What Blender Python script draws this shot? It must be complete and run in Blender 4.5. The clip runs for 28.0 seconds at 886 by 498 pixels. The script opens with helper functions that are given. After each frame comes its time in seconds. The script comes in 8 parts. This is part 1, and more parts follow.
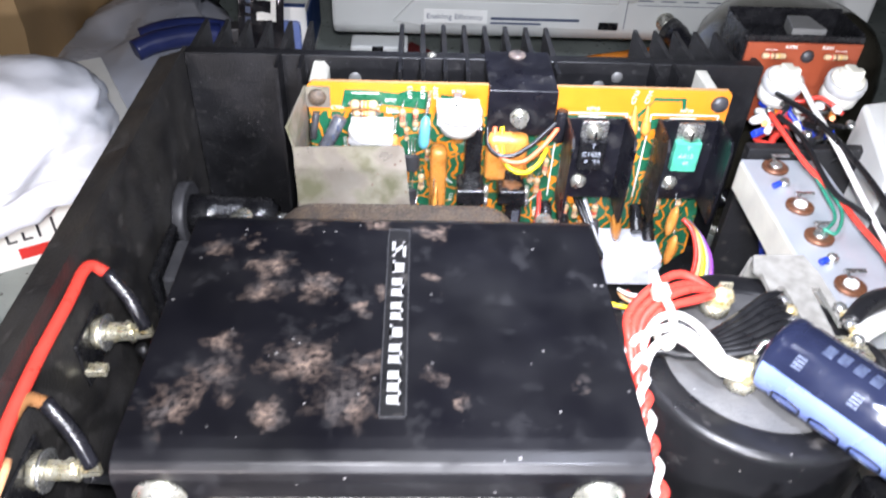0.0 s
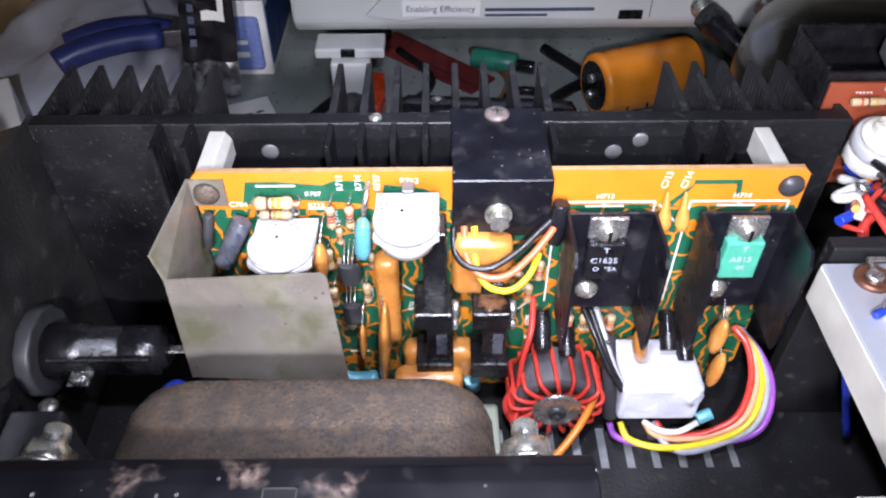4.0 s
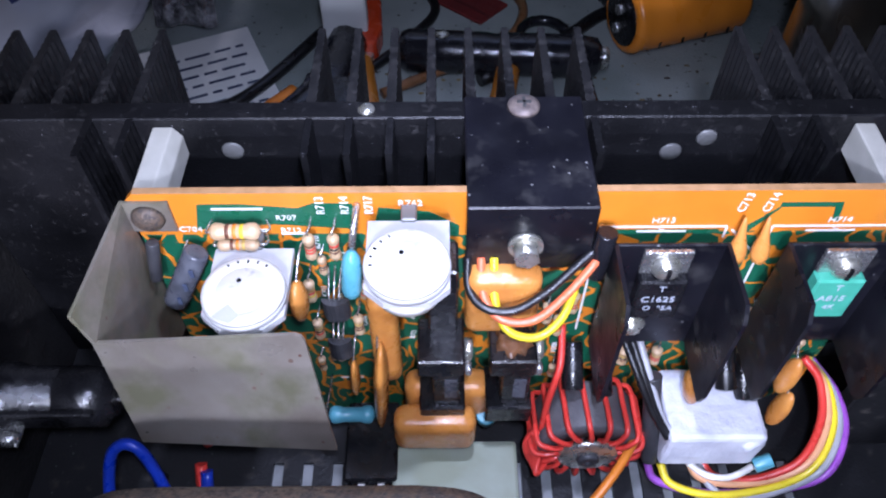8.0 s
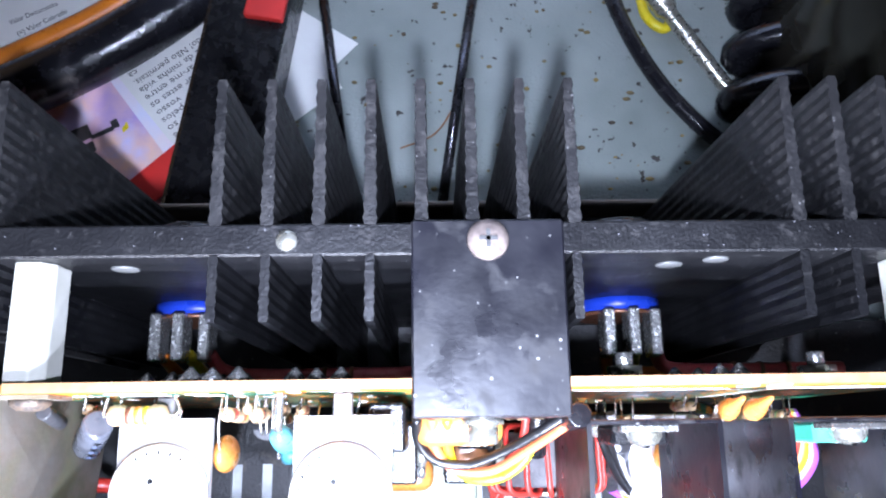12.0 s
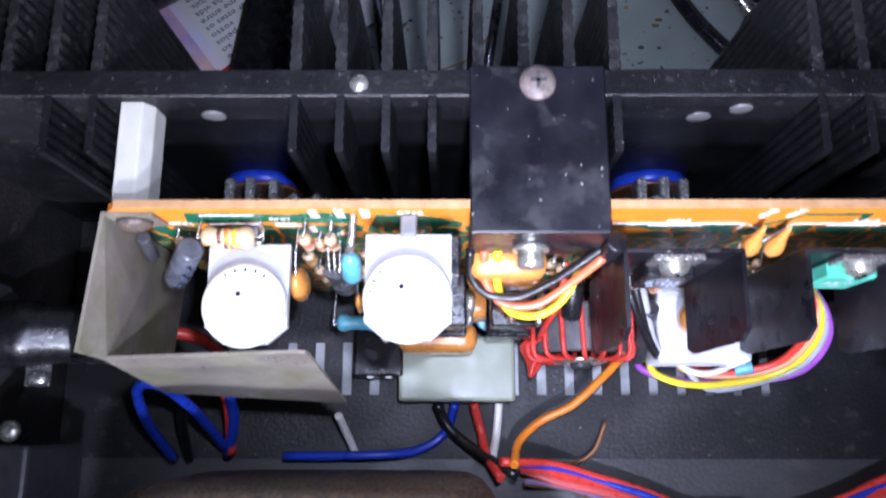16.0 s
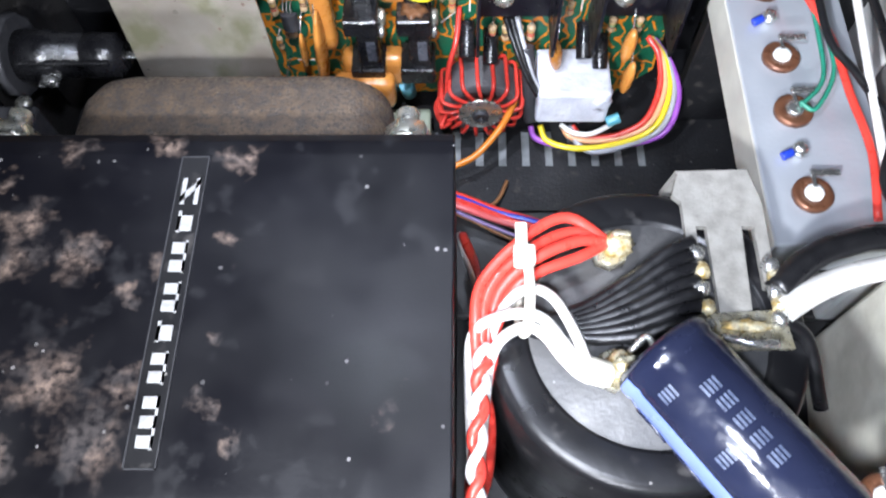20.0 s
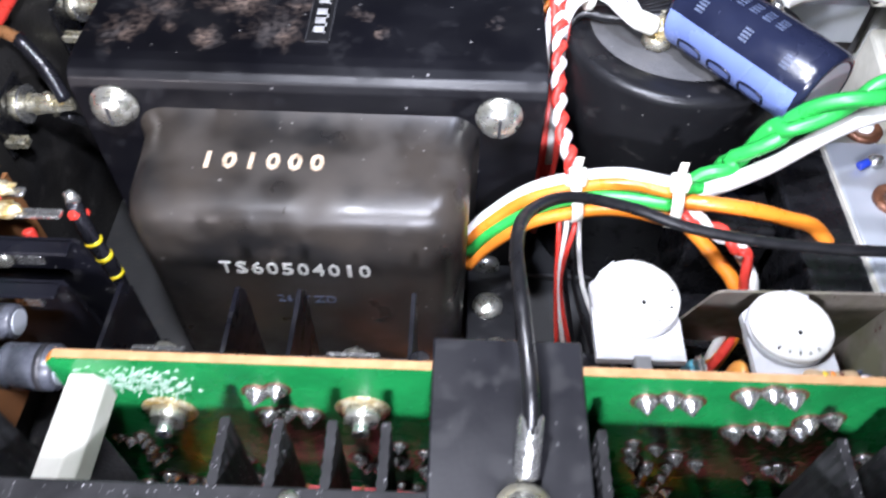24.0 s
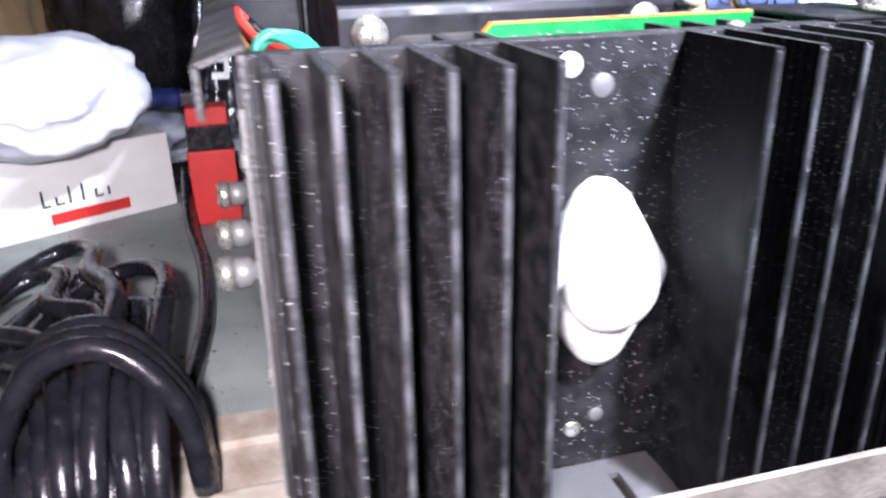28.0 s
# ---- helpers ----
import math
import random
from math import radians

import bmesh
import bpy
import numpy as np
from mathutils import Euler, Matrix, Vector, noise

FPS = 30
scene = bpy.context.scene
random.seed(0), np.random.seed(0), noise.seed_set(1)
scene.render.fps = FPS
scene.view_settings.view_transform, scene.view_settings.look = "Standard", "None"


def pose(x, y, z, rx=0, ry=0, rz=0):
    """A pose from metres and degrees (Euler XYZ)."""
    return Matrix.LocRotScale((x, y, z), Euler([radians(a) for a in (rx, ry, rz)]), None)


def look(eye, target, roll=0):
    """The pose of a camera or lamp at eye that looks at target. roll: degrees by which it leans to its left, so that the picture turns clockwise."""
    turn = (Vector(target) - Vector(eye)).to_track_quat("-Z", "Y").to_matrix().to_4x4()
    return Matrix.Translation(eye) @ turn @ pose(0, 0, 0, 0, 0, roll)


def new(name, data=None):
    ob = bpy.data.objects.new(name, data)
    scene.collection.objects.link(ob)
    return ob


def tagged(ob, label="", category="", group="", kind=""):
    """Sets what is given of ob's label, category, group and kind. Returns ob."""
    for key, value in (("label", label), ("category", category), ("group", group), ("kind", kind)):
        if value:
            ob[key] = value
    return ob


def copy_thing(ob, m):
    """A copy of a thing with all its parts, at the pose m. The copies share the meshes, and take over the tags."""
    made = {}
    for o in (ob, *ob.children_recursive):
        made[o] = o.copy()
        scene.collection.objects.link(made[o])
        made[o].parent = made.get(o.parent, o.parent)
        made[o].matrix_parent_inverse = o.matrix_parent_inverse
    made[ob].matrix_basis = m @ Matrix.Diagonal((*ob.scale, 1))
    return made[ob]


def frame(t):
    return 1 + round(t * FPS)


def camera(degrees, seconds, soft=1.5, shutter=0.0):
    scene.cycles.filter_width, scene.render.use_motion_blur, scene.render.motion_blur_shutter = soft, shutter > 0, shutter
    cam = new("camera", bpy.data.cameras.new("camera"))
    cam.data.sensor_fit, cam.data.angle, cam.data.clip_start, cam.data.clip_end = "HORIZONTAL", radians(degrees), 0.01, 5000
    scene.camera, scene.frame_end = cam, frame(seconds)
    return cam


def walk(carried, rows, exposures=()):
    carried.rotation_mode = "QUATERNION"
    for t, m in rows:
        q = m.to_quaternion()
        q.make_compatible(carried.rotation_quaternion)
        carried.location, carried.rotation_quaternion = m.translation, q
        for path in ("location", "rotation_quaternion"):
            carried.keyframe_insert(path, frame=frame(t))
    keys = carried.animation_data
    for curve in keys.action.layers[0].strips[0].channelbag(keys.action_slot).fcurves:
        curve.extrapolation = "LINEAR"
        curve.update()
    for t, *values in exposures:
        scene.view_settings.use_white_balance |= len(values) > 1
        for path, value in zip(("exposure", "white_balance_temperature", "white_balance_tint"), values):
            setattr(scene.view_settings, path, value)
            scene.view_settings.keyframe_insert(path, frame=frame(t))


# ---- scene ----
# the camera and its way
cam = camera(60.24, 28.0, soft=2.1, shutter=0.5)


def view(x, y, z, yaw, pitch, roll):
    return pose(x, y, z) @ pose(0, 0, 0, 0, 0, yaw) @ pose(0, 0, 0, 90 + pitch, 0, 0) @ pose(0, 0, 0, 0, 0, roll)


PATH = [
    (0, 0.0069, 0.0492, 0.2661, -2.90, -39.75, 2.76),
    (0.5, 0.0180, 0.0600, 0.2775, -1.93, -39.80, 2.05),
    (1, 0.0209, 0.0745, 0.2741, -2.54, -39.81, 2.55),
    (1.5, 0.0302, 0.0957, 0.2741, -1.66, -41.30, 1.50),
    (2, 0.0359, 0.1120, 0.2714, -1.23, -42.04, 0.75),
    (2.5, 0.0392, 0.1298, 0.2664, -1.28, -42.71, 0.93),
    (3, 0.0359, 0.1456, 0.2597, -0.41, -43.28, 0.34),
    (3.5, 0.0357, 0.1582, 0.2544, -0.27, -43.53, -0.22),
    (5.5, 0.0293, 0.1912, 0.2462, -0.84, -45.32, 0.17),
    (6, 0.0299, 0.1998, 0.2470, -0.80, -45.83, 0.18),
    (6.5, 0.0297, 0.2116, 0.2434, -0.98, -47.01, 0.12),
    (7, 0.0300, 0.2208, 0.2403, -0.79, -49.04, 0.18),
    (7.5, 0.0321, 0.2267, 0.2382, -1.30, -50.28, 0.65),
    (8, 0.0325, 0.2296, 0.2374, -0.27, -51.31, -0.16),
    (8.5, 0.0333, 0.2324, 0.2354, -0.50, -52.09, -0.18),
    (9, 0.0340, 0.2349, 0.2352, -1.10, -51.96, 0.21),
    (9.5, 0.0341, 0.2412, 0.2408, 1.72, -55.21, -1.93),
    (10, 0.0334, 0.2546, 0.2478, 1.99, -57.39, -1.86),
    (10.5, 0.0387, 0.2820, 0.2492, -1.79, -63.87, 1.96),
    (11, 0.0427, 0.3086, 0.2538, -0.22, -69.48, 0.10),
    (11.5, 0.0430, 0.3330, 0.2572, -2.15, -76.55, 1.59),
    (12, 0.0424, 0.3408, 0.2552, -3.82, -76.61, 3.13),
    (12.5, 0.0442, 0.3445, 0.2539, -1.63, -76.50, 1.35),
    (14.5, 0.0406, 0.3807, 0.2534, 4.03, -80.90, -3.64),
    (15, 0.0395, 0.3590, 0.2581, 8.26, -79.17, -7.93),
    (15.5, 0.0349, 0.3261, 0.2636, 4.03, -78.26, -3.79),
    (16, 0.0340, 0.3042, 0.2665, 2.07, -77.27, -2.03),
    (16.5, 0.0315, 0.2746, 0.2650, 1.37, -74.11, -1.60),
    (17, 0.0397, 0.2465, 0.2612, 5.40, -71.42, -4.18),
    (17.5, 0.0495, 0.2264, 0.2590, 5.12, -68.36, -4.12),
    (18, 0.0552, 0.2109, 0.2583, 4.48, -67.23, -3.61),
    (18.5, 0.0619, 0.1933, 0.2634, 4.25, -65.92, -3.58),
    (19, 0.0702, 0.1747, 0.2666, 5.81, -64.39, -4.93),
    (19.5, 0.0727, 0.1564, 0.2732, 7.40, -63.80, -6.44),
    (20, 0.0684, 0.1417, 0.2692, 3.29, -63.69, -2.83),
    (20.5, 0.0723, 0.1375, 0.2649, 4.52, -64.35, -4.69),
    (22.5, 0.0516, 0.0750, 0.2645, -1.24, -59.24, 1.28),
    (23, 0.0519, 0.0572, 0.2649, 0.96, -57.27, -0.01),
    (23.5, 0.0452, 0.0219, 0.2502, 0.63, -55.31, 1.41),
    (24, 0.0412, -0.0047, 0.2440, 0.83, -52.33, 1.29),
    (24.5, 0.0230, -0.0331, 0.2246, -1.75, -47.52, 2.96),
    (25, 0.0205, -0.0509, 0.2099, -2.20, -45.35, 3.32),
    (25.5, 0.0181, -0.0701, 0.1917, 0.18, -43.15, 1.05),
    (26, 0.0201, -0.0858, 0.1817, 0.76, -40.67, 0.54),
    (26.5, 0.0138, -0.0995, 0.1676, 0.67, -36.31, 0.08),
    (27, -0.0023, -0.1053, 0.1589, 0.80, -31.71, -1.79),
    (27.5, -0.0435, -0.1180, 0.1411, -6.53, -27.67, -2.84),
    (28, -0.1018, -0.1200, 0.1293, -14.96, -22.07, -1.26),
]
EXPOSURES = [(0.0, 0.35, 6800, 12), (2.0, 0.05, 6800, 14), (3.5, 0.0, 6700, 17), (6.0, -0.05, 6000, 21), (8.0, -0.58, 5750, 22), (10.0, -0.65, 5600, 20), (11.0, 0.4, 5600, 19), (11.5, 1.2, 5900, 14), (12.5, 1.25, 6000, 14), (15.0, 1.5, 7000, 17), (16.0, -0.1, 6000, 21), (17.0, -0.05, 5600, 19),
             (18.0, 0.15, 6200, 13), (19.0, 0.05, 6500, 10), (20.0, -0.1, 6600, 9), (23.0, -0.42, 6700, 13), (24.5, -0.55, 6200, 15), (25.5, -0.4, 6000, 17), (26.0, -0.05, 6000, 18), (26.5, 0.3, 6000, 19), (27.0, 0.55, 5950, 21), (28.0, 0.6, 6200, 18)]
walk(cam, [(t, view(*r)) for t, *r in PATH], EXPOSURES)

# light: fixed stand-ins for the phone's lamp over the open amplifier; dim workshop
world = bpy.data.worlds.new("workshop")
world.use_nodes = True
scene.world = world
bg = world.node_tree.nodes["Background"]
bg.inputs["Color"].default_value = (0.75, 0.85, 1.0, 1)
bg.inputs["Strength"].default_value = 0.008


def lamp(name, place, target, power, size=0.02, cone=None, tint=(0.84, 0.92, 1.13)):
    """A stand-in for the phone's lamp: a small disc of cool light, or a cone of it."""
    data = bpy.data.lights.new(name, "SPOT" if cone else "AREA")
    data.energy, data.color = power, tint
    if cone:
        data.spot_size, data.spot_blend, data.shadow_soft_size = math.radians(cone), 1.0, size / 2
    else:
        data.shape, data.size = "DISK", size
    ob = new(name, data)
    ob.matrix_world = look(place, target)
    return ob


# one lamp that moves with the camera, added as six along its way
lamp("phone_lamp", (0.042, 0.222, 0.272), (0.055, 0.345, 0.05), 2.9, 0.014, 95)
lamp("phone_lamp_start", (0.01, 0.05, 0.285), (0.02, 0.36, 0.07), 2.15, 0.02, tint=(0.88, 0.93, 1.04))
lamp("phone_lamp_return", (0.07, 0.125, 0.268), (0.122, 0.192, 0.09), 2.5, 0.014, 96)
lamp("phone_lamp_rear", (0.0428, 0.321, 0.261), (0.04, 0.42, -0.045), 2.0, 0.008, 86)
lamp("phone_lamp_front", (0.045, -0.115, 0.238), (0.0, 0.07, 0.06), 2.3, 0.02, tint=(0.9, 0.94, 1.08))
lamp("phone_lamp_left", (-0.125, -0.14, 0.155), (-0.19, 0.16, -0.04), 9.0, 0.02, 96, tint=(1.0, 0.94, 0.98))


# materials
def mix_rgb(nt, fac, a, b, blend="MIX"):
    n = nt.nodes.new("ShaderNodeMix")
    n.data_type, n.blend_type = "RGBA", blend
    for socket, v in ((n.inputs[0], fac), (n.inputs[6], a), (n.inputs[7], b)):
        if hasattr(v, "links"):
            nt.links.new(v, socket)
        else:
            socket.default_value = v if isinstance(v, (int, float)) else (*v, 1)
    return n.outputs[2]


def noise_fac(nt, scale, lo, hi, detail=4.0, offset=0.0):
    co = nt.nodes.new("ShaderNodeTexCoord")
    n = nt.nodes.new("ShaderNodeTexNoise")
    n.inputs["Scale"].default_value, n.inputs["Detail"].default_value = scale, detail
    mp = nt.nodes.new("ShaderNodeMapping")
    mp.inputs["Location"].default_value = (offset, offset * 0.7, offset * 1.3)
    nt.links.new(co.outputs["Object"], mp.inputs["Vector"])
    nt.links.new(mp.outputs["Vector"], n.inputs["Vector"])
    r = nt.nodes.new("ShaderNodeMapRange")
    r.inputs["From Min"].default_value, r.inputs["From Max"].default_value = lo, hi
    nt.links.new(n.outputs["Fac"], r.inputs["Value"])
    return r.outputs["Result"]


def surf(name, c1, c2=None, scale=60, rough=0.5, metal=0.0, bump=0.0, bscale=400, dust=None, dust_at=(0.58, 0.72), dscale=90, rvar=0.12, coat=0.0, vary=0.0, specks=None, spec=0.5):
    """A surface: two tones in patches, fine relief, uneven gloss, and dust lying on it."""
    m = bpy.data.materials.new(name)
    m.use_nodes = True
    nt = m.node_tree
    b = nt.nodes["Principled BSDF"]
    c2 = c2 or tuple(v * 0.75 for v in c1)
    col = mix_rgb(nt, noise_fac(nt, scale, 0.35, 0.65), c1, c2)
    if vary:
        info = nt.nodes.new("ShaderNodeObjectInfo")
        hsv = nt.nodes.new("ShaderNodeHueSaturation")
        r = nt.nodes.new("ShaderNodeMapRange")
        r.inputs["To Min"].default_value, r.inputs["To Max"].default_value = 1 - vary, 1 + vary
        nt.links.new(info.outputs["Random"], r.inputs["Value"])
        nt.links.new(r.outputs["Result"], hsv.inputs["Value"])
        nt.links.new(col, hsv.inputs["Color"])
        col = hsv.outputs["Color"]
    rg = nt.nodes.new("ShaderNodeMapRange")
    rg.inputs["To Min"].default_value, rg.inputs["To Max"].default_value = max(rough - rvar, 0.03), min(rough + rvar, 1)
    nt.links.new(noise_fac(nt, scale * 1.7, 0.3, 0.7, offset=3.1), rg.inputs["Value"])
    rough_out = rg.outputs["Result"]
    if dust:
        d = noise_fac(nt, dscale, *dust_at, detail=8.0, offset=7.7)
        col = mix_rgb(nt, d, col, dust)
        rm = nt.nodes.new("ShaderNodeMix")
        nt.links.new(d, rm.inputs[0])
        nt.links.new(rough_out, rm.inputs[2])
        rm.inputs[3].default_value = 0.95
        rough_out = rm.outputs[0]
    if specks:
        tint, size, share = specks
        co = nt.nodes.new("ShaderNodeTexCoord")
        vo = nt.nodes.new("ShaderNodeTexVoronoi")
        vo.inputs["Scale"].default_value = size
        nt.links.new(co.outputs["Object"], vo.inputs["Vector"])
        sep = nt.nodes.new("ShaderNodeSeparateColor")
        nt.links.new(vo.outputs["Color"], sep.inputs[0])
        rad = nt.nodes.new("ShaderNodeMapRange")
        rad.inputs["From Min"].default_value, rad.inputs["From Max"].default_value = 1 - share, 1.0
        rad.inputs["To Min"].default_value, rad.inputs["To Max"].default_value = 0.0, 0.3
        nt.links.new(sep.outputs[0], rad.inputs["Value"])
        tone = nt.nodes.new("ShaderNodeMapRange")
        tone.inputs["To Min"].default_value, tone.inputs["To Max"].default_value = 0.1, 1.0
        nt.links.new(sep.outputs[1], tone.inputs["Value"])
        veil = nt.nodes.new("ShaderNodeMath")
        veil.operation = "MULTIPLY"
        nt.links.new(tone.outputs["Result"], veil.inputs[0])
        less = nt.nodes.new("ShaderNodeMath")
        less.operation = "LESS_THAN"
        nt.links.new(vo.outputs["Distance"], less.inputs[0])
        nt.links.new(rad.outputs["Result"], less.inputs[1])
        nt.links.new(less.outputs[0], veil.inputs[1])
        col = mix_rgb(nt, veil.outputs[0], col, tint)
    b.inputs["Specular IOR Level"].default_value = spec
    nt.links.new(col, b.inputs["Base Color"])
    nt.links.new(rough_out, b.inputs["Roughness"])
    b.inputs["Metallic"].default_value = metal
    b.inputs["Coat Weight"].default_value = coat
    if bump:
        bp = nt.nodes.new("ShaderNodeBump")
        bp.inputs["Strength"].default_value, bp.inputs["Distance"].default_value = bump, 0.001
        nt.links.new(noise_fac(nt, bscale, 0.2, 0.8, detail=5.0, offset=1.3), bp.inputs["Height"])
        nt.links.new(bp.outputs["Normal"], b.inputs["Normal"])
    return m


def plastic(name, c, rough=0.35, vary=0.0):
    return surf(name, c, tuple(v * 0.85 for v in c), 150, rough, 0, 0.05, 900, vary=vary)


# ways to build
class Shape:
    """Corners and faces gathered for one mesh."""

    def __init__(self):
        self.v, self.f, self.sm = [], [], []

    def add(self, verts, faces, smooth=False):
        o = len(self.v)
        self.v += [tuple(p) for p in verts]
        self.f += [tuple(i + o for i in q) for q in faces]
        self.sm += [smooth] * len(faces)
        return self

    def box(self, x0, x1, y0, y1, z0, z1, c=0.0):
        """A block, its edges cut back by c."""
        if c <= 0:
            v = [(x, y, z) for x in (x0, x1) for y in (y0, y1) for z in (z0, z1)]
            return self.add(v, [(0, 1, 3, 2), (4, 6, 7, 5), (0, 4, 5, 1), (2, 3, 7, 6), (0, 2, 6, 4), (1, 5, 7, 3)])
        bm = bmesh.new()
        bmesh.ops.create_cube(bm, size=1)
        for p in bm.verts:
            p.co = ((x0 + x1) / 2 + p.co.x * (x1 - x0), (y0 + y1) / 2 + p.co.y * (y1 - y0), (z0 + z1) / 2 + p.co.z * (z1 - z0))
        bmesh.ops.bevel(bm, geom=list(bm.edges), offset=c, segments=2 if c > 0.0006 else 1, affect="EDGES", profile=0.5)
        return self.bm(bm)

    def bm(self, bm, m=None, smooth=False):
        bm.verts.index_update()
        self.add([m @ p.co if m else p.co for p in bm.verts], [[p.index for p in q.verts] for q in bm.faces], smooth)
        bm.free()
        return self

    def prism(self, outline, a, b, axis="z", c=0.0):
        """A flat outline given thickness from a to b along an axis. The outline's pairs lie in the other two axes, in order."""
        bm = bmesh.new()
        put = {"z": lambda p, h: (p[0], p[1], h), "y": lambda p, h: (p[0], h, p[1]), "x": lambda p, h: (h, p[0], p[1])}[axis]
        low, high = [bm.verts.new(put(p, a)) for p in outline], [bm.verts.new(put(p, b)) for p in outline]
        n = len(outline)
        bm.faces.new(low[::-1]), bm.faces.new(high)
        for i in range(n):
            bm.faces.new((low[i], low[(i + 1) % n], high[(i + 1) % n], high[i]))
        bmesh.ops.recalc_face_normals(bm, faces=bm.faces)
        if c:
            bmesh.ops.bevel(bm, geom=list(bm.edges), offset=c, segments=2, affect="EDGES", profile=0.5)
        return self.bm(bm)

    def turn(self, profile, p0, p1, seg=16, cap=True, smooth=True):
        """A turned body: profile of (way along 0..1 of p0-p1 in metres, radius)."""
        p0, p1 = Vector(p0), Vector(p1)
        z = (p1 - p0).normalized()
        x = z.orthogonal().normalized()
        y = z.cross(x)
        o, n = len(self.v), len(profile)
        for h, r in profile:
            for i in range(seg):
                a = 2 * math.pi * i / seg
                self.v.append(tuple(p0 + z * h + (x * math.cos(a) + y * math.sin(a)) * r))
        for k in range(n - 1):
            for i in range(seg):
                j = (i + 1) % seg
                self.f.append((o + k * seg + i, o + k * seg + j, o + (k + 1) * seg + j, o + (k + 1) * seg + i))
                self.sm.append(smooth)
        if cap:
            self.f += [tuple(o + i for i in range(seg))[::-1], tuple(o + (n - 1) * seg + i for i in range(seg))]
            self.sm += [False, False]
        return self

    def cyl(self, p0, p1, r, seg=16, c=0.0):
        h = (Vector(p1) - Vector(p0)).length
        prof = [(0, r), (h, r)] if not c else [(0, r - c), (c * 0.3, r - c * 0.3), (c, r), (h - c, r), (h - c * 0.3, r - c * 0.3), (h, r - c)]
        return self.turn(prof, p0, p1, seg)

    def tube(self, pts, r, seg=8, smooth_path=True):
        """A wire or cable along a smooth way through points."""
        pts = [Vector(p) for p in pts]
        if smooth_path and len(pts) > 2:
            fine, ends = [], [2 * pts[0] - pts[1]] + pts + [2 * pts[-1] - pts[-2]]
            for k in range(1, len(ends) - 2):
                a, b, c, d = ends[k - 1 : k + 3]
                for s in range(6):
                    t = s / 6
                    fine.append(0.5 * (2 * b + (c - a) * t + (2 * a - 5 * b + 4 * c - d) * t * t + (3 * b - a - 3 * c + d) * t ** 3))
            pts = fine + [pts[-1]]
        o, n = len(self.v), len(pts)
        up = None
        for k, p in enumerate(pts):
            way = (pts[min(k + 1, n - 1)] - pts[max(k - 1, 0)]).normalized()
            up = way.orthogonal().normalized() if up is None else (up - way * up.dot(way)).normalized()
            side = way.cross(up)
            for i in range(seg):
                a = 2 * math.pi * i / seg
                self.v.append(tuple(p + up * math.cos(a) * r + side * math.sin(a) * r))
        for k in range(n - 1):
            for i in range(seg):
                j = (i + 1) % seg
                self.f.append((o + k * seg + i, o + k * seg + j, o + (k + 1) * seg + j, o + (k + 1) * seg + i))
                self.sm.append(True)
        self.f += [tuple(o + i for i in range(seg))[::-1], tuple(o + (n - 1) * seg + i for i in range(seg))]
        self.sm += [False, False]
        return self

    def blob(self, c, r, sub=2, rough=0.0):
        """A rounded lump with half-widths r."""
        bm = bmesh.new()
        bmesh.ops.create_icosphere(bm, subdivisions=sub, radius=1)
        for p in bm.verts:
            k = 1 + rough * noise.noise(p.co * 2.3 + Vector(c) * 900)
            p.co = (c[0] + p.co.x * r[0] * k, c[1] + p.co.y * r[1] * k, c[2] + p.co.z * r[2] * k)
        return self.bm(bm, smooth=True)


def base_of(parent):
    p = Vector((0, 0, 0))
    while parent is not None:
        p += parent.location
        parent = parent.parent
    return p


def part(name, shape, material, parent=None, label="", at=None):
    """Links a shape as one mesh object under a thing or part. at: its own origin."""
    me = bpy.data.meshes.new(name)
    off = base_of(parent)
    own = Vector(at) - off if at is not None else Vector((0, 0, 0))
    me.from_pydata([Vector(p) - off - own for p in shape.v], [], shape.f)
    me.polygons.foreach_set("use_smooth", shape.sm)
    me.materials.append(material)
    me.update()
    ob = new(name, me)
    ob.location = own
    ob.parent = parent
    return tagged(ob, label)


def thing(name, at, label, category, group="", kind=""):
    ob = new(name)
    ob.empty_display_size = 0.01
    ob.location = at
    return tagged(ob, label, category, group, kind)


def single(name, shape, material, label, category, group="", kind=""):
    return tagged(part(name, shape, material), label, category, group, kind)


def words(text, size, m, material, parent, name="print", depth=0.0001, width=None, bold=0.0):
    """Printed characters as a thin mesh, at the pose m (text along x, its face along z)."""
    cu = bpy.data.curves.new("letters", "FONT")
    cu.offset = bold
    cu.body, cu.size, cu.extrude, cu.align_x, cu.align_y, cu.resolution_u = text, size, depth, "CENTER", "CENTER", 2
    tmp = new("letters", cu)
    me = bpy.data.meshes.new_from_object(tmp.evaluated_get(bpy.context.evaluated_depsgraph_get()))
    bpy.data.objects.remove(tmp)
    bpy.data.curves.remove(cu)
    xs = [p.co.x for p in me.vertices]
    k = width / max(max(xs) - min(xs), 1e-6) if width and xs else 1
    s = Shape()
    s.add([m @ Vector((p.co.x * k, p.co.y, p.co.z)) for p in me.vertices], [tuple(q.vertices) for q in me.polygons])
    bpy.data.meshes.remove(me)
    return part(name, s, material, parent)


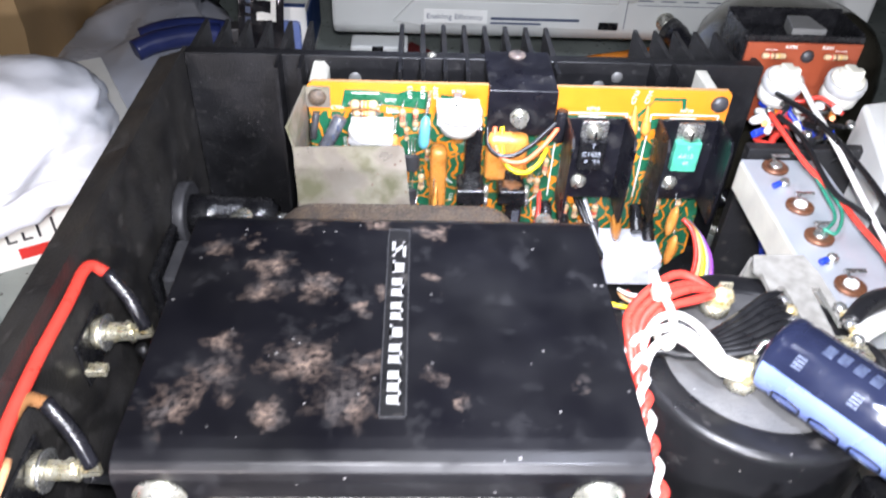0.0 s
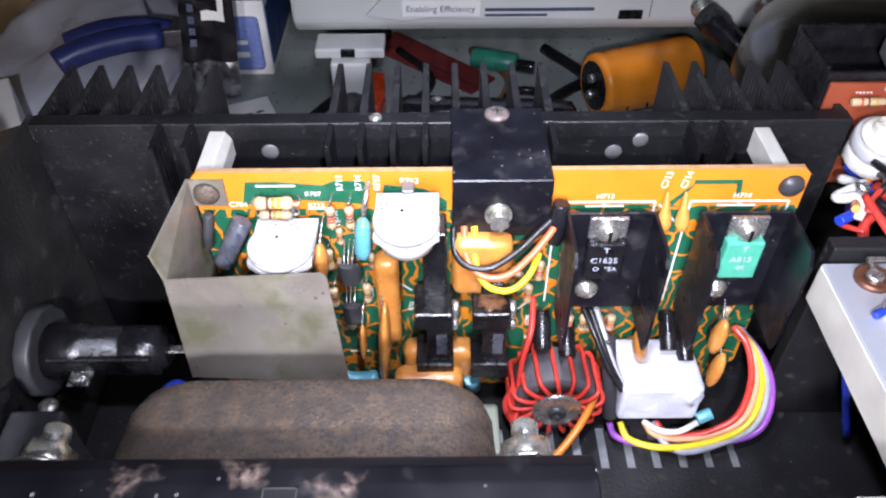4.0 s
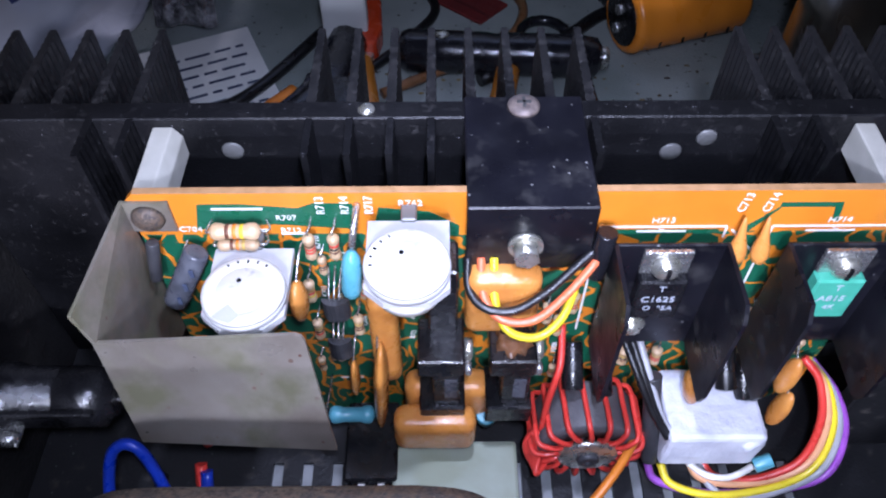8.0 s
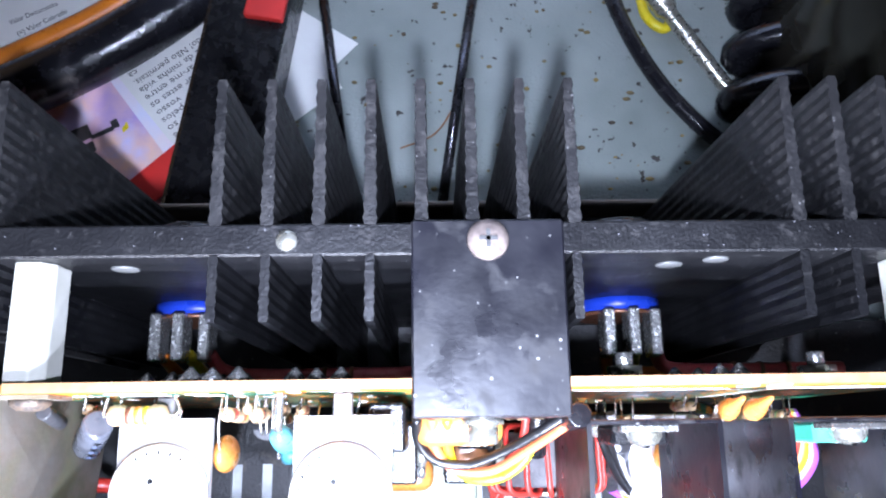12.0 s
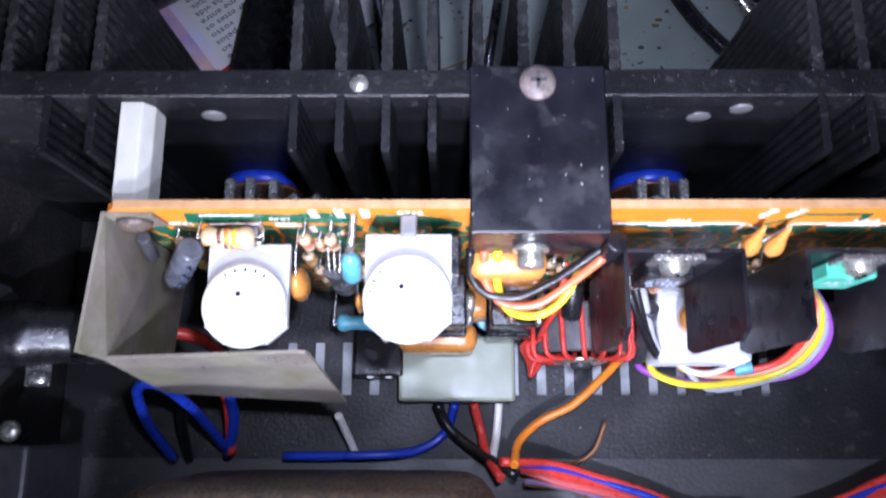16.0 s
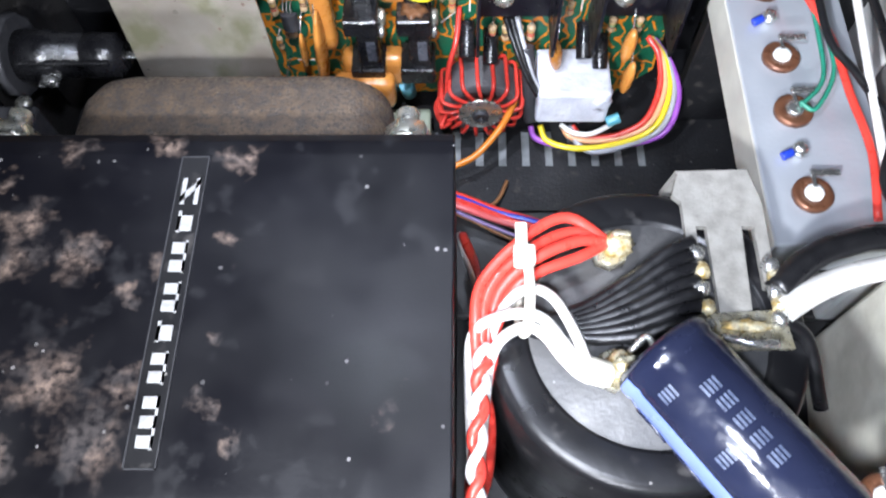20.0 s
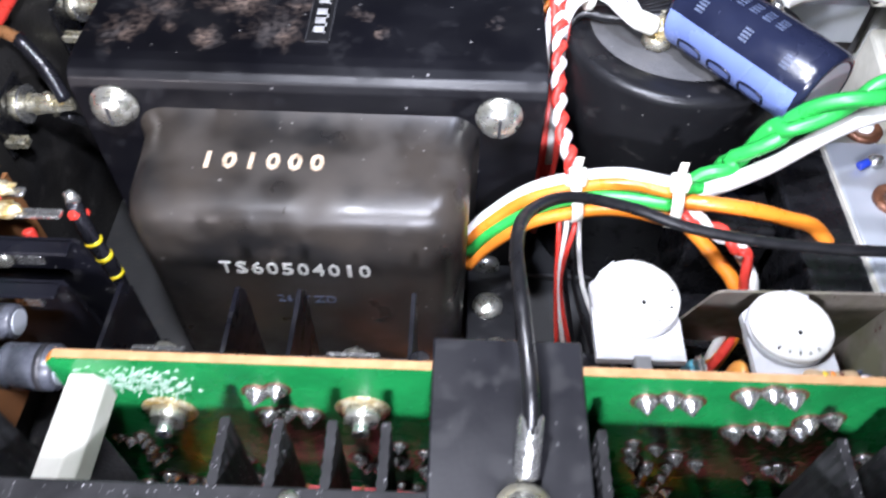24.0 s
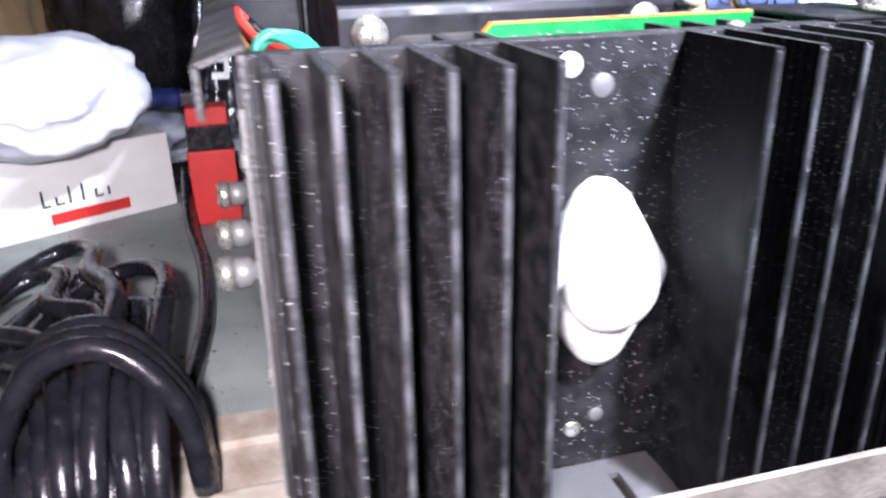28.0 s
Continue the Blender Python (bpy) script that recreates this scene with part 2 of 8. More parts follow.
# surfaces
BLACK = surf("black_anodised", (0.0038, 0.0038, 0.0044), (0.0088, 0.0088, 0.01), 40, 0.42, 0.0, 0.2, 1500, dust=(0.03, 0.028, 0.028), dust_at=(0.6, 0.88), dscale=500, specks=((0.12, 0.12, 0.13), 1300, 0.16), spec=0.32)
# BLACK made paler: missing lamp light on the far outer fins put into the colour
OUTERFIN = surf("lightened_black_anodised", (0.0065, 0.0065, 0.0072), (0.0145, 0.0142, 0.015), 40, 0.45, 0.0, 0.2, 1500, dust=(0.035, 0.033, 0.032), dust_at=(0.5, 0.85), dscale=500, specks=((0.14, 0.14, 0.14), 1300, 0.16), spec=0.32)
DUSTY = surf("dusty_black_anodised", (0.0045, 0.0045, 0.005), (0.009, 0.009, 0.0098), 40, 0.55, 0.0, 0.2, 1500, dust=(0.028, 0.028, 0.029), dust_at=(0.4, 0.8), dscale=160, specks=((0.5, 0.5, 0.51), 1450, 0.42), spec=0.22)
BENT = surf("black_satin_bracket", (0.004, 0.004, 0.006), (0.0075, 0.0075, 0.011), 50, 0.34, 0.0, 0.03, 700, dust=(0.022, 0.021, 0.021), dust_at=(0.56, 0.85), dscale=140, specks=((0.18, 0.18, 0.18), 900, 0.06), spec=0.4)
PALEEDGE = surf("pale_fin_edge", (0.012, 0.012, 0.014), (0.022, 0.022, 0.024), 40, 0.5, 0.1, 0.2, 900, dust=(0.075, 0.075, 0.078), dust_at=(0.42, 0.75), dscale=120)
DULLBENT = surf("black_bracket_paint", (0.006, 0.006, 0.008), (0.011, 0.011, 0.013), 40, 0.42, 0.0, 0.04, 900, dust=(0.02, 0.02, 0.021), dust_at=(0.55, 0.85), dscale=160, specks=((0.1, 0.1, 0.1), 900, 0.05), spec=0.35)
STEEL = surf("black_chassis_paint", (0.01, 0.01, 0.011), (0.018, 0.018, 0.019), 25, 0.5, 0.0, 0.2, 900, dust=(0.08, 0.07, 0.06), dust_at=(0.6, 0.85), dscale=220, specks=((0.13, 0.13, 0.13), 700, 0.07), spec=0.35)
PANEL = surf("rear_panel_paint", (0.009, 0.0085, 0.009), (0.02, 0.0185, 0.017), 45, 0.55, 0.0, 0.25, 700, dust=(0.04, 0.035, 0.032), dust_at=(0.6, 0.85), dscale=130)
GREY = surf("grey_steel", (0.17, 0.17, 0.165), (0.12, 0.12, 0.118), 25, 0.42, 0.35, 0.1, 900, dust=(0.06, 0.055, 0.05), dust_at=(0.62, 0.8), dscale=200)
SHIELD = surf("tarnished_tin_shield", (0.3, 0.27, 0.23), (0.15, 0.12, 0.092), 38, 0.36, 0.5, 0.06, 500, dust=(0.13, 0.125, 0.075), dust_at=(0.46, 0.66), dscale=62, specks=((0.12, 0.05, 0.03), 420, 0.12))
NEARBELL = surf("scuffed_black_steel", (0.034, 0.028, 0.023), (0.011, 0.0105, 0.0105), 45, 0.36, 0.0, 0.03, 900, dust=(0.04, 0.033, 0.027), dust_at=(0.45, 0.8), dscale=60, specks=((0.16, 0.15, 0.14), 620, 0.08))
BELL = surf("brown_dusty_steel", (0.07, 0.056, 0.046), (0.13, 0.092, 0.062), 230, 0.42, 0.3, 0.25, 1100, dust=(0.04, 0.036, 0.035), dust_at=(0.44, 0.7), dscale=900, specks=((0.22, 0.17, 0.12), 1300, 0.45))
ALU = surf("brushed_aluminium", (0.53, 0.56, 0.6), (0.44, 0.47, 0.51), 35, 0.42, 0.5, 0.05, 700)
CREAM = surf("cream_painted_edge", (0.6, 0.58, 0.5), (0.5, 0.48, 0.42), 60, 0.5, 0, 0.05, 600)
ZINC = surf("zinc_plated_steel", (0.62, 0.62, 0.57), (0.45, 0.44, 0.36), 300, 0.3, 0.85, 0.1, 900)
BRASS = surf("tinned_brass", (0.5, 0.45, 0.3), (0.62, 0.6, 0.5), 400, 0.3, 0.8, 0.1, 900)
FLUXPALE = surf("pale_flux", (0.42, 0.52, 0.44), (0.2, 0.34, 0.24), 600, 0.6)
SOLDER = surf("solder", (0.7, 0.7, 0.68), (0.5, 0.5, 0.48), 600, 0.22, 0.9, 0.2, 1200)
FLUX = surf("flux_stained_solder", (0.62, 0.58, 0.42), (0.4, 0.27, 0.08), 500, 0.25, 0.5, 0.2, 1200)
DIAL = surf("off_white_dial", (0.58, 0.57, 0.52), (0.5, 0.49, 0.45), 160, 0.45, 0, 0.1, 700, dust=(0.3, 0.3, 0.29), dust_at=(0.6, 0.8), dscale=400)
WHITE = surf("white_plastic", (0.75, 0.75, 0.72), (0.68, 0.68, 0.65), 40, 0.5)
SPACER = surf("greyed_nylon", (0.46, 0.45, 0.4), (0.38, 0.37, 0.32), 120, 0.5, 0, 0.05, 900)
IVORY = surf("ivory_plastic", (0.72, 0.7, 0.6), (0.62, 0.6, 0.5), 150, 0.42, 0, 0.05, 900)
PASTE = surf("white_ceramic_paste", (0.6, 0.61, 0.66), (0.48, 0.49, 0.55), 120, 0.6, 0, 0.5, 260)
SCOPE = surf("grey_white_case", (0.56, 0.57, 0.55), (0.5, 0.51, 0.49), 14, 0.45, 0, 0.08, 1500)
RUBBER = surf("black_rubber", (0.007, 0.007, 0.009), (0.012, 0.012, 0.015), 120, 0.22, 0, 0.08, 900)
BAKELITE = surf("black_plastic", (0.005, 0.005, 0.006), (0.01, 0.01, 0.011), 160, 0.26, 0, 0.1, 1200)
PHENOLIC = surf("grey_phenolic", (0.06, 0.06, 0.062), (0.085, 0.083, 0.082), 90, 0.5, 0, 0.15, 900, specks=((0.2, 0.2, 0.2), 800, 0.05))
DARKGREY = surf("dark_grey_plastic", (0.026, 0.026, 0.029), (0.038, 0.038, 0.041), 200, 0.45, 0, 0.1, 1200)
FERRITE = surf("dark_core", (0.07, 0.066, 0.07), (0.1, 0.095, 0.095), 150, 0.6, 0, 0.3, 800)
FIBRE = surf("grey_fibre_board", (0.2, 0.19, 0.172), (0.29, 0.28, 0.255), 220, 0.6, 0.2, 0.15, 1400)
COPPERISH = surf("copper_washer", (0.13, 0.055, 0.032), (0.2, 0.085, 0.045), 250, 0.35, 0.5, 0.05, 900)
FILM = surf("orange_dipped_film", (0.58, 0.24, 0.05), (0.5, 0.19, 0.04), 160, 0.3, 0, 0.12, 500, coat=0.3, vary=0.12)
TAN = surf("tan_resistor_body", (0.4, 0.27, 0.15), (0.46, 0.33, 0.2), 500, 0.4, vary=0.15)
TEAL = surf("teal_epoxy", (0.075, 0.27, 0.33), (0.1, 0.33, 0.4), 200, 0.35)
GREENPK = surf("green_transistor", (0.05, 0.3, 0.2), (0.06, 0.35, 0.24), 200, 0.4)
RELAY = surf("pale_green_plastic", (0.34, 0.38, 0.3), (0.26, 0.29, 0.2), 60, 0.45)
LILAC = surf("grey_sleeve", (0.085, 0.09, 0.105), (0.05, 0.053, 0.065), 250, 0.3)
BLUESLEEVE = surf("black_blue_sleeve", (0.008, 0.01, 0.024), (0.013, 0.016, 0.034), 60, 0.2, 0, 0.08, 300)
BLUEBAND = surf("blue_band", (0.13, 0.18, 0.4), (0.16, 0.22, 0.46), 60, 0.28)
DARKSTEEL = surf("dusty_dark_steel", (0.06, 0.06, 0.061), (0.042, 0.042, 0.042), 30, 0.5, 0.2, 0.15, 700, dust=(0.1, 0.09, 0.08), dust_at=(0.6, 0.85), dscale=180)
PLATEINK = surf("plate_letters", (0.34, 0.34, 0.34), (0.22, 0.22, 0.22), 500, 0.5)
INK = surf("white_print", (0.72, 0.72, 0.68), (0.6, 0.6, 0.56), 900, 0.6)
CASEINK = surf("grey_case_print", (0.42, 0.45, 0.5), (0.3, 0.33, 0.38), 900, 0.5)
PALEINK = surf("faded_print", (0.085, 0.105, 0.16), (0.03, 0.04, 0.075), 700, 0.5)
TOPINK = surf("brown_white_print", (0.66, 0.52, 0.38), (0.3, 0.22, 0.15), 300, 0.7)
WIRE = {k: plastic(f"{k}_wire", c, 0.35) for k, c in dict(
    red=(0.68, 0.05, 0.035), coral=(0.7, 0.15, 0.06), white=(0.72, 0.7, 0.66), black=(0.008, 0.008, 0.009), orange=(0.75, 0.22, 0.02), green=(0.02, 0.36, 0.06), yellow=(0.75, 0.6, 0.02),
    purple=(0.3, 0.08, 0.42), grey=(0.34, 0.34, 0.36), blue=(0.015, 0.045, 0.42), brown=(0.22, 0.1, 0.04), pink=(0.66, 0.12, 0.12), dkgreen=(0.02, 0.2, 0.13), peach=(0.72, 0.36, 0.18), lilac=(0.3, 0.22, 0.4)).items()}
BAND = {k: plastic(f"{k}_band", c, 0.5) for k, c in dict(red=(0.55, 0.03, 0.02), brown=(0.12, 0.04, 0.02), black=(0.01, 0.01, 0.01), yellow=(0.7, 0.5, 0.02), gold=(0.5, 0.33, 0.08), orange=(0.7, 0.2, 0.02), green=(0.02, 0.3, 0.1)).items()}
RED = surf("red_card", (0.62, 0.03, 0.025), (0.52, 0.025, 0.02), 60, 0.5)
TABLE = surf("worn_grey_green_mat", (0.19, 0.22, 0.205), (0.3, 0.33, 0.31), 16, 0.7, 0, 0.35, 600, dust=(0.05, 0.045, 0.04), dust_at=(0.66, 0.7), dscale=240)
WOOD = surf("bench_edge_wood", (0.5, 0.46, 0.4), (0.24, 0.19, 0.14), 40, 0.7, 0, 0.4, 300)
KRAFT = surf("brown_kraft_paper", (0.36, 0.24, 0.12), (0.3, 0.19, 0.09), 12, 0.7, 0, 0.3, 90)
BAGWHITE = surf("white_film_bag", (0.6, 0.61, 0.65), (0.48, 0.5, 0.55), 12, 0.35, 0, 0.35, 60)
BAGGREY = surf("translucent_grey_film", (0.5, 0.52, 0.58), (0.4, 0.42, 0.48), 10, 0.3, 0, 0.4, 50)
TUBEORANGE = surf("orange_capacitor_sleeve", (0.8, 0.26, 0.02), (0.72, 0.22, 0.015), 20, 0.3)


# corroded spots on the transformer cover: place in mm, half-width in mm
SPOTS = [(-36, 227, 5), (-36, 217, 6), (-21, 219, 6), (-9, 209, 3), (-23, 189, 8), (-44, 184, 7), (-54, 173, 6), (-10, 175, 8), (-29, 169, 4), (-45, 195, 4), (-1, 216, 3), (-28, 247, 4), (12, 245, 4),
         (14, 222, 3), (15, 198, 2), (14, 184, 3), (19, 176, 3), (-54, 235, 4), (-5, 188, 4), (-6, 249, 4), (53, 183, 3), (-44, 239, 3)]


def stained(name):
    """Black satin paint with pinkish-brown corrosion in clusters."""
    m = surf(name, (0.0018, 0.0018, 0.0028), (0.0032, 0.0032, 0.0048), 30, 0.43, 0.0, 0.02, 900, dust=(0.0075, 0.0075, 0.0095), dust_at=(0.58, 0.85), dscale=120, specks=((0.16, 0.155, 0.155), 520, 0.04), spec=0.34)
    nt = m.node_tree
    b = nt.nodes["Principled BSDF"]
    old_c, old_r = b.inputs["Base Color"].links[0].from_socket, b.inputs["Roughness"].links[0].from_socket
    co = nt.nodes.new("ShaderNodeTexCoord")
    nz = nt.nodes.new("ShaderNodeTexNoise")
    nz.inputs["Scale"].default_value, nz.inputs["Detail"].default_value = 170, 8
    nt.links.new(co.outputs["Object"], nz.inputs["Vector"])
    bend = nt.nodes.new("ShaderNodeVectorMath")
    bend.operation = "MULTIPLY_ADD"
    nt.links.new(nz.outputs["Color"], bend.inputs[0])
    bend.inputs[1].default_value = (0.02, 0.02, 0)
    nt.links.new(co.outputs["Object"], bend.inputs[2])
    top = None
    for x, y, r in SPOTS:
        away = nt.nodes.new("ShaderNodeVectorMath")
        away.operation = "DISTANCE"
        nt.links.new(bend.outputs[0], away.inputs[0])
        away.inputs[1].default_value = (x / 1000 - 0.001 + 0.01, y / 1000 - 0.205 + 0.01, 0.1102)
        near = nt.nodes.new("ShaderNodeMapRange")
        near.inputs["From Min"].default_value, near.inputs["From Max"].default_value = r / 760, r / 6000
        nt.links.new(away.outputs["Value"], near.inputs["Value"])
        if top is None:
            top = near.outputs["Result"]
        else:
            mx = nt.nodes.new("ShaderNodeMath")
            mx.operation = "MAXIMUM"
            nt.links.new(top, mx.inputs[0])
            nt.links.new(near.outputs["Result"], mx.inputs[1])
            top = mx.outputs[0]
    mul = nt.nodes.new("ShaderNodeMath")
    mul.operation = "MULTIPLY"
    nt.links.new(top, mul.inputs[0])
    nt.links.new(noise_fac(nt, 620, 0.3, 0.68, detail=6.0, offset=2.9), mul.inputs[1])
    tone = mix_rgb(nt, noise_fac(nt, 140, 0.4, 0.6, offset=5.0), (0.16, 0.115, 0.092), (0.05, 0.042, 0.04))
    nt.links.new(mix_rgb(nt, mul.outputs[0], old_c, tone), b.inputs["Base Color"])
    mx = nt.nodes.new("ShaderNodeMix")
    nt.links.new(mul.outputs[0], mx.inputs[0])
    nt.links.new(old_r, mx.inputs[2])
    mx.inputs[3].default_value = 0.9
    nt.links.new(mx.outputs[0], b.inputs["Roughness"])
    return m


PAINT = stained("stained_black_paint")
PLAINPAINT = surf("black_gloss_paint", (0.006, 0.006, 0.007), (0.01, 0.01, 0.011), 30, 0.36, 0.0, 0.04, 900, dust=(0.05, 0.045, 0.042), dust_at=(0.6, 0.85), dscale=180, specks=((0.2, 0.19, 0.18), 600, 0.05), spec=0.4)


def board_front():
    """Orange laminate with a winding green mask over its lower part."""
    m = bpy.data.materials.new("orange_green_laminate")
    m.use_nodes = True
    nt = m.node_tree
    b = nt.nodes["Principled BSDF"]
    co = nt.nodes.new("ShaderNodeTexCoord")
    sep = nt.nodes.new("ShaderNodeSeparateXYZ")
    nt.links.new(co.outputs["Object"], sep.inputs[0])
    wave = nt.nodes.new("ShaderNodeTexWave")
    wave.inputs["Scale"].default_value, wave.inputs["Distortion"].default_value, wave.inputs["Detail Scale"].default_value = 82, 11.0, 1.4
    wave.inputs["Detail"].default_value = 1.5
    nt.links.new(co.outputs["Object"], wave.inputs["Vector"])
    cut = nt.nodes.new("ShaderNodeMapRange")
    cut.inputs["From Min"].default_value, cut.inputs["From Max"].default_value = 0.2, 0.23
    nt.links.new(wave.outputs["Fac"], cut.inputs["Value"])
    low = nt.nodes.new("ShaderNodeMapRange")
    low.inputs["From Min"].default_value, low.inputs["From Max"].default_value = 0.0955, 0.095
    nt.links.new(sep.outputs["Z"], low.inputs["Value"])
    nz = nt.nodes.new("ShaderNodeTexNoise")
    nz.inputs["Scale"].default_value, nz.inputs["Detail"].default_value = 160, 1
    nt.links.new(co.outputs["Object"], nz.inputs["Vector"])
    bend = nt.nodes.new("ShaderNodeVectorMath")
    bend.operation = "MULTIPLY_ADD"
    nt.links.new(nz.outputs["Color"], bend.inputs[0])
    bend.inputs[1].default_value = (0.006, 0.006, 0.006)
    nt.links.new(co.outputs["Object"], bend.inputs[2])
    vo = nt.nodes.new("ShaderNodeTexVoronoi")
    vo.feature = "DISTANCE_TO_EDGE"
    vo.inputs["Scale"].default_value = 105
    nt.links.new(bend.outputs[0], vo.inputs["Vector"])
    pool = nt.nodes.new("ShaderNodeMapRange")
    pool.inputs["From Min"].default_value, pool.inputs["From Max"].default_value = 0.047, 0.06
    nt.links.new(vo.outputs["Distance"], pool.inputs["Value"])
    pick = nt.nodes.new("ShaderNodeMix")
    nt.links.new(noise_fac(nt, 48, 0.5, 0.52, detail=0.0, offset=4.2), pick.inputs[0])
    nt.links.new(pool.outputs["Result"], pick.inputs[2])
    nt.links.new(cut.outputs["Result"], pick.inputs[3])
    mul = nt.nodes.new("ShaderNodeMath")
    mul.operation = "MULTIPLY"
    nt.links.new(pick.outputs[0], mul.inputs[0])
    nt.links.new(low.outputs["Result"], mul.inputs[1])
    orange = mix_rgb(nt, noise_fac(nt, 60, 0.35, 0.65), (0.62, 0.205, 0.016), (0.55, 0.17, 0.012))
    nt.links.new(mix_rgb(nt, mul.outputs[0], orange, (0.008, 0.09, 0.045)), b.inputs["Base Color"])
    b.inputs["Roughness"].default_value = 0.35
    bp = nt.nodes.new("ShaderNodeBump")
    bp.inputs["Strength"].default_value, bp.inputs["Distance"].default_value = 0.3, 0.0002
    nt.links.new(mul.outputs[0], bp.inputs["Height"])
    nt.links.new(bp.outputs["Normal"], b.inputs["Normal"])
    return m


LAMINATE = board_front()
MASK = surf("dark_green_mask", (0.008, 0.085, 0.042), (0.01, 0.1, 0.05), 90, 0.3)
MASKBACK = surf("bright_green_mask", (0.008, 0.2, 0.05), (0.006, 0.14, 0.035), 70, 0.25, 0, 0.15, 500)
RAWEDGE = surf("raw_laminate_edge", (0.4, 0.22, 0.1), (0.3, 0.16, 0.065), 300, 0.7)

TOP, YC, PITCH, TABLE_Z = 0.109, 0.2095, 0.0102, -0.045


# bench
s = Shape().box(-1.6, 2.4, 0.152, 2.6, TABLE_Z - 0.03, TABLE_Z)
single("ground", s, TABLE, "worn grey-green bench top with dirt specks", "ground", kind="structure")
s = Shape().box(-1.6, 2.4, 0.132, 0.1515, TABLE_Z - 0.03, TABLE_Z + 0.001, 0.001).box(-1.6, 2.4, 0.104, 0.1325, TABLE_Z - 0.03, TABLE_Z - 0.002).box(-1.6, 2.4, 0.092, 0.105, TABLE_Z - 0.012, TABLE_Z + 0.001, 0.0015).box(-1.6, 2.4, 0.088, 0.105, TABLE_Z - 0.034, TABLE_Z - 0.014, 0.002)
single("bench_edge", s, WOOD, "pale worn wooden edge of the bench", "trim", kind="structure")
single("floor", Shape().box(-3, 3, -2.5, 3, -0.85, -0.8), surf("dark_floor", (0.06, 0.055, 0.05), (0.09, 0.08, 0.07), 3, 0.8), "dark workshop floor below the bench", "floor", kind="structure")
WALLM = surf("dim_wall", (0.16, 0.16, 0.17), (0.12, 0.12, 0.13), 2, 0.9)
single("wall_north", Shape().box(-3, 3, 2.6, 2.7, -0.85, 2.0), WALLM, "dim plain workshop wall behind the bench", "wall", kind="structure")
# unseen ceiling, added to close the room and keep world light out
single("ceiling", Shape().box(-3, 3, -2.5, 2.6, 2.0, 2.1), WALLM, "dim plain ceiling added out of view", "ceiling", kind="structure")
single("wall_south", Shape().box(-3, 3, -2.6, -2.5, -0.85, 2.0), WALLM, "dim plain workshop wall", "wall", kind="structure")
single("wall_west", Shape().box(-3.1, -3, -2.5, 2.6, -0.85, 2.0), WALLM, "dim plain workshop wall", "wall", kind="structure")
single("wall_east", Shape().box(3, 3.1, -2.5, 2.6, -0.85, 2.0), WALLM, "dim plain workshop wall", "wall", kind="structure")


def heat_sink(sgn):
    y = lambda d: YC + sgn * d
    coat_ = BLACK if sgn > 0 else DUSTY
    t = thing("heat_sink", (0.035, y(0.168), -0.006), "long black finned aluminium heat sink speckled with dust", "heat sink", "heat sinks of the amplifier")
    a, b = sorted((y(0.165), y(0.1715)))
    part("base_plate", Shape().box(-0.0986, 0.1695, a, b, -0.006, TOP, 0.0004), coat_, t)
    xs = [-0.0450 - PITCH * k for k in range(6)] + [-0.0003 + PITCH * k for k in range(8)] + [0.1163 + PITCH * k for k in range(6)]
    steps = 22
    for i, x in enumerate(xs):
        ridge = []
        for k in range(steps + 1):
            d = 0.1712 + (0.2025 - 0.1712) * k / steps
            rib = 1.0 if sgn > 0 else 0.35
            w = 0.00125 - 0.0003 * k / steps + (0.00018 if k % 2 else -0.00012) * rib
            ridge.append((w, d))
        pts = [(x - w, y(d)) for w, d in ridge] + [(x + w, y(d)) for w, d in reversed(ridge)]
        s = Shape().prism(pts, -0.006, TOP)
        fin = part("fin", s, OUTERFIN if sgn > 0 else DUSTY, t)
        if sgn < 0:
            part("worn_edge", Shape().box(x - 0.0006, x + 0.0006, y(0.2029), y(0.2022), -0.005, TOP - 0.0008, 0.0002), PALEEDGE, fin, "pale fin edge strip")
        if i in (0, 1, 14, 15) or 6 <= i < 14:
            r2 = [(0.0009 + (0.00014 if k % 2 else -0.0001), 0.1652 - 0.0132 * k / 10) for k in range(11)]
            part("inner_fin", Shape().prism([(x - w, y(d)) for w, d in r2] + [(x + w, y(d)) for w, d in reversed(r2)], -0.006, TOP), coat_, t)
    # rivet, blind holes and threaded holes in the base
    part("rivet", Shape().turn([(0, 0.0022), (0.0006, 0.0021), (0.0012, 0.0012), (0.0014, 0.0002)], (0.014, y(0.168), TOP), (0.014, y(0.168), TOP + 0.01), 14), ZINC, t)
    for x, z, r, m in ((-0.0296, 0.103, 0.003, WHITE), (-0.0215, 0.098, 0.003, GREY), (-0.0245, 0.006, 0.0025, ZINC), (-0.018, 0.0095, 0.0022, GREY), (0.0930, 0.0968, 0.003, GREY), (0.1012, 0.1017, 0.0028, GREY), (0.104, 0.006, 0.0025, GREY)):
        for d0, d1 in ((0.1715, 0.1719), (0.165, 0.1646)):
            if d0 < 0.17 and m is WHITE:
                continue
            part("screw_end", Shape().turn([(0, r), (0.0003, r * 0.85), (0.0004, 0.0003)], (x, y(d0), z), (x, y(d1), z), 16), m, t)
    return t


heat_sink(1)
heat_sink(-1)


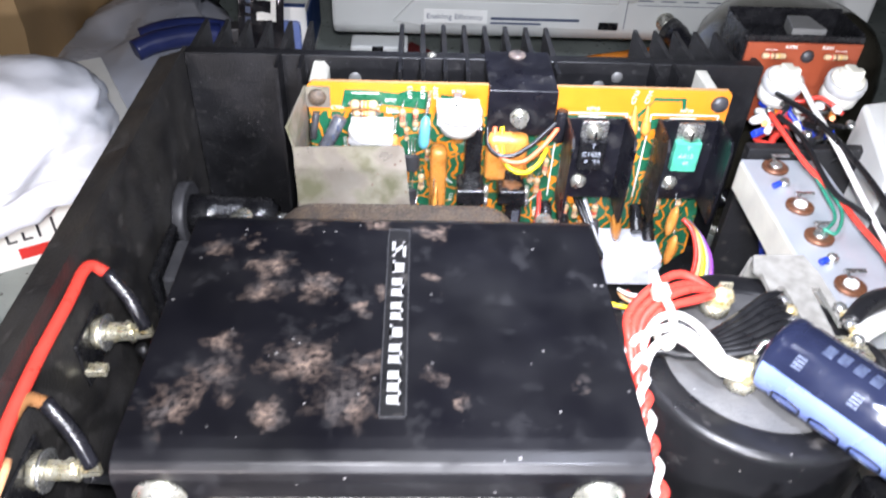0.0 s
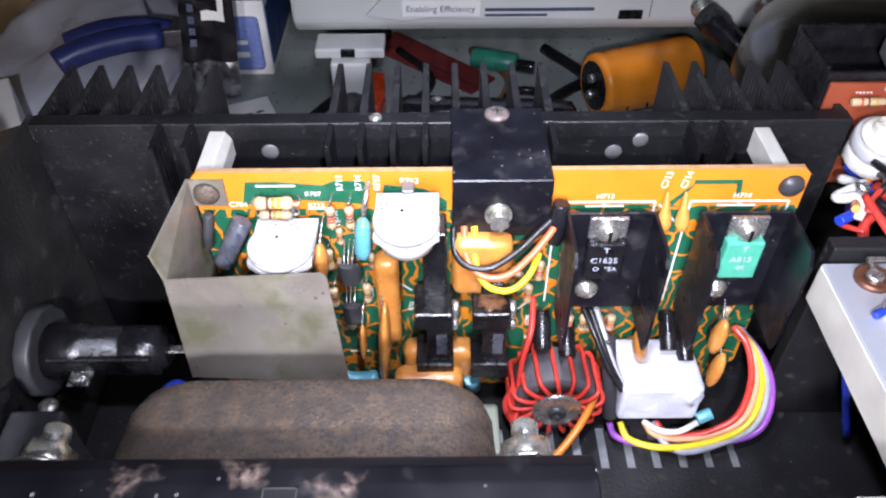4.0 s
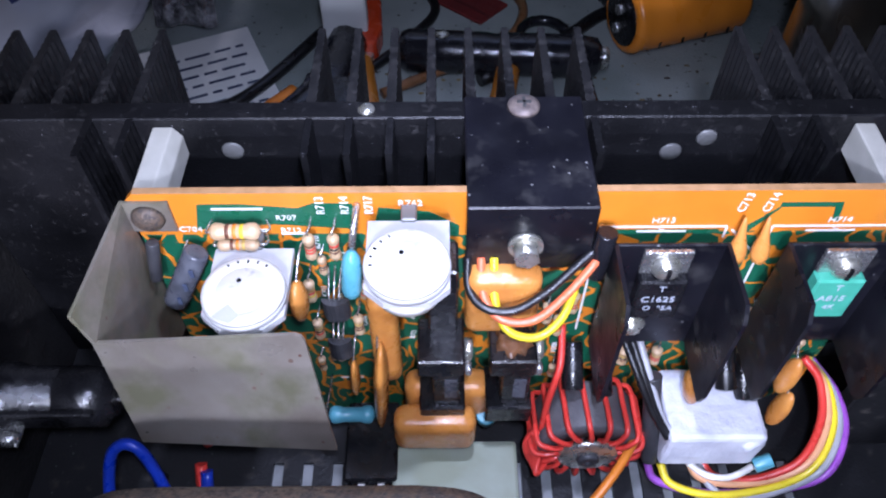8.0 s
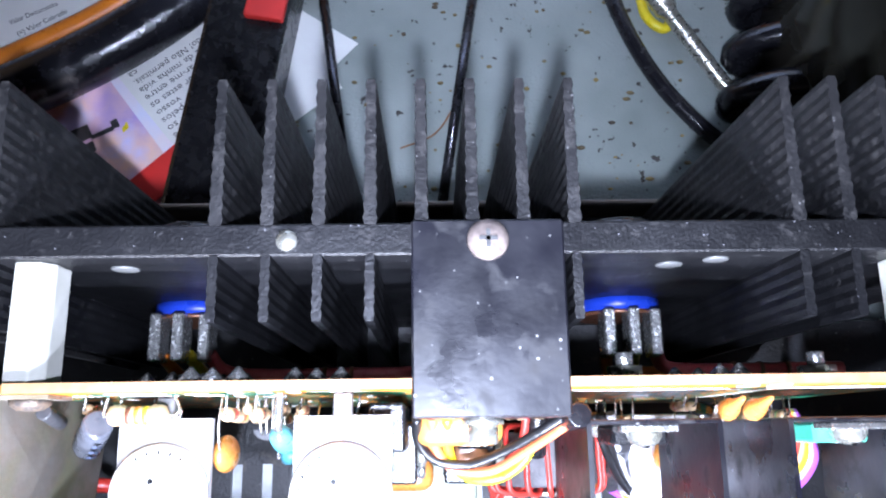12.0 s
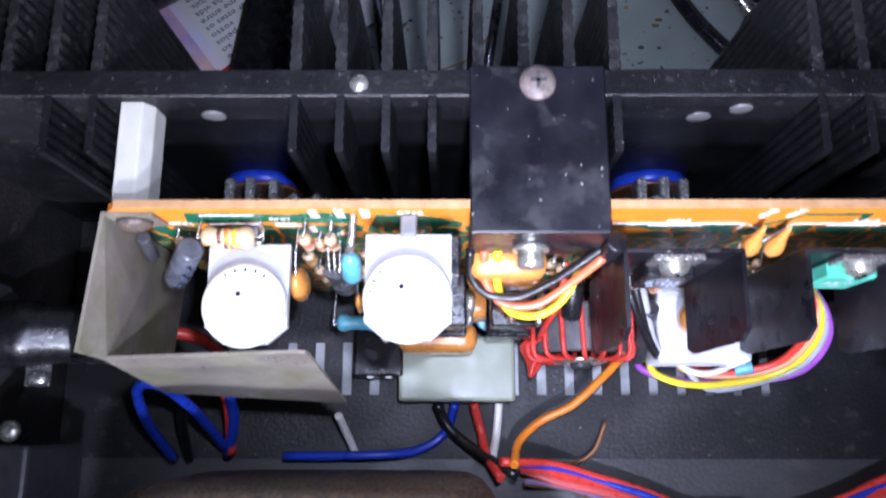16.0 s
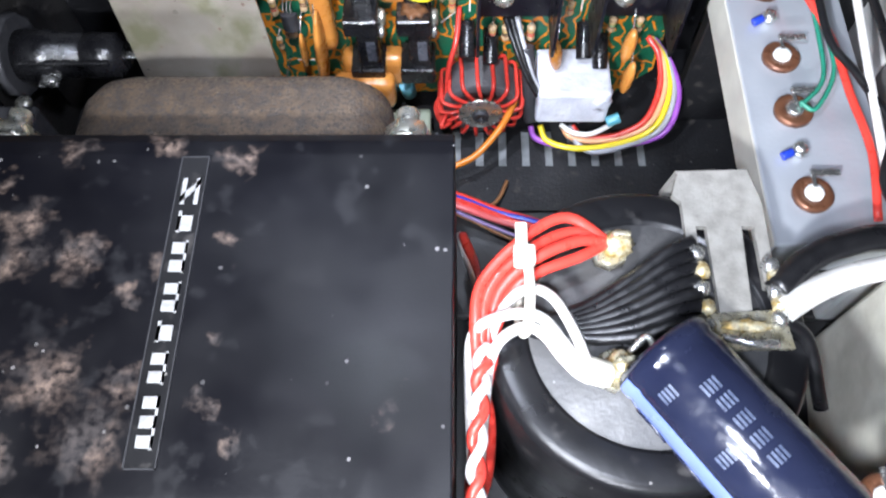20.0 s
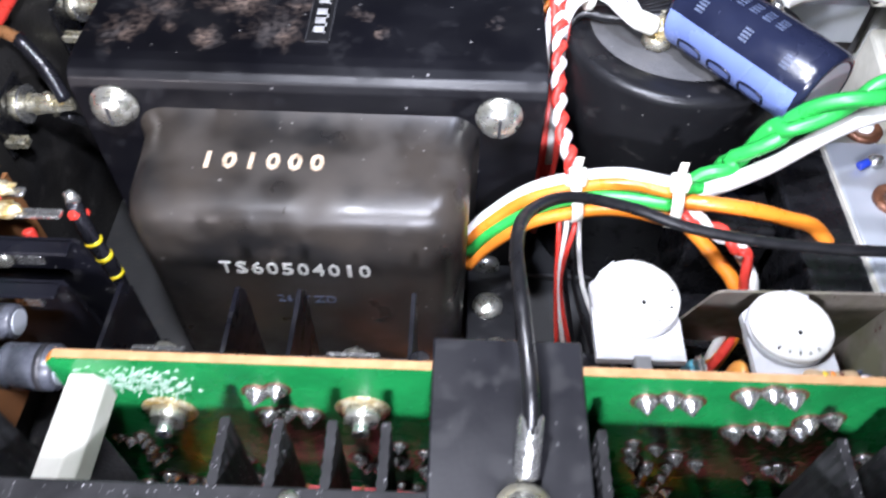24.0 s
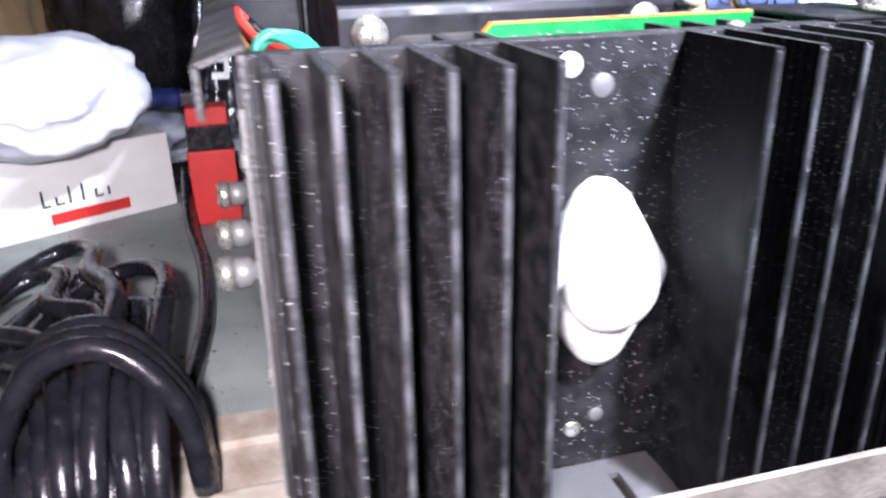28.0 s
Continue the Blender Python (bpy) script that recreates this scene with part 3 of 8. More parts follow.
def transistor_cap(x, sgn):
    """Rounded insulating cap over a power transistor, outside the heat sink: white near, black far."""
    y = lambda d: YC + sgn * d
    t = thing("transistor_cap", (x, y(0.172), 0.0525), "white soft plastic cap over a power transistor on the heat sink" if sgn < 0 else "black cap over a power transistor on the heat sink", "insulating cap", "caps over the power transistors")
    bm = bmesh.new()
    n, rings = 40, [(0.0, 1.0), (0.4, 1.0), (0.75, 0.97), (0.93, 0.88), (1.0, 0.72), (1.0, 0.0)]
    H, W, D, R = 0.0242, 0.0172, 0.0085, 0.0068
    loops = []
    for h, k in rings:
        loop = []
        for i in range(n):
            # a diamond with well rounded corners: ten steps round each corner
            q, u = divmod(i, 10)
            turn_ = math.atan2(W - R, H - R) if q % 2 == 0 else math.pi / 2 - math.atan2(W - R, H - R)
            a = q * math.pi / 2 + turn_ * (u / 4.5 - 1)
            cx, cz = ((W - R, 0), (0, H - R), (R - W, 0), (0, R - H))[q]
            ca, sa = math.cos(a), math.sin(a)
            wob = 1 + 0.02 * noise.noise(Vector((ca * 2, sa * 2, h * 3 + x * 50)))
            loop.append(bm.verts.new((x + (cx + R * ca) * k * wob, y(0.1716 + D * h), 0.0525 + (cz + R * sa) * k * wob)))
        loops.append(loop)
    for a, b in zip(loops, loops[1:]):
        for i in range(n):
            bm.faces.new((a[i], a[(i + 1) % n], b[(i + 1) % n], b[i]))
    bmesh.ops.recalc_face_normals(bm, faces=bm.faces)
    part("cap", Shape().bm(bm, smooth=True), surf("milky_cap", (0.82, 0.82, 0.8), (0.74, 0.74, 0.72), 200, 0.5, 0, 0.25, 260) if "milky_cap" not in bpy.data.materials and sgn < 0 else bpy.data.materials["milky_cap"] if sgn < 0 else BAKELITE, t)
    part("dome", Shape().turn([(0, 0.0118), (0.003, 0.0117), (0.0048, 0.0108), (0.0058, 0.0088), (0.0061, 0.0002)], (x, y(0.1716 + D * 0.97), 0.0525), (x, y(0.3), 0.0525), 28), bpy.data.materials["milky_cap"] if sgn < 0 else BAKELITE, t)
    # legs and blue gasket on the inner side
    part("gasket", Shape().cyl((x, y(0.165), 0.0475), (x, y(0.1615), 0.0475), 0.011, 24), WIRE["blue"], t, "blue insulating gasket")
    part("washer", Shape().cyl((x, y(0.1615), 0.0475), (x, y(0.1605), 0.0475), 0.0115, 24), COPPERISH, t)
    for dx, dz in ((-0.006, 0.012), (0.0, 0.013), (0.006, 0.011)):
        part("leg", Shape().box(x + dx - 0.0014, x + dx + 0.0014, min(y(0.149), y(0.161)), max(y(0.149), y(0.161)), 0.0475 + dz - 0.004, 0.0475 + dz + 0.004, 0.0004), SOLDER, t)
    part("sleeve", Shape().tube([(x + 0.0065, y(0.151), 0.0575), (x + 0.0095, y(0.147), 0.054), (x + 0.018, y(0.1458), 0.0525), (x + 0.04, y(0.1458), 0.0525), (x + 0.058, y(0.146), 0.051)], 0.0019, 8), WIRE["pink"], t, "pink insulating sleeve")
    for k in range(3):
        part("sleeve_ring", Shape().cyl((x + 0.028 + 0.007 * k, y(0.1458), 0.0525), (x + 0.029 + 0.007 * k, y(0.1458), 0.0525), 0.0022, 10), WIRE["brown"], t)
    for nm, dx, dz, w in (("orange", -0.006, 0.01, 0), ("yellow", 0.001, 0.01, 1)):
        part("lead_wire", Shape().tube([(x + dx, y(0.151), 0.0475 + dz), (x + dx + 0.003, y(0.146), 0.046), (x + dx + 0.012, y(0.146), 0.046 - w * 0.003), (x + dx + 0.03, y(0.1458), 0.04 - w * 0.003)], 0.0016, 6), WIRE[nm], t)
    return t


for sg in (1, -1):
    transistor_cap(-0.0212, sg)
    transistor_cap(0.0935, sg)

# chassis: bottom tray with slots, lips, rear panel
SLOTS_Y = ((0.313, 0.331), (0.088, 0.106))


def tray():
    t = thing("chassis_tray", (0.06, YC, -0.006), "black slotted steel chassis tray, dusty, with bare turned-up lips", "chassis", kind="structure")
    cells = []
    xs = [0.0755 + 0.0096 * k for k in range(-10, 8)]
    # plate strips with real slots: bars between the slots
    for (y0, y1) in SLOTS_Y:
        cuts = sorted(xs)
        edges = [-0.0985] + [v for c in cuts for v in (c - 0.0017, c + 0.0017)] + [0.215]
        for a, b in zip(edges[::2], edges[1::2]):
            cells.append((a, b, y0, y1))
    for a, b, y0, y1 in cells:
        part("slat", Shape().box(a, b, y0, y1, -0.0015, 0.0), STEEL, t)
    for y0, y1 in ((0.044, 0.088), (0.106, 0.127), (0.292, 0.313), (0.331, 0.375)):
        part("plate_strip", Shape().box(-0.0985, 0.215, y0, y1, -0.0015, 0.0), STEEL, t)
    part("centre_plate", Shape().box(-0.0985, 0.215, 0.127, 0.292, -0.0035, -0.002), DARKSTEEL, t, "dark dusty steel centre plate")
    part("rib", Shape().box(0.066, 0.215, 0.2455, 0.247, -0.002, 0.001, 0.0004), GREY, t)
    part("rib", Shape().box(0.066, 0.215, 0.171, 0.1725, -0.002, 0.001, 0.0004), GREY, t)
    zinc = surf("pale_zinc_sheet", (0.3, 0.31, 0.31), (0.2, 0.21, 0.21), 160, 0.5, 0.3)
    # strips added close under the slots, so that these look lit from above
    for y0, y1 in SLOTS_Y:
        part("slot_backing", Shape().box(-0.0985, 0.215, y0 - 0.003, y1 + 0.003, -0.0035, -0.0026), zinc, t)
    part("under_plate", Shape().box(-0.0985, 0.215, 0.045, 0.374, -0.011, -0.0095), zinc, t)
    for sg in (1, -1):
        y = lambda d: YC + sg * d
        cuts = [-0.052, -0.0145, 0.0055, 0.0155, 0.0257, 0.0359, 0.046, 0.056, 0.0665, 0.086, 0.11]
        edges = [-0.0985] + [v for c in cuts for v in (c - 0.0016, c + 0.0016)] + [0.17]
        a, b = sorted((y(0.177), y(0.193)))
        for e0, e1 in zip(edges[::2], edges[1::2]):
            part("shelf_slat", Shape().box(e0, e1, a, b, -0.0085, -0.0065), GREY, t)
        for d0, d1 in ((0.171, 0.177), (0.193, 0.2065)):
            a, b = sorted((y(d0), y(d1)))
            part("outer_shelf", Shape().box(-0.0985, 0.17, a, b, -0.0085, -0.0065), GREY, t, "grey slotted shelf under the fins")
        a, b = sorted((y(0.2045), y(0.2065)))
        part("lip", Shape().box(-0.102, 0.18, a, b, -0.0065, 0.009, 0.0006), surf("worn_lip", (0.42, 0.36, 0.3), (0.2, 0.17, 0.14), 60, 0.55, 0.2, 0.2, 500) if "worn_lip" not in bpy.data.materials else bpy.data.materials["worn_lip"], t, "worn pale steel lip")
    for x in (-0.07, 0.14):
        for yy in (0.13, 0.3):
            part("foot", Shape().cyl((x, yy, TABLE_Z + 0.0005), (x, yy, -0.011), 0.012, 20, 0.001), RUBBER, t)


tray()


def rear_panel():
    t = thing("rear_panel", (-0.1, YC, 0), "black steel rear panel with a folded dusty top edge", "panel", kind="structure")
    part("sheet", Shape().box(-0.1005, -0.0988, 0.0382, 0.3808, -0.004, TOP), PANEL, t)
    part("top_fold", Shape().prism([(-0.109, TOP - 0.0035), (-0.0988, TOP), (-0.0988, TOP + 0.0013), (-0.1095, TOP - 0.0022)], 0.0455, 0.3735, "y"), PANEL, t)
    part("outer_face", Shape().box(-0.1012, -0.10052, 0.0455, 0.3735, -0.004, TOP - 0.012), GREY, t, "grey outer face")
    part("outer_lip", Shape().box(-0.1098, -0.1085, 0.0455, 0.3735, TOP - 0.014, TOP - 0.0025), PANEL, t)
    for yy, z in ((0.05, 0.085), (0.05, 0.03), (0.369, 0.085), (0.369, 0.03)):
        part("screw", Shape().turn([(0, 0.0035), (0.0012, 0.003), (0.0018, 0.0015)], (-0.1005, yy, z), (-0.11, yy, z), 14), ZINC, t)


rear_panel()


def board():
    """One driver board with its parts; its face looks along -y, origin at the middle of its foot."""
    t = thing("circuit_board", (0, 0, 0), "orange driver circuit board crowded with resistors, capacitors and transistors", "circuit board", "driver boards of the amplifier")
    X = lambda v: v / 1000 - 0.0535
    M = lambda v: v / 1000
    x0, x1 = X(-40), X(146.5)
    out = [(x0, M(4)), (x1 - 0.012, M(4)), (x1, M(18)), (x1, M(107.5)), (x1 - 0.002, M(109.6)), (x0 + 0.002, M(109.6)), (x0, M(107.5))]
    part("laminate", Shape().prism(out, 0.0, 0.0016, "y"), LAMINATE, t)
    back = [(a * 0.9995, b - 0.0004 if b > 0.05 else b) for a, b in out]
    part("solder_mask", Shape().prism(back, 0.00161, 0.0019, "y"), MASKBACK, t, "green solder side of the board")
    part("raw_edge", Shape().box(x0 + 0.002, x1 - 0.002, 0.0, 0.0019, M(109.6), M(109.75)), RAWEDGE, t)
    # green mask shapes along the top edge
    for pts in ([(-24, 106), (-14, 106), (-1, 104.5), (3, 106.3), (12, 106), (12.5, 97), (-8, 99), (-26, 97)], [(18, 104.6), (30, 103), (37, 98), (37, 95), (16, 95)],
                [(72, 96), (100, 96), (100, 94.5), (72, 94.5)], [(112, 105.5), (126.5, 105.5), (127.5, 99), (126, 99), (125, 104), (112, 104)], [(106, 97), (113, 105), (112, 103), (107, 95)]):
        part("mask_patch", Shape().prism([(X(a), M(b)) for a, b in pts], -0.00012, 0.0, "y"), MASK, t, "dark green mask patch")
    for k in range(5):
        g = Shape().prism([(X(131.5 + 3 * k), M(33)), (X(133 + 3 * k), M(33)), (X(141 + 3 * k) if k < 2 else X(146.3), M(58 if k < 2 else 52 - 5 * k)), (X(139.5 + 3 * k) if k < 2 else X(146.3), M(58 if k < 2 else 56 - 5 * k))], -0.00012, 0, "y")
        part("trace", g, MASK, t)
    # silk-screen lines and lettering

    def line(a, b, c, d, w=0.0003):
        p, q = Vector((X(a), M(b))), Vector((X(c), M(d)))
        nrm = Vector((-(q - p).y, (q - p).x)).normalized() * w
        part("silk_line", Shape().prism([p + nrm, q + nrm, q - nrm, p - nrm], -0.00025, -0.0001, "y"), INK, t)

    for a, b, c, d in ((71, 97.2, 101.5, 97.2), (71, 97.2, 71, 52), (101.5, 97.2, 101.5, 93), (112.5, 97.2, 143, 97.2), (112.5, 97.2, 112.5, 52), (143, 97.2, 143, 93), (80, 95.5, 92, 95.5), (121, 95.5, 133, 95.5),
                       (-21, 104.5, -9, 104.5), (-21, 97, -9, 97), (-6, 95.5, 0, 95.5), (40, 92.5, 58, 92.5), (18, 64, 25, 58), (60, 46, 66, 52), (1, 25, 8, 25), (103, 96, 110, 88)):
        line(a, b, c, d)
    for txt, x, z, sz, rot in (("R713", 4.5, 105.5, 2.9, 90), ("R714", 10.2, 105.5, 2.9, 90), ("R717", 15.8, 105.5, 2.9, 90), ("R762", 25.5, 106, 2.8, 0), ("R707", -4, 101.2, 2.4, 0), ("R712", -3.5, 96.6, 2.4, 0), ("C704", -27.5, 97.2, 2.6, 0),
                               ("R703", -24.5, 80, 2.4, 90), ("R710", 2, 92, 2.4, 90), ("H707", 8.5, 87, 2.4, 0), ("C701", 1.5, 71.5, 2.2, 90), ("C708", 11, 57, 2.2, 90), ("C705", 14.8, 56, 2.2, 90), ("H713", 85.8, 99.3, 2.6, 0), ("C", 85.8, 96.6, 2.4, 0), ("H714", 128, 99.3, 2.6, 0), ("C", 128, 96.6, 2.4, 0),
                               ("C713", 103.6, 105.6, 3.0, 80), ("C714", 109.6, 105.6, 3.0, 80), ("H708", 66, 42, 2.4, 90), ("R721", 24.5, 50, 2.2, 80), ("H712", 30, 80, 2.2, 0), ("R719", 63, 60, 2.2, 90), ("R718", 90, 36, 2.2, 0)):
        words(txt, M(sz), pose(X(x), -0.00012, M(z), 90, 0, 0) @ pose(0, 0, 0, 0, 0, rot), INK, t, "lettering", 0.00008)

    def lead(*pts, r=0.0003):
        part("lead", Shape().tube([(X(a), -M(d), M(b)) for a, d, b in pts], r, 5, len(pts) > 2), SOLDER, t)

    def resistor(x, z, d=4.0, ln=7.0, r=1.35, up=True, bands=("red", "red", "gold"), mat=None, tilt=0.0):
        e = (Vector((math.sin(tilt), 0, math.cos(tilt))) if up else Vector((math.cos(tilt), 0, -math.sin(tilt))))
        c = Vector((X(x), -M(d), M(z)))
        a, b = c - e * M(ln / 2), c + e * M(ln / 2)
        rr = M(r)
        L = M(ln)
        body = part("resistor", Shape().turn([(0, rr * 0.3), (L * 0.05, rr * 0.9), (L * 0.12, rr * 1.12), (L * 0.24, rr * 1.08), (L * 0.3, rr * 0.92), (L * 0.7, rr * 0.92), (L * 0.76, rr * 1.08), (L * 0.88, rr * 1.12), (L * 0.95, rr * 0.9), (L, rr * 0.3)], a, b, 12), mat or TAN, t)
        for k, col in enumerate(bands):
            f = 0.33 + 0.14 * k
            part("band", Shape().turn([(0, rr * 0.955), (L * 0.075, rr * 0.955)], a + e * L * f, b, 12), BAND[col], body)
        part("lead", Shape().tube([b, b + e * 0.0012, b + e * 0.0016 + Vector((0.0004, 0.0012, 0)), Vector((b.x + 0.0006, -0.0001, b.z + (0.002 if up else 0)))], 0.0003, 5), SOLDER, body)
        part("lead", Shape().tube([a, a - e * 0.0008, Vector((a.x, -0.0001, a.z - (0.001 if up else 0)))], 0.0003, 5), SOLDER, body)

    def film_cap(xa, xb, za, zb, da, db, c=2.2, mat=None):
        bm = bmesh.new()
        bmesh.ops.create_cube(bm, size=1)
        for p in bm.verts:
            p.co = (X((xa + xb) / 2) + p.co.x * M(xb - xa), -M((da + db) / 2) + p.co.y * M(db - da), M((za + zb) / 2) + p.co.z * M(zb - za))
        bmesh.ops.bevel(bm, geom=list(bm.edges), offset=M(c), segments=5, affect="EDGES", profile=0.55)
        part("film_capacitor", Shape().bm(bm, smooth=True), mat or FILM, t)
        lead(((xa * 3 + xb) / 4, da + 0.5, za + 1), ((xa * 3 + xb) / 4, 0, za + 0.5))
        lead(((xa + xb * 3) / 4, da + 0.5, za + 1), ((xa + xb * 3) / 4, 0, za + 0.5))

    def disc_cap(x, z, d, rx, ry, rz, tilt=0.0):
        s = Shape().blob((0, 0, 0), (M(rx), M(ry), M(rz)), 3)
        m = pose(X(x), -M(d), M(z)) @ pose(0, 0, 0, 0, tilt, 0)
        s.v = [tuple(m @ Vector(p)) for p in s.v]
        part("disc_capacitor", s, FILM, t)
        lead((x, d, z + rz * 0.8), (x + 0.8, d * 0.5, z + rz * 1.5), (x + 1.2, 0, z + rz * 1.4))

    def small_transistor(x, z, d, w=5.2, h=5.2):
        n = 10
        pts = [(X(x) + M(w / 2) * math.cos(math.pi * i / n), -M(d) - M(2.4) * math.sin(math.pi * i / n)) for i in range(n + 1)]
        body = part("small_transistor", Shape().prism(pts, M(z - h / 2), M(z + h / 2)), DARKGREY, t)
        for k in (-1, 0, 1):
            part("lead", Shape().tube([(X(x + k * 1.3), -M(d + 0.8), M(z + h / 2)), (X(x + k * 1.3), -M(d + 0.4), M(z + h / 2 + 2.5)), (X(x + k * 1.6), 0, M(z + h / 2 + 5))], 0.0003, 5), SOLDER, body)

    # tin shield over the corner
    sh = part("tin_shield", Shape().prism([(X(-41.5), M(97.5)), (X(-30.3), M(97.5)), (X(-30.3), M(107.4)), (X(-41.5), M(107.4))], -0.0009, -0.0001, "y"), SHIELD, t, "tarnished sheet-metal shield")
    side = Shape()
    q = [(X(-41.5), 0, M(107.4)), (X(-45.5), -M(30), M(104.5)), (X(-43.2), -M(31), M(95.5)), (X(-42), -M(37), M(59)), (X(-41), 0, M(54))]
    side.add(q + [(a + 0.0008, b, c) for a, b, c in q], [(0, 1, 2, 3, 4), (9, 8, 7, 6, 5), (0, 5, 6, 1), (1, 6, 7, 2), (2, 7, 8, 3), (3, 8, 9, 4), (4, 9, 5, 0)])
    part("side_wall", side, SHIELD, sh)
    q = [(X(-43.2), -M(31), M(95.5)), (X(0.5), -M(29.6), M(96.3)), (X(1.9), -M(29.7), M(95.6)), (X(2.6), -M(30), M(94.2)), (X(6.6), -M(39.6), M(59)), (X(-42), -M(37), M(59))]
    front = Shape()
    front.add(q + [(a, b + 0.0008, c) for a, b, c in q], [(0, 5, 4, 3, 2, 1), (6, 7, 8, 9, 10, 11)] + [(k, (k + 1) % 6, 6 + (k + 1) % 6, 6 + k) for k in range(6)])
    part("front_wall", front, SHIELD, sh, "bent front flange, leaning outwards")
    part("screw", Shape().turn([(0, M(4)), (M(1), M(3.7)), (M(2), M(2.4)), (M(2.3), 0.0001)], (X(-36), -0.0009, M(102.4)), (X(-36), -0.01, M(102.4)), 20), BELL, sh)
    part("screw", Shape().turn([(0, M(4)), (M(1), M(3.7)), (M(2), M(2.4)), (M(2.3), 0.0001)], (X(142), 0, M(103)), (X(142), -0.01, M(103)), 20), DARKGREY, t)
    # grey electrolytic leaning in the shield
    part("electrolytic", Shape().cyl((X(-33.5), -M(10), M(81)), (X(-25.5), -M(5.5), M(95.5)), M(3.1), 18, 0.0006), LILAC, t, "small grey electrolytic capacitor")
    for k in range(3):
        part("print_bar", Shape().box(X(-31.4 + 2.2 * k), X(-30.4 + 2.2 * k), -M(12.6 - 1.1 * k), -M(12.2 - 1.1 * k), M(83.5 + 4 * k), M(86 + 4 * k)), PALEINK, t)
    part("electrolytic", Shape().cyl((X(-38.5), -M(5), M(84)), (X(-36.5), -M(3), M(96)), M(1.6), 12, 0.0003), DARKGREY, t)

    def trimmer(x, z, d, turn):
        """A trimmer lying flat: square plate, round body and a white dial that looks up."""
        gm = bpy.data.materials.get("grey_trimmer") or surf("grey_trimmer", (0.36, 0.36, 0.36), (0.42, 0.42, 0.42), 200, 0.4)
        at = lambda a, b, c: (X(x) + M(a), -M(d) - M(b), M(z) + M(c))
        w = 9.3
        plate = [at(-w, -14, 0)[:2], at(w, -14, 0)[:2], at(w, 5, 0)[:2], at(5, 8.8, 0)[:2], at(-5, 8.8, 0)[:2], at(-w, 5, 0)[:2]]
        tr = part("trimmer", Shape().prism(plate, M(z - 5.4), M(z - 3.4)), gm, t, "grey trimmer plate")
        part("body", Shape().turn([(0, M(7.6)), (M(3), M(8.6)), (M(5), M(8.6))], at(0, 0.3, -10.2), at(0, 0.3, 10), 32), DIAL, tr)
        part("collar", Shape().turn([(0, M(9.4)), (M(1.6), M(9.6)), (M(2.0), M(9.3))], at(0, 0.3, -3.4), at(0, 0.3, 10), 40), gm, tr)
        part("dial", Shape().turn([(0, M(9.4)), (M(0.9), M(9.4)), (M(1.4), M(8.9)), (M(1.4), M(6.8)), (M(1.15), M(6.5)), (M(1.15), M(6.1)), (M(1.4), M(5.8)), (M(1.5), 0.0002)], at(0, 0.3, -1.4), at(0, 0.3, 10), 40), DIAL, tr, "white round adjusting dial")
        m_ = pose(*at(0, 0.3, 0)) @ pose(0, 0, 0, 0, 0, turn)
        notch = Shape().prism([(M(2.6), -M(4)), (M(6.6), -M(2.8)), (M(7.8), -M(5.2)), (M(4.4), -M(8.4))], M(0.05), M(0.2))
        notch.v = [tuple(m_ @ Vector(p)) for p in notch.v]
        part("wiper", notch, gm, tr)
        part("hole", Shape().cyl(at(-1.2, -2, 0.05), at(-1.2, -2, 0.25), M(0.55), 10), BAKELITE, tr)
        part("tab", Shape().box(X(x) - M(1.8), X(x) + M(1.8), -M(d - 13.5), -M(d - 18.3), M(z - 5), M(z - 2.4), 0.0003), GREY, tr)
        for k in range(5):
            a = math.radians(turn + 120 + k * 17)
            c, s_ = 7.8 * math.cos(a), 7.8 * math.sin(a)
            mk = Shape().box(-0.00018, 0.00022, -0.00035, 0.0003 + 0.0001 * (k % 3), 0, 0.0002)
            mk.v = [tuple(pose(*at(c, 0.3 - s_, 0.02)) @ pose(0, 0, 0, 0, 0, math.degrees(a) + 90) @ Vector(p)) for p in mk.v]
            part("scale_mark", mk, BAKELITE, tr)

    trimmer(-11.8, 98.8, 18.7, -65)
    trimmer(25.2, 108.6, 18.7, 0)
    # resistors and small parts round the trimmers
    resistor(-15.5, 101, 4, 12, 1.9, False, ("brown", "orange", "yellow"))
    resistor(-15.5, 96.8, 4.5, 10, 1.5, False, ("brown", "orange", "gold"))
    for x, z, bands in ((1.2, 95, ("red", "red", "brown")), (7, 95, ("brown", "black", "red")), (-1.2, 77, ("yellow", "red", "gold")), (10, 61, ("brown", "brown", "gold")), (-1.2, 59, ("red", "brown", "gold")), (3.5, 47, ("brown", "red", "gold")),
                        (64.5, 60, ("orange", "red", "gold")), (61, 66, ("brown", "black", "gold")), (67.5, 71, ("red", "red", "gold"))):
        resistor(x, z, 4, 8.5, 1.35, True, bands)
    for x in (79.5, 84.5, 89.5, 94):
        resistor(x, 47, 6, 7.5, 1.5, True, (("brown", "black", "gold"), ("red", "red", "gold"), ("orange", "brown", "gold"))[int(x) % 3])
    for x in (124, 119, 134):
        resistor(x, 50, 5, 7, 1.4, True, ("brown", "green", "gold"))
    for x, z in ((-3, 38), (1, 44), (7, 70), (3, 86), (12.5, 75), (46, 80), (50, 76), (66, 33), (104, 60), (108, 56), (117, 62), (-30, 88), (-20, 76)):
        resistor(x, z, 2.6, 6.5, 1.1, True, (("red", "brown", "gold"), ("brown", "black", "orange"))[int(abs(x)) % 2])
    resistor(5.5, 27, 14, 14, 2.5, False, (), TEAL)
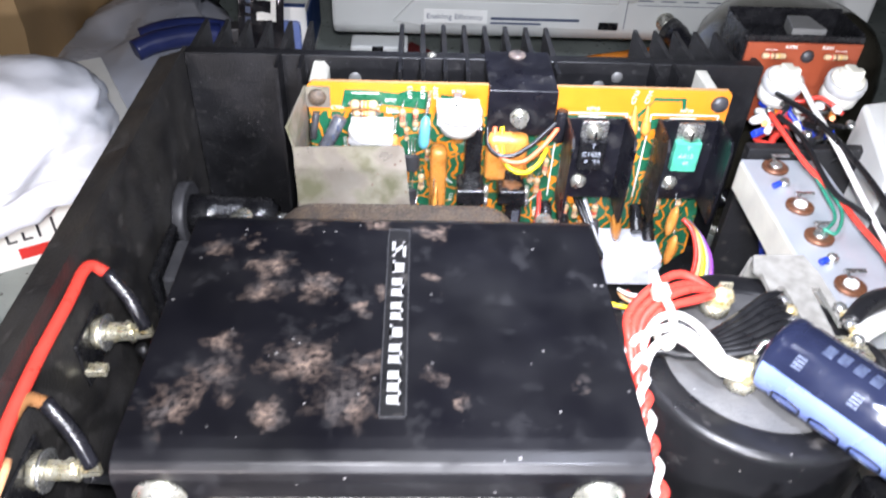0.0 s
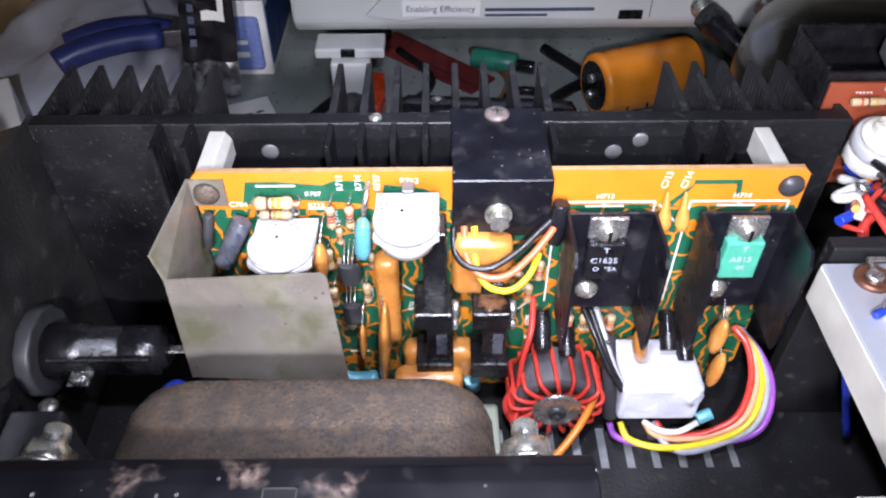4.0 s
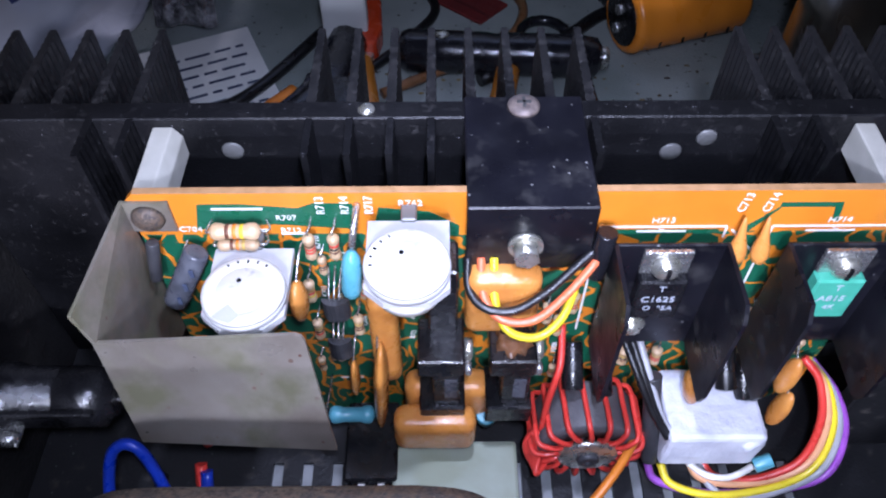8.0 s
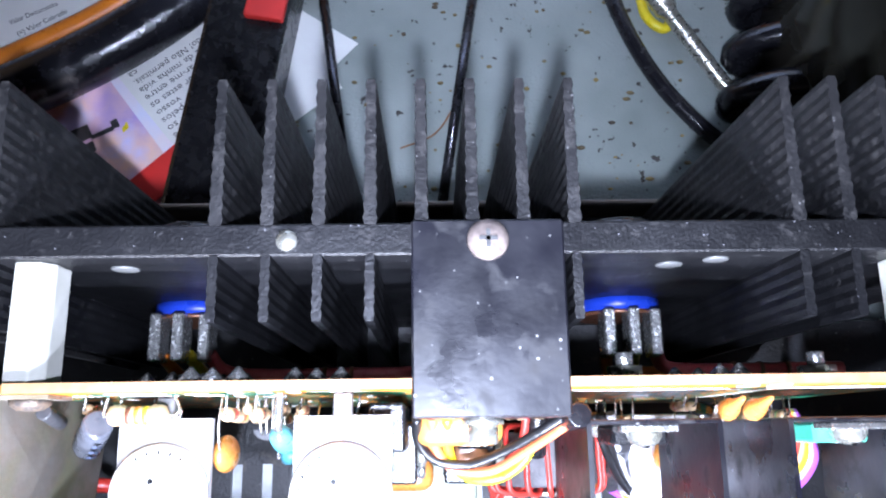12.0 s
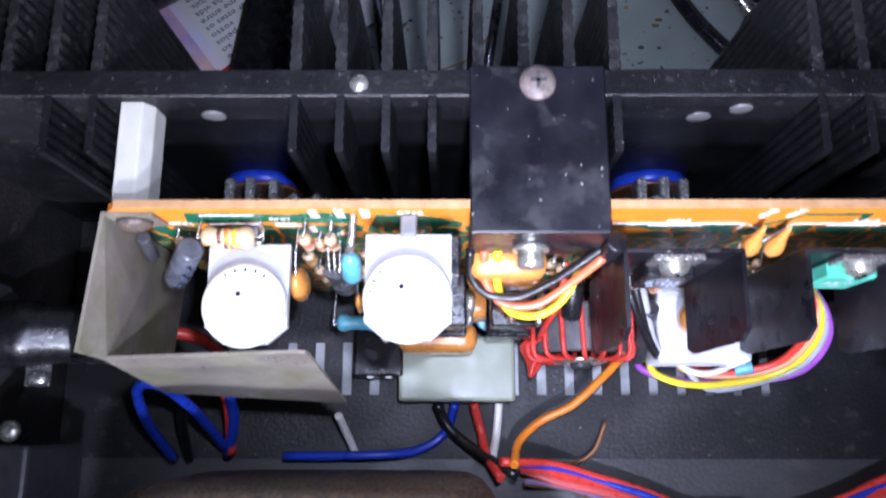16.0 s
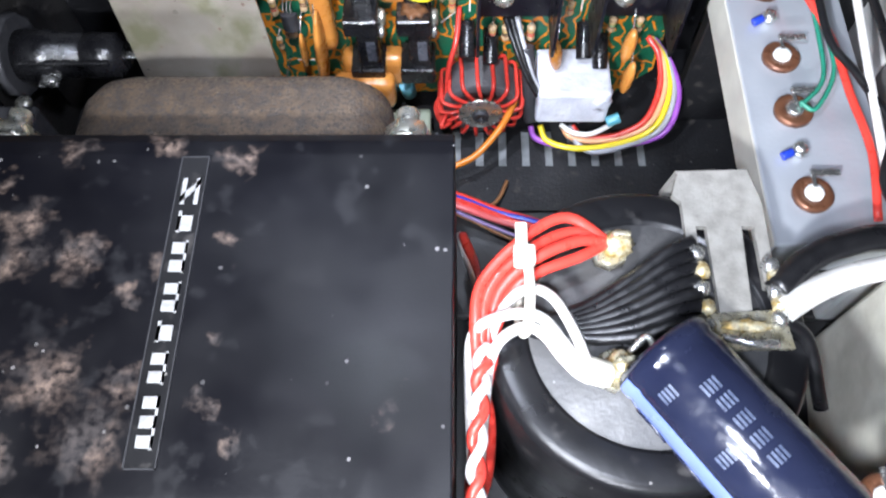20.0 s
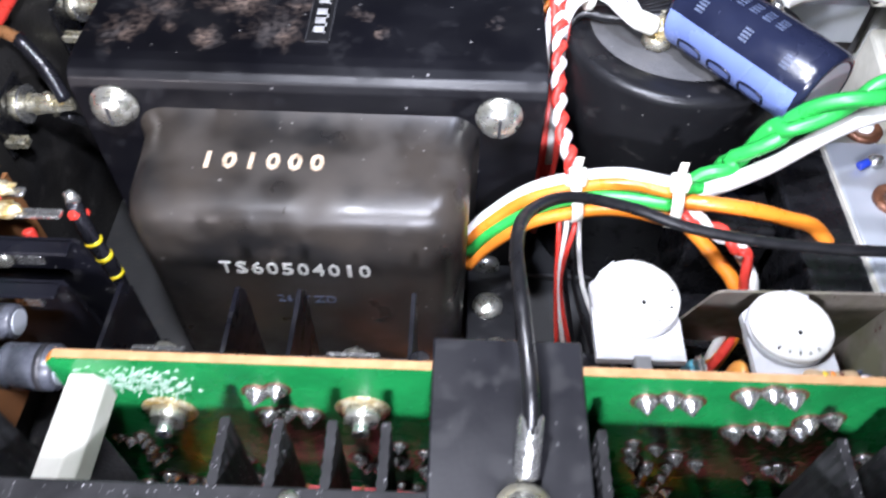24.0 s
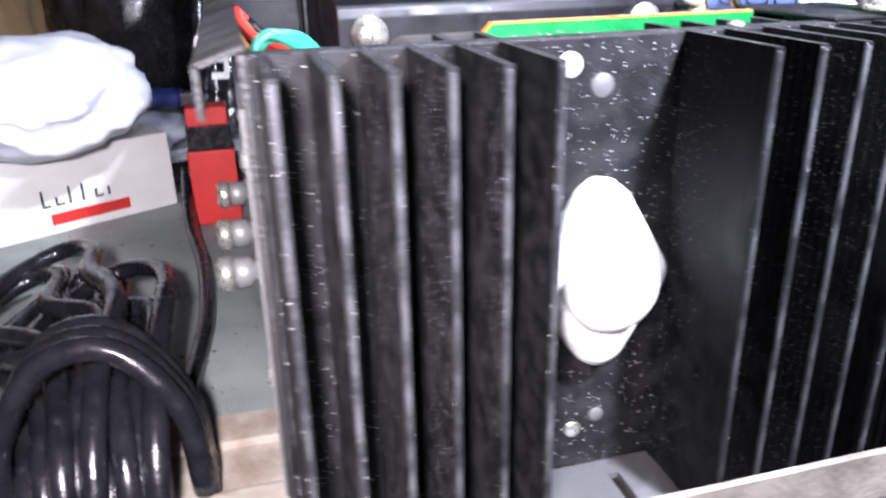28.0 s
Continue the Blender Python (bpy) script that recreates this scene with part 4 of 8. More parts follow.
    part("teal_capacitor", Shape().turn([(0, 0.0004), (M(1), M(2)), (M(3), M(2.6)), (M(9), M(2.5)), (M(13), M(2.2)), (M(15), M(1.2)), (M(15.6), 0.0003)], (X(10.5), -M(10), M(83)), (X(11.8), -M(7.5), M(101)), 14), TEAL, t, "teal dipped capacitor")
    lead((11.8, 7.5, 99), (12.6, 6, 104), (13.2, 0, 106), r=0.0009)
    small_transistor(5.5, 74, 7, 7.2, 7.6)
    small_transistor(4.6, 55, 7, 6.4, 8)
    for x, z in ((70, 45), (79, 41), (114, 44), (121, 38)):
        part("round_transistor", Shape().cyl((X(x), -M(3), M(z + 5)), (X(x), -M(14), M(z - 3)), M(3), 16, 0.0004), BAKELITE, t)
    film_cap(13.8, 21.5, 44, 84, 5, 13, 3.2)
    disc_cap(15.6, 46, 15, 2.2, 7, 22, 3)
    disc_cap(7.6, 42, 10, 1.4, 3, 9, 2)
    disc_cap(-2.2, 84, 12, 2.4, 4, 7, 0)
    film_cap(38.5, 57.5, 66, 90, 3, 11, 3.5)
    film_cap(21.5, 47, 24, 41, 5, 14, 4)
    film_cap(18.5, 42.5, 22, 38, 15, 24, 4)
    for x in (104.4, 110.0):
        part("dipped_capacitor", Shape().turn([(0, 0.0003), (M(0.8), M(1.7)), (M(3), M(2.3)), (M(5.5), M(2.0)), (M(9), M(1.1)), (M(12), M(0.7)), (M(14), 0.0003)], (X(x), -M(5), M(89)), (X(x - 0.6), -M(2.2), M(103)), 14), FILM, t)
    disc_cap(130, 47, 13, 2.4, 3.4, 8.5, 4)
    disc_cap(132.5, 31, 15, 2.2, 3.4, 9, 5)
    disc_cap(103, 45, 15, 2.6, 4, 8, -8)
    disc_cap(26, 87, 6, 3, 2, 3.5)
    part("round_capacitor", Shape().turn([(0, M(3)), (M(10), M(3)), (M(10.3), M(2.6))], (X(46.5), -M(10), M(16)), (X(45.5), -M(15), M(30)), 14), TEAL, t)
    # black sprung clips over the bias diodes
    for x in (32.7, 51.4):
        tall = 95 if x < 40 else 73
        cl = part("diode_clip", Shape().box(X(x - 3.5), X(x + 4), -M(12), -M(2), M(66), M(tall), 0.0006), BAKELITE, t, "black transistor in a sprung clip")
        part("pale_label", Shape().box(X(x + 0.6), X(x + 4), -M(18.7), -M(18.5), M(46), M(56)), LILAC, cl)
        part("jaw", Shape().box(X(x - 6.4), X(x + 5.8), -M(20), -M(6), M(60), M(67.5), 0.0005), BAKELITE, cl)
        part("jaw", Shape().box(X(x - 6.4), X(x + 6.4), -M(20), -M(6), M(34), M(42), 0.0005), BAKELITE, cl)
        part("spine", Shape().box(X(x - 2.6), X(x + 5), -M(18.5), -M(7), M(42), M(60), 0.0004), BAKELITE, cl)
        part("screw", Shape().turn([(0, M(3)), (M(2), M(3)), (M(2.4), M(1.8))], (X(x + 5.8), -M(13), M(63)), (X(x + 12), -M(13), M(63)), 8), ZINC, cl)
        if x > 40:
            part("brown_smear", Shape().blob((X(x - 0.5), -M(13), M(67.5)), (M(4.5), M(5.5), M(0.9)), 3, 0.5), surf("brown_varnish", (0.16, 0.07, 0.03), (0.08, 0.04, 0.02), 300, 0.35) if "brown_varnish" not in bpy.data.materials else bpy.data.materials["brown_varnish"], cl)
        part("bright_nut", Shape().turn([(0, M(2.3)), (M(1.4), M(2.3)), (M(1.8), M(1.2))], (X(x + 6), -M(17), M(60)), (X(x + 12), -M(17), M(60)), 12), SOLDER, cl)
    # driver transistors in folded black heat sinks
    for xa, xb, xt, mat, l1, l2 in ((73.2, 100.6, 86.2, BAKELITE, "C1625", "O  \u00b05A"), (114, 142, 129, GREENPK, "A815", "4K")):
        hs = part("folded_heat_sink", Shape().box(X(xa), X(xb), -M(7), -M(6), M(56), M(98.5), 0.0003), BENT, t, "folded black aluminium heat sink")
        for xx, s_ in ((xa, 1), (xb - 1, 1)):
            o2 = [(-M(6.5), M(56)), (-M(25), M(55)), (-M(26.5), M(60)), (-M(26.5), M(94)), (-M(24), M(98.5)), (-M(6.5), M(98.5))]
            part("flange", Shape().prism(o2, X(xx), X(xx) + 0.001, "x"), BENT, hs)
        tr = part("driver_transistor", Shape().box(X(xt - 5.9), X(xt + 5.9), -M(11.3), -M(7.1), M(74), M(89.5), 0.0006), mat, t, "green power transistor" if mat is GREENPK else "black power transistor")
        part("metal_tab", Shape().box(X(xt - 5.9), X(xt + 5.9), -M(8.6), -M(7.1), M(89.5), M(97.6), 0.0003), SOLDER, tr)
        part("screw", Shape().turn([(0, M(3.6)), (M(0.9), M(3.6)), (M(2.2), M(2.9)), (M(3), M(1.4)), (M(3.1), 0.0001)], (X(xt), -M(8.6), M(92.6)), (X(xt), -M(16), M(92.6)), 20), ZINC, tr)
        part("screw_slot", Shape().box(X(xt - 0.5), X(xt + 0.5), -M(11.9), -M(11.2), M(90.6), M(94.6)), BAKELITE, tr)
        words("T", M(3), pose(X(xt), -M(11.35), M(86.8), 90, 0, 0), CASEINK, tr, "lettering", 0.00006)
        words(l1, M(3.2), pose(X(xt - 0.3), -M(11.35), M(82.5), 90, 0, 0), CASEINK, tr, "lettering", 0.00006)
        words(l2, M(2.6), pose(X(xt + 0.3), -M(11.35), M(78.8), 90, 0, 0), CASEINK, tr, "lettering", 0.00006)
        part("lower_screw", Shape().turn([(0, M(3.8)), (M(0.8), M(3.8)), (M(1.0), M(3.1)), (M(2.6), M(2.3)), (M(3.1), 0.0001)], (X(xt - 3.2), -M(7), M(65.5)), (X(xt - 3.2), -M(16), M(65.5)), 20), ZINC, hs)
    part("white_jumper", Shape().tube([(X(103), -M(4), M(92)), (X(103.4), -M(8), M(84)), (X(103.4), -M(6), M(72))], 0.0012, 8), WIRE["white"], t)
    # white ceramic block, toroid coil, relay
    bl = part("ceramic_resistor", Shape().box(X(97), X(125), -M(27), -M(4), M(18), M(36), 0.0015), PASTE, t, "white ceramic block smeared with paste")
    part("paste_edge", Shape().blob((X(121), -M(24), M(30)), (M(5), M(4), M(6)), 3, 0.3), PASTE, bl)
    part("sleeve", Shape().cyl((X(92.5), -M(12), M(46)), (X(95.5), -M(24), M(16)), M(2.6), 14, 0.0003), DARKGREY, t)
    tor = Vector((X(75.5), -M(16), M(22.5)))
    core = part("toroid_core", Shape().turn([(0, M(8)), (0, M(14.5)), (M(0.8), M(15)), (M(14), M(15)), (M(14.8), M(14.5)), (M(14.8), M(8)), (0, M(8))], tor + Vector((0, M(7.4), 0)), tor - Vector((0, M(30), 0)), 32, cap=False), FERRITE, t, "dark ferrite ring core")
    for k in range(17):
        a = 2 * math.pi * k / 17 + 0.1
        c, s_ = math.cos(a), math.sin(a)
        P = lambda r, d, o=0.0: (tor.x + M(r) * math.cos(a + o), tor.y + M(d), tor.z + M(r) * math.sin(a + o))
        part("winding", Shape().tube([P(7.5, -8), P(10, -9.3), P(13.5, -9.3, 0.05), P(16.3, -7.5, 0.08), P(16.4, 0, 0.1), P(16.3, 7.5, 0.13), P(13.5, 9.2, 0.16), P(8, 9)], 0.00085, 6), WIRE["red"], core)
    wa = part("washer", Shape().turn([(0, M(8.8)), (M(1), M(8.8)), (M(1.4), M(8.0)), (M(1.5), M(3))], tor - Vector((0, M(8.9), 0)), tor - Vector((0, M(30), 0)), 32), ZINC, core)
    part("screw", Shape().turn([(0, M(3.4)), (M(1.6), M(3.2)), (M(2.0), M(2.4)), (M(2.0), M(1.5)), (M(0.9), M(1.4)), (M(0.9), 0.0001)], tor - Vector((0, M(10), 0)), tor - Vector((0, M(30), 0)), 16), DARKGREY, wa)
    for k in range(7):
        part("tangled_wire", Shape().tube([(X(60 + k), -M(18 + k), M(26 - 2 * k)), (X(57.5 + k), -M(21), M(20)), (X(60), -M(24 + k), M(14 + k)), (X(64), -M(24), M(17)), (X(63 - k * 0.6), -M(20), M(27)), (X(58.5 + k * 0.4), -M(19 + k * 0.7), M(21))], 0.00085, 6), WIRE["red"], core)
    part("lead_wire", Shape().tube([(X(62), -M(20), M(26)), (X(63), -M(16), M(38)), (X(66), -M(10), M(48)), (X(67), 0, M(54))], 0.0011, 6), WIRE["red"], core)
    rl = part("relay", Shape().box(X(17.5), X(55.5), -M(38), -M(17), M(0.6), M(15), 0.0012), RELAY, t, "pale green plastic relay case")
    part("relay_terminal", Shape().box(X(3), X(19), -M(30), -M(4), M(3), M(16), 0.0006), BAKELITE, t)
    for k in range(2):
        part("white_mark", Shape().box(X(7 + 6 * k), X(9 + 6 * k), -M(30.4), -M(30), M(6), M(13)), WIRE["white"], rl)
    # wires from the bracket down to the toroid
    for col, way in (("black", ((39, 5, 92), (39.3, 10, 86), (43, 14, 83.5), (50, 15, 83.5), (58, 12, 87), (65, 8, 92), (70, 5, 95))),
                     ("coral", ((42.2, 5, 92), (42.8, 11, 85), (47, 16, 81.5), (55, 16.5, 81.5), (63, 12, 86), (70, 7, 93))),
                     ("yellow", ((45.4, 5, 92), (45.8, 12, 83), (49, 17.5, 78.5), (56, 18.5, 77), (62, 15, 79.5), (66, 8, 83)))):
        part("loop_wire", Shape().tube([(X(u), -M(v), M(w)) for u, v, w in way], 0.0011, 8), WIRE[col], t)
    part("black_sleeve", Shape().cyl((X(70.5), -M(6), M(86)), (X(71.5), -M(5), M(101)), M(2.6), 12, 0.0004), RUBBER, t)
    # colour, end under the block, sag in front of it
    for k, (col, xe, sag) in enumerate((("red", 113, 0.0), ("peach", 109, 0.6), ("yellow", 100, 3.4), ("grey", 112, 4.2), ("purple", 96, 1.2))):
        e = k * 1.8
        part("ribbon_wire", Shape().tube([(X(139 + e * 0.4), -M(4), M(42 - k * 0.4)), (X(143.5 + e * 0.8), -M(10 + k * 0.5), M(38 - k)), (X(145 + e * 1.15), -M(18 + k * 0.4), M(28 - k)), (X(141 + e * 1.2), -M(25 + k * 0.7), M(17 - k)), (X(131 + e * 0.6), -M(28 + k * 0.6 + sag * 0.5), M(11.5 - k * 0.6)),
                                           (X((131 + xe) / 2), -M(28 + k * 0.5 + sag), M(9.5 - k * 0.6)), (X(xe + 3), -M(26.5 + sag * 0.7), M(9.5 - k * 0.5)), (X(xe), -M(23), M(11))], 0.00125, 8), WIRE[col], t)
    part("ribbon_wire", Shape().tube([(X(128), -M(25.5), M(15)), (X(120), -M(28.6), M(13)), (X(113), -M(28), M(13)), (X(108), -M(24), M(13))], 0.0011, 8), WIRE["white"], t)
    for k in range(3):
        part("sleeved_lead", Shape().tube([(X(84 + 2.2 * k), -M(4), M(53)), (X(87 + 2 * k), -M(12), M(49 - k)), (X(92 + 1.4 * k), -M(20), M(40 - k)), (X(97 + k), -M(25), M(33))], 0.0011, 7), WIRE["grey" if k == 2 else "black"], t)
    part("green_sleeve", Shape().cyl((X(125), -M(28), M(20)), (X(130), -M(27), M(22)), M(2.2), 12, 0.0003), TEAL, t)
    # bolts standing out of the solder side
    for x, z in ((83.5, 91), (126.5, 87.5)):
        nut = part("nut", Shape().cyl((X(x), M(2.3), M(z)), (X(x), M(5), M(z)), M(4.2), 6), ZINC, t)
        part("bolt_end", Shape().cyl((X(x), M(5), M(z)), (X(x), M(8), M(z)), M(1.9), 12, 0.0003), SOLDER, nut)
        part("flux_ring", Shape().turn([(0, M(6.2)), (M(0.25), M(6)), (M(0.4), M(4.4))], (X(x), M(1.9), M(z)), (X(x), M(9), M(z)), 24), FLUX, nut, "amber flux ring round the nut")
    # soldered groups near the top edge, and the pale flux left beside them
    for gx, gz, n in ((105.5, 97.5, 2), (104.5, 87.5, 3), (66, 87.5, 2), (24, 99.8, 3), (4.5, 104, 3), (2, 87, 4), (-12, 93, 2)):
        for k in range(n):
            r = 0.0021 - 0.0002 * (k % 2)
            x, z = X(gx - 4.6 * k), M(gz + (1.6 if k % 2 else 0))
            jt = part("solder_joint", Shape().turn([(0, r * 1.35), (r * 0.5, r * 1.05), (r * 1.1, r * 0.5), (r * 1.5, r * 0.15)], (x, 0.0019, z), (x, 0.01, z), 14), SOLDER, t)
            part("pad", Shape().cyl((x, 0.0018, z), (x, 0.00197, z), r * 1.6, 14), COPPERISH, jt)
    rnd = random.Random(8)
    smear = Shape()
    for k in range(260):
        cx, cz = 0.0755 + rnd.gauss(0, 0.0052), 0.1005 + rnd.gauss(0, 0.003)
        if cz < 0.1075:
            w, h, a = rnd.uniform(0.0002, 0.0007), rnd.uniform(0.00012, 0.0004), rnd.uniform(0, 3.1)
            q = [(cx + u * w * math.cos(a) - v * h * math.sin(a), cz + u * w * math.sin(a) + v * h * math.cos(a)) for u, v in ((-1, -0.4), (0.2, -1), (1, 0.3), (-0.1, 1))]
            smear.prism(q, 0.0019, 0.00196 + 0.000002 * k, "y")
    tagged(part("flux_residue", smear, FLUXPALE, t), kind="stuff")
    rnd = random.Random(5)
    sol, ring = Shape(), Shape()
    for k in range(150):
        x, z = X(rnd.uniform(-36, 143)), M(rnd.uniform(15, 80))
        if k % 3 == 0:
            base = (x, z)
        else:
            x, z = base[0] + rnd.uniform(0.003, 0.007), base[1] + rnd.uniform(-0.004, 0.004)
        if x > X(144):
            continue
        r = rnd.uniform(0.0009, 0.0019)
        ring.cyl((x, 0.0018, z), (x, 0.00196, z), r * 1.7, 10)
        sol.turn([(0, r * 1.3), (r * 0.5, r), (r * 1.3, r * 0.35), (r * 1.6, 0.0001)], (x, 0.0019, z), (x, 0.01, z), 8)
    tagged(part("solder_joint", sol, SOLDER, t), kind="stuff")
    tagged(part("pad", ring, COPPERISH, t), kind="stuff")
    return t


BOARD = board()
BOARD.matrix_basis = pose(0.0535, 0.3485, 0)
copy_thing(BOARD, pose(0.0535, 0.0705, 0, 0, 0, 180))


def bracket(sgn):
    y = lambda d: YC + sgn * d
    t = thing("board_bracket", (0.0535, y(0.15), TOP), "black folded sheet bracket screwed to the heat sink top", "bracket", "brackets of the boards")
    a, b = sorted((y(0.1335), y(0.1717)))
    sheet = BENT if sgn > 0 else DULLBENT
    part("top_sheet", Shape().box(0.0385, 0.0685, a, b, TOP, TOP + 0.0012, 0.0004), sheet, t)
    a, b = sorted((y(0.1335), y(0.1347)))
    part("front_sheet", Shape().box(0.0385, 0.0685, a, b, 0.088, TOP + 0.0008, 0.0003), sheet, t)
    if sgn > 0:
        part("screw", Shape().turn([(0, 0.0042), (0.0008, 0.004), (0.0015, 0.0028), (0.0017, 0.0002)], (0.0535, y(0.1675), TOP + 0.0012), (0.0535, y(0.1675), 0.2), 24), surf("rusty_screw", (0.1, 0.08, 0.075), (0.2, 0.16, 0.14), 500, 0.55, 0.4), t)
        part("slot", Shape().box(0.0517, 0.0553, y(0.1671), y(0.1679), TOP + 0.0027, TOP + 0.0031).box(0.0531, 0.0539, y(0.1657), y(0.1693), TOP + 0.0027, TOP + 0.0031), DARKSTEEL, t)
        part("hex_bolt", Shape().cyl((0.0525, y(0.1335), 0.0975), (0.0525, y(0.1285), 0.0975), 0.0032, 6), ZINC, t)
        part("washer", Shape().cyl((0.0525, y(0.1335), 0.0975), (0.0525, y(0.1323), 0.0975), 0.0042, 20), ZINC, t)
    return t


bracket(1)
bracket(-1)
for sgn in (1, -1):
    for x in (-0.0365, 0.141) if sgn > 0 else (-0.0325, 0.1435):
        dz = 0 if sgn > 0 else -0.003
        yy = sorted((YC + sgn * 0.1409, YC + sgn * 0.165))
        s = Shape().prism([(x - 0.0035, 0.097 + dz), (x + 0.0035, 0.097 + dz), (x + 0.0035, 0.1035 + dz), (x + 0.0015, 0.1065 + dz), (x - 0.0035, 0.1065 + dz)], yy[0], yy[1], "y", 0.0004)
        sp = thing("spacer", (x, (yy[0] + yy[1]) / 2, 0.1 + dz), "pale hexagonal plastic spacer between board and heat sink", "spacer", "spacers of the boards")
        part("body", s, SPACER, sp)
        ye, yo = (yy[0], yy[0] - 0.0008) if sgn > 0 else (yy[1], yy[1] + 0.0008)
        part("end_collar", Shape().cyl((x, ye, 0.1015 + dz), (x, yo, 0.1015 + dz), 0.0031, 14), IVORY, sp)


# the power transformer
def transformer():
    t = thing("power_transformer", (0.001, 0.205, 0), "large black power transformer with stained cover and rounded end bells", "transformer")
    zt = 0.1102
    # cover folded over the core: flat top with a rounded shoulder towards both ends
    prof = [(0.1548, 0.004), (0.1548, 0.1045), (0.1556, 0.1072), (0.1572, 0.1088), (0.1605, 0.1098), (0.164, zt), (0.2465, zt), (0.2505, 0.1098), (0.2535, 0.1085), (0.255, 0.106), (0.2552, 0.004)]
    part("cover", Shape().prism(prof, -0.0645, 0.0665, "x", 0.0005), PAINT, t)

    def bell(y0, y1, x0, x1, z0, z1, mat, nm):
        """A pressed cap: wide foot and a rounded crown."""
        bm = bmesh.new()
        loops, n = [], 8
        near_ = y1 < y0
        for h, inset in ((0.0, -0.003), (0.12, -0.0006), (0.3, 0.0), (0.7, 0.0006), (0.86, 0.0022), (0.95, 0.0048), (1.0, 0.0085)):
            loop = []
            r = 0.0085 if near_ else 0.014
            inset *= 0.8 if near_ else 1
            xa, xb, za, zb = x0 + inset, x1 - inset, z0 + inset, z1 - inset
            for cx, cz, a0 in ((xb - r, zb - r, 0), (xa + r, zb - r, 90), (xa + r, za + r, 180), (xb - r, za + r, 270)):
                for k in range(n + 1):
                    a = radians(a0 + 90 * k / n)
                    loop.append(bm.verts.new((cx + r * math.cos(a), y0 + (y1 - y0) * h, cz + r * math.sin(a))))
            loops.append(loop)
        m = len(loops[0])
        for a, b in zip(loops, loops[1:]):
            for i in range(m):
                bm.faces.new((a[i], a[(i + 1) % m], b[(i + 1) % m], b[i]))
        bm.faces.new(loops[-1])
        bmesh.ops.recalc_face_normals(bm, faces=bm.faces)
        return part("end_bell", Shape().bm(bm, smooth=True), mat, t, nm)

    near = bell(0.1548, 0.1195, -0.0465, 0.0465, 0.012, 0.0955, NEARBELL, "black end bell with printed numbers")
    bell(0.2552, 0.2895, -0.0465, 0.0485, 0.012, 0.094, BELL, "dusty brown end bell")
    for k, ch in enumerate("101000"):
        words(ch, 0.0078, pose(-0.0098 + 0.0059 * (k - 2.5), 0.1372, 0.0957), TOPINK, near, "stamped_digit", 0.00025, bold=0.00022)
    for k, ch in enumerate("TS60504010"):
        words(ch, 0.0074, pose(-0.0015 + 0.0043 * (k - 4.5), 0.1193, 0.0715, 90, 0, 0), INK, near, "printed_character", 0.0001, 0.0012 if ch == "1" else 0.0033, 0.00012)
    words("2617 ZD", 0.0048, pose(0.0, 0.1193, 0.057, 90, 0, 0), PALEINK, near, "printed_number", 0.0001)
    # raised name plate: frame and plain blocks
    pl = part("name_plate", Shape().box(-0.0012, 0.0058, 0.1695, 0.2455, zt, zt + 0.0004, 0.0001), PLAINPAINT, t, "narrow plate with pale letter-like blocks")
    fr = Shape()
    for a, b, c, d in ((-0.0012, -0.0009, 0.1695, 0.2455), (0.0055, 0.0058, 0.1695, 0.2455), (-0.0012, 0.0058, 0.1695, 0.1698), (-0.0012, 0.0058, 0.2452, 0.2455)):
        fr.box(a, b, c, d, zt + 0.0003, zt + 0.0006)
    part("plate_rim", fr, DARKGREY, pl)
    y = 0.1735
    for k, (ln, notch) in enumerate(((0.0125, 2), (0.0082, 1), (0.0055, 0), (0.0084, 1), (0.0092, 1), (0.0062, 0), (0.0072, 3))):
        s = Shape()
        if notch == 3:
            s.prism([(0.0002, y), (0.0046, y + ln * 0.75), (0.0046, y + ln), (0.0002, y + ln * 0.3)], zt + 0.0004, zt + 0.0006)
            s.box(0.0002, 0.0013, y, y + ln, zt + 0.0004, zt + 0.0006).box(0.0036, 0.0046, y, y + ln, zt + 0.0004, zt + 0.0006)
        else:
            m = notch + 1
            for j in range(m):
                s.box(0.0006, 0.0042, y + ln * j / m + 0.0003, y + ln * (j + 0.7) / m, zt + 0.0004, zt + 0.0006)
            s.box(0.0036 if notch else 0.0006, 0.0042 if notch else 0.0014, y, y + ln * 0.9, zt + 0.0004, zt + 0.0006)
        part("letter_block", s, PLATEINK, pl)
        y += ln + 0.0014
    for x in (-0.0535, 0.0537):
        hd = part("bolt_head", Shape().turn([(0, 0.0066), (0.001, 0.0066), (0.0012, 0.0058), (0.0035, 0.0054), (0.005, 0.004), (0.0054, 0.0003)], (x, 0.1548, 0.0988), (x, 0.14, 0.0988), 24), ZINC, t, "zinc bolt head with washer")
        part("slot", Shape().box(x - 0.0004, x + 0.0004, 0.1491, 0.1497, 0.0958, 0.1018), DARKGREY, hd)
        nt_ = part("hex_nut", Shape().cyl((x, 0.2552, 0.0988), (x, 0.2615, 0.0988), 0.0062, 6), ZINC, t)
        part("thread_end", Shape().cyl((x, 0.2615, 0.0988), (x, 0.2675, 0.0988), 0.0032, 14, 0.0004), ZINC, nt_)
        part("washer", Shape().cyl((x, 0.2552, 0.0988), (x, 0.2562, 0.0988), 0.0075, 20), ZINC, nt_)
        part("bolt_head", Shape().turn([(0, 0.005), (0.003, 0.0048), (0.0038, 0.003), (0.004, 0.0003)], (x, 0.1548, 0.03), (x, 0.14, 0.03), 20), ZINC, t)


transformer()


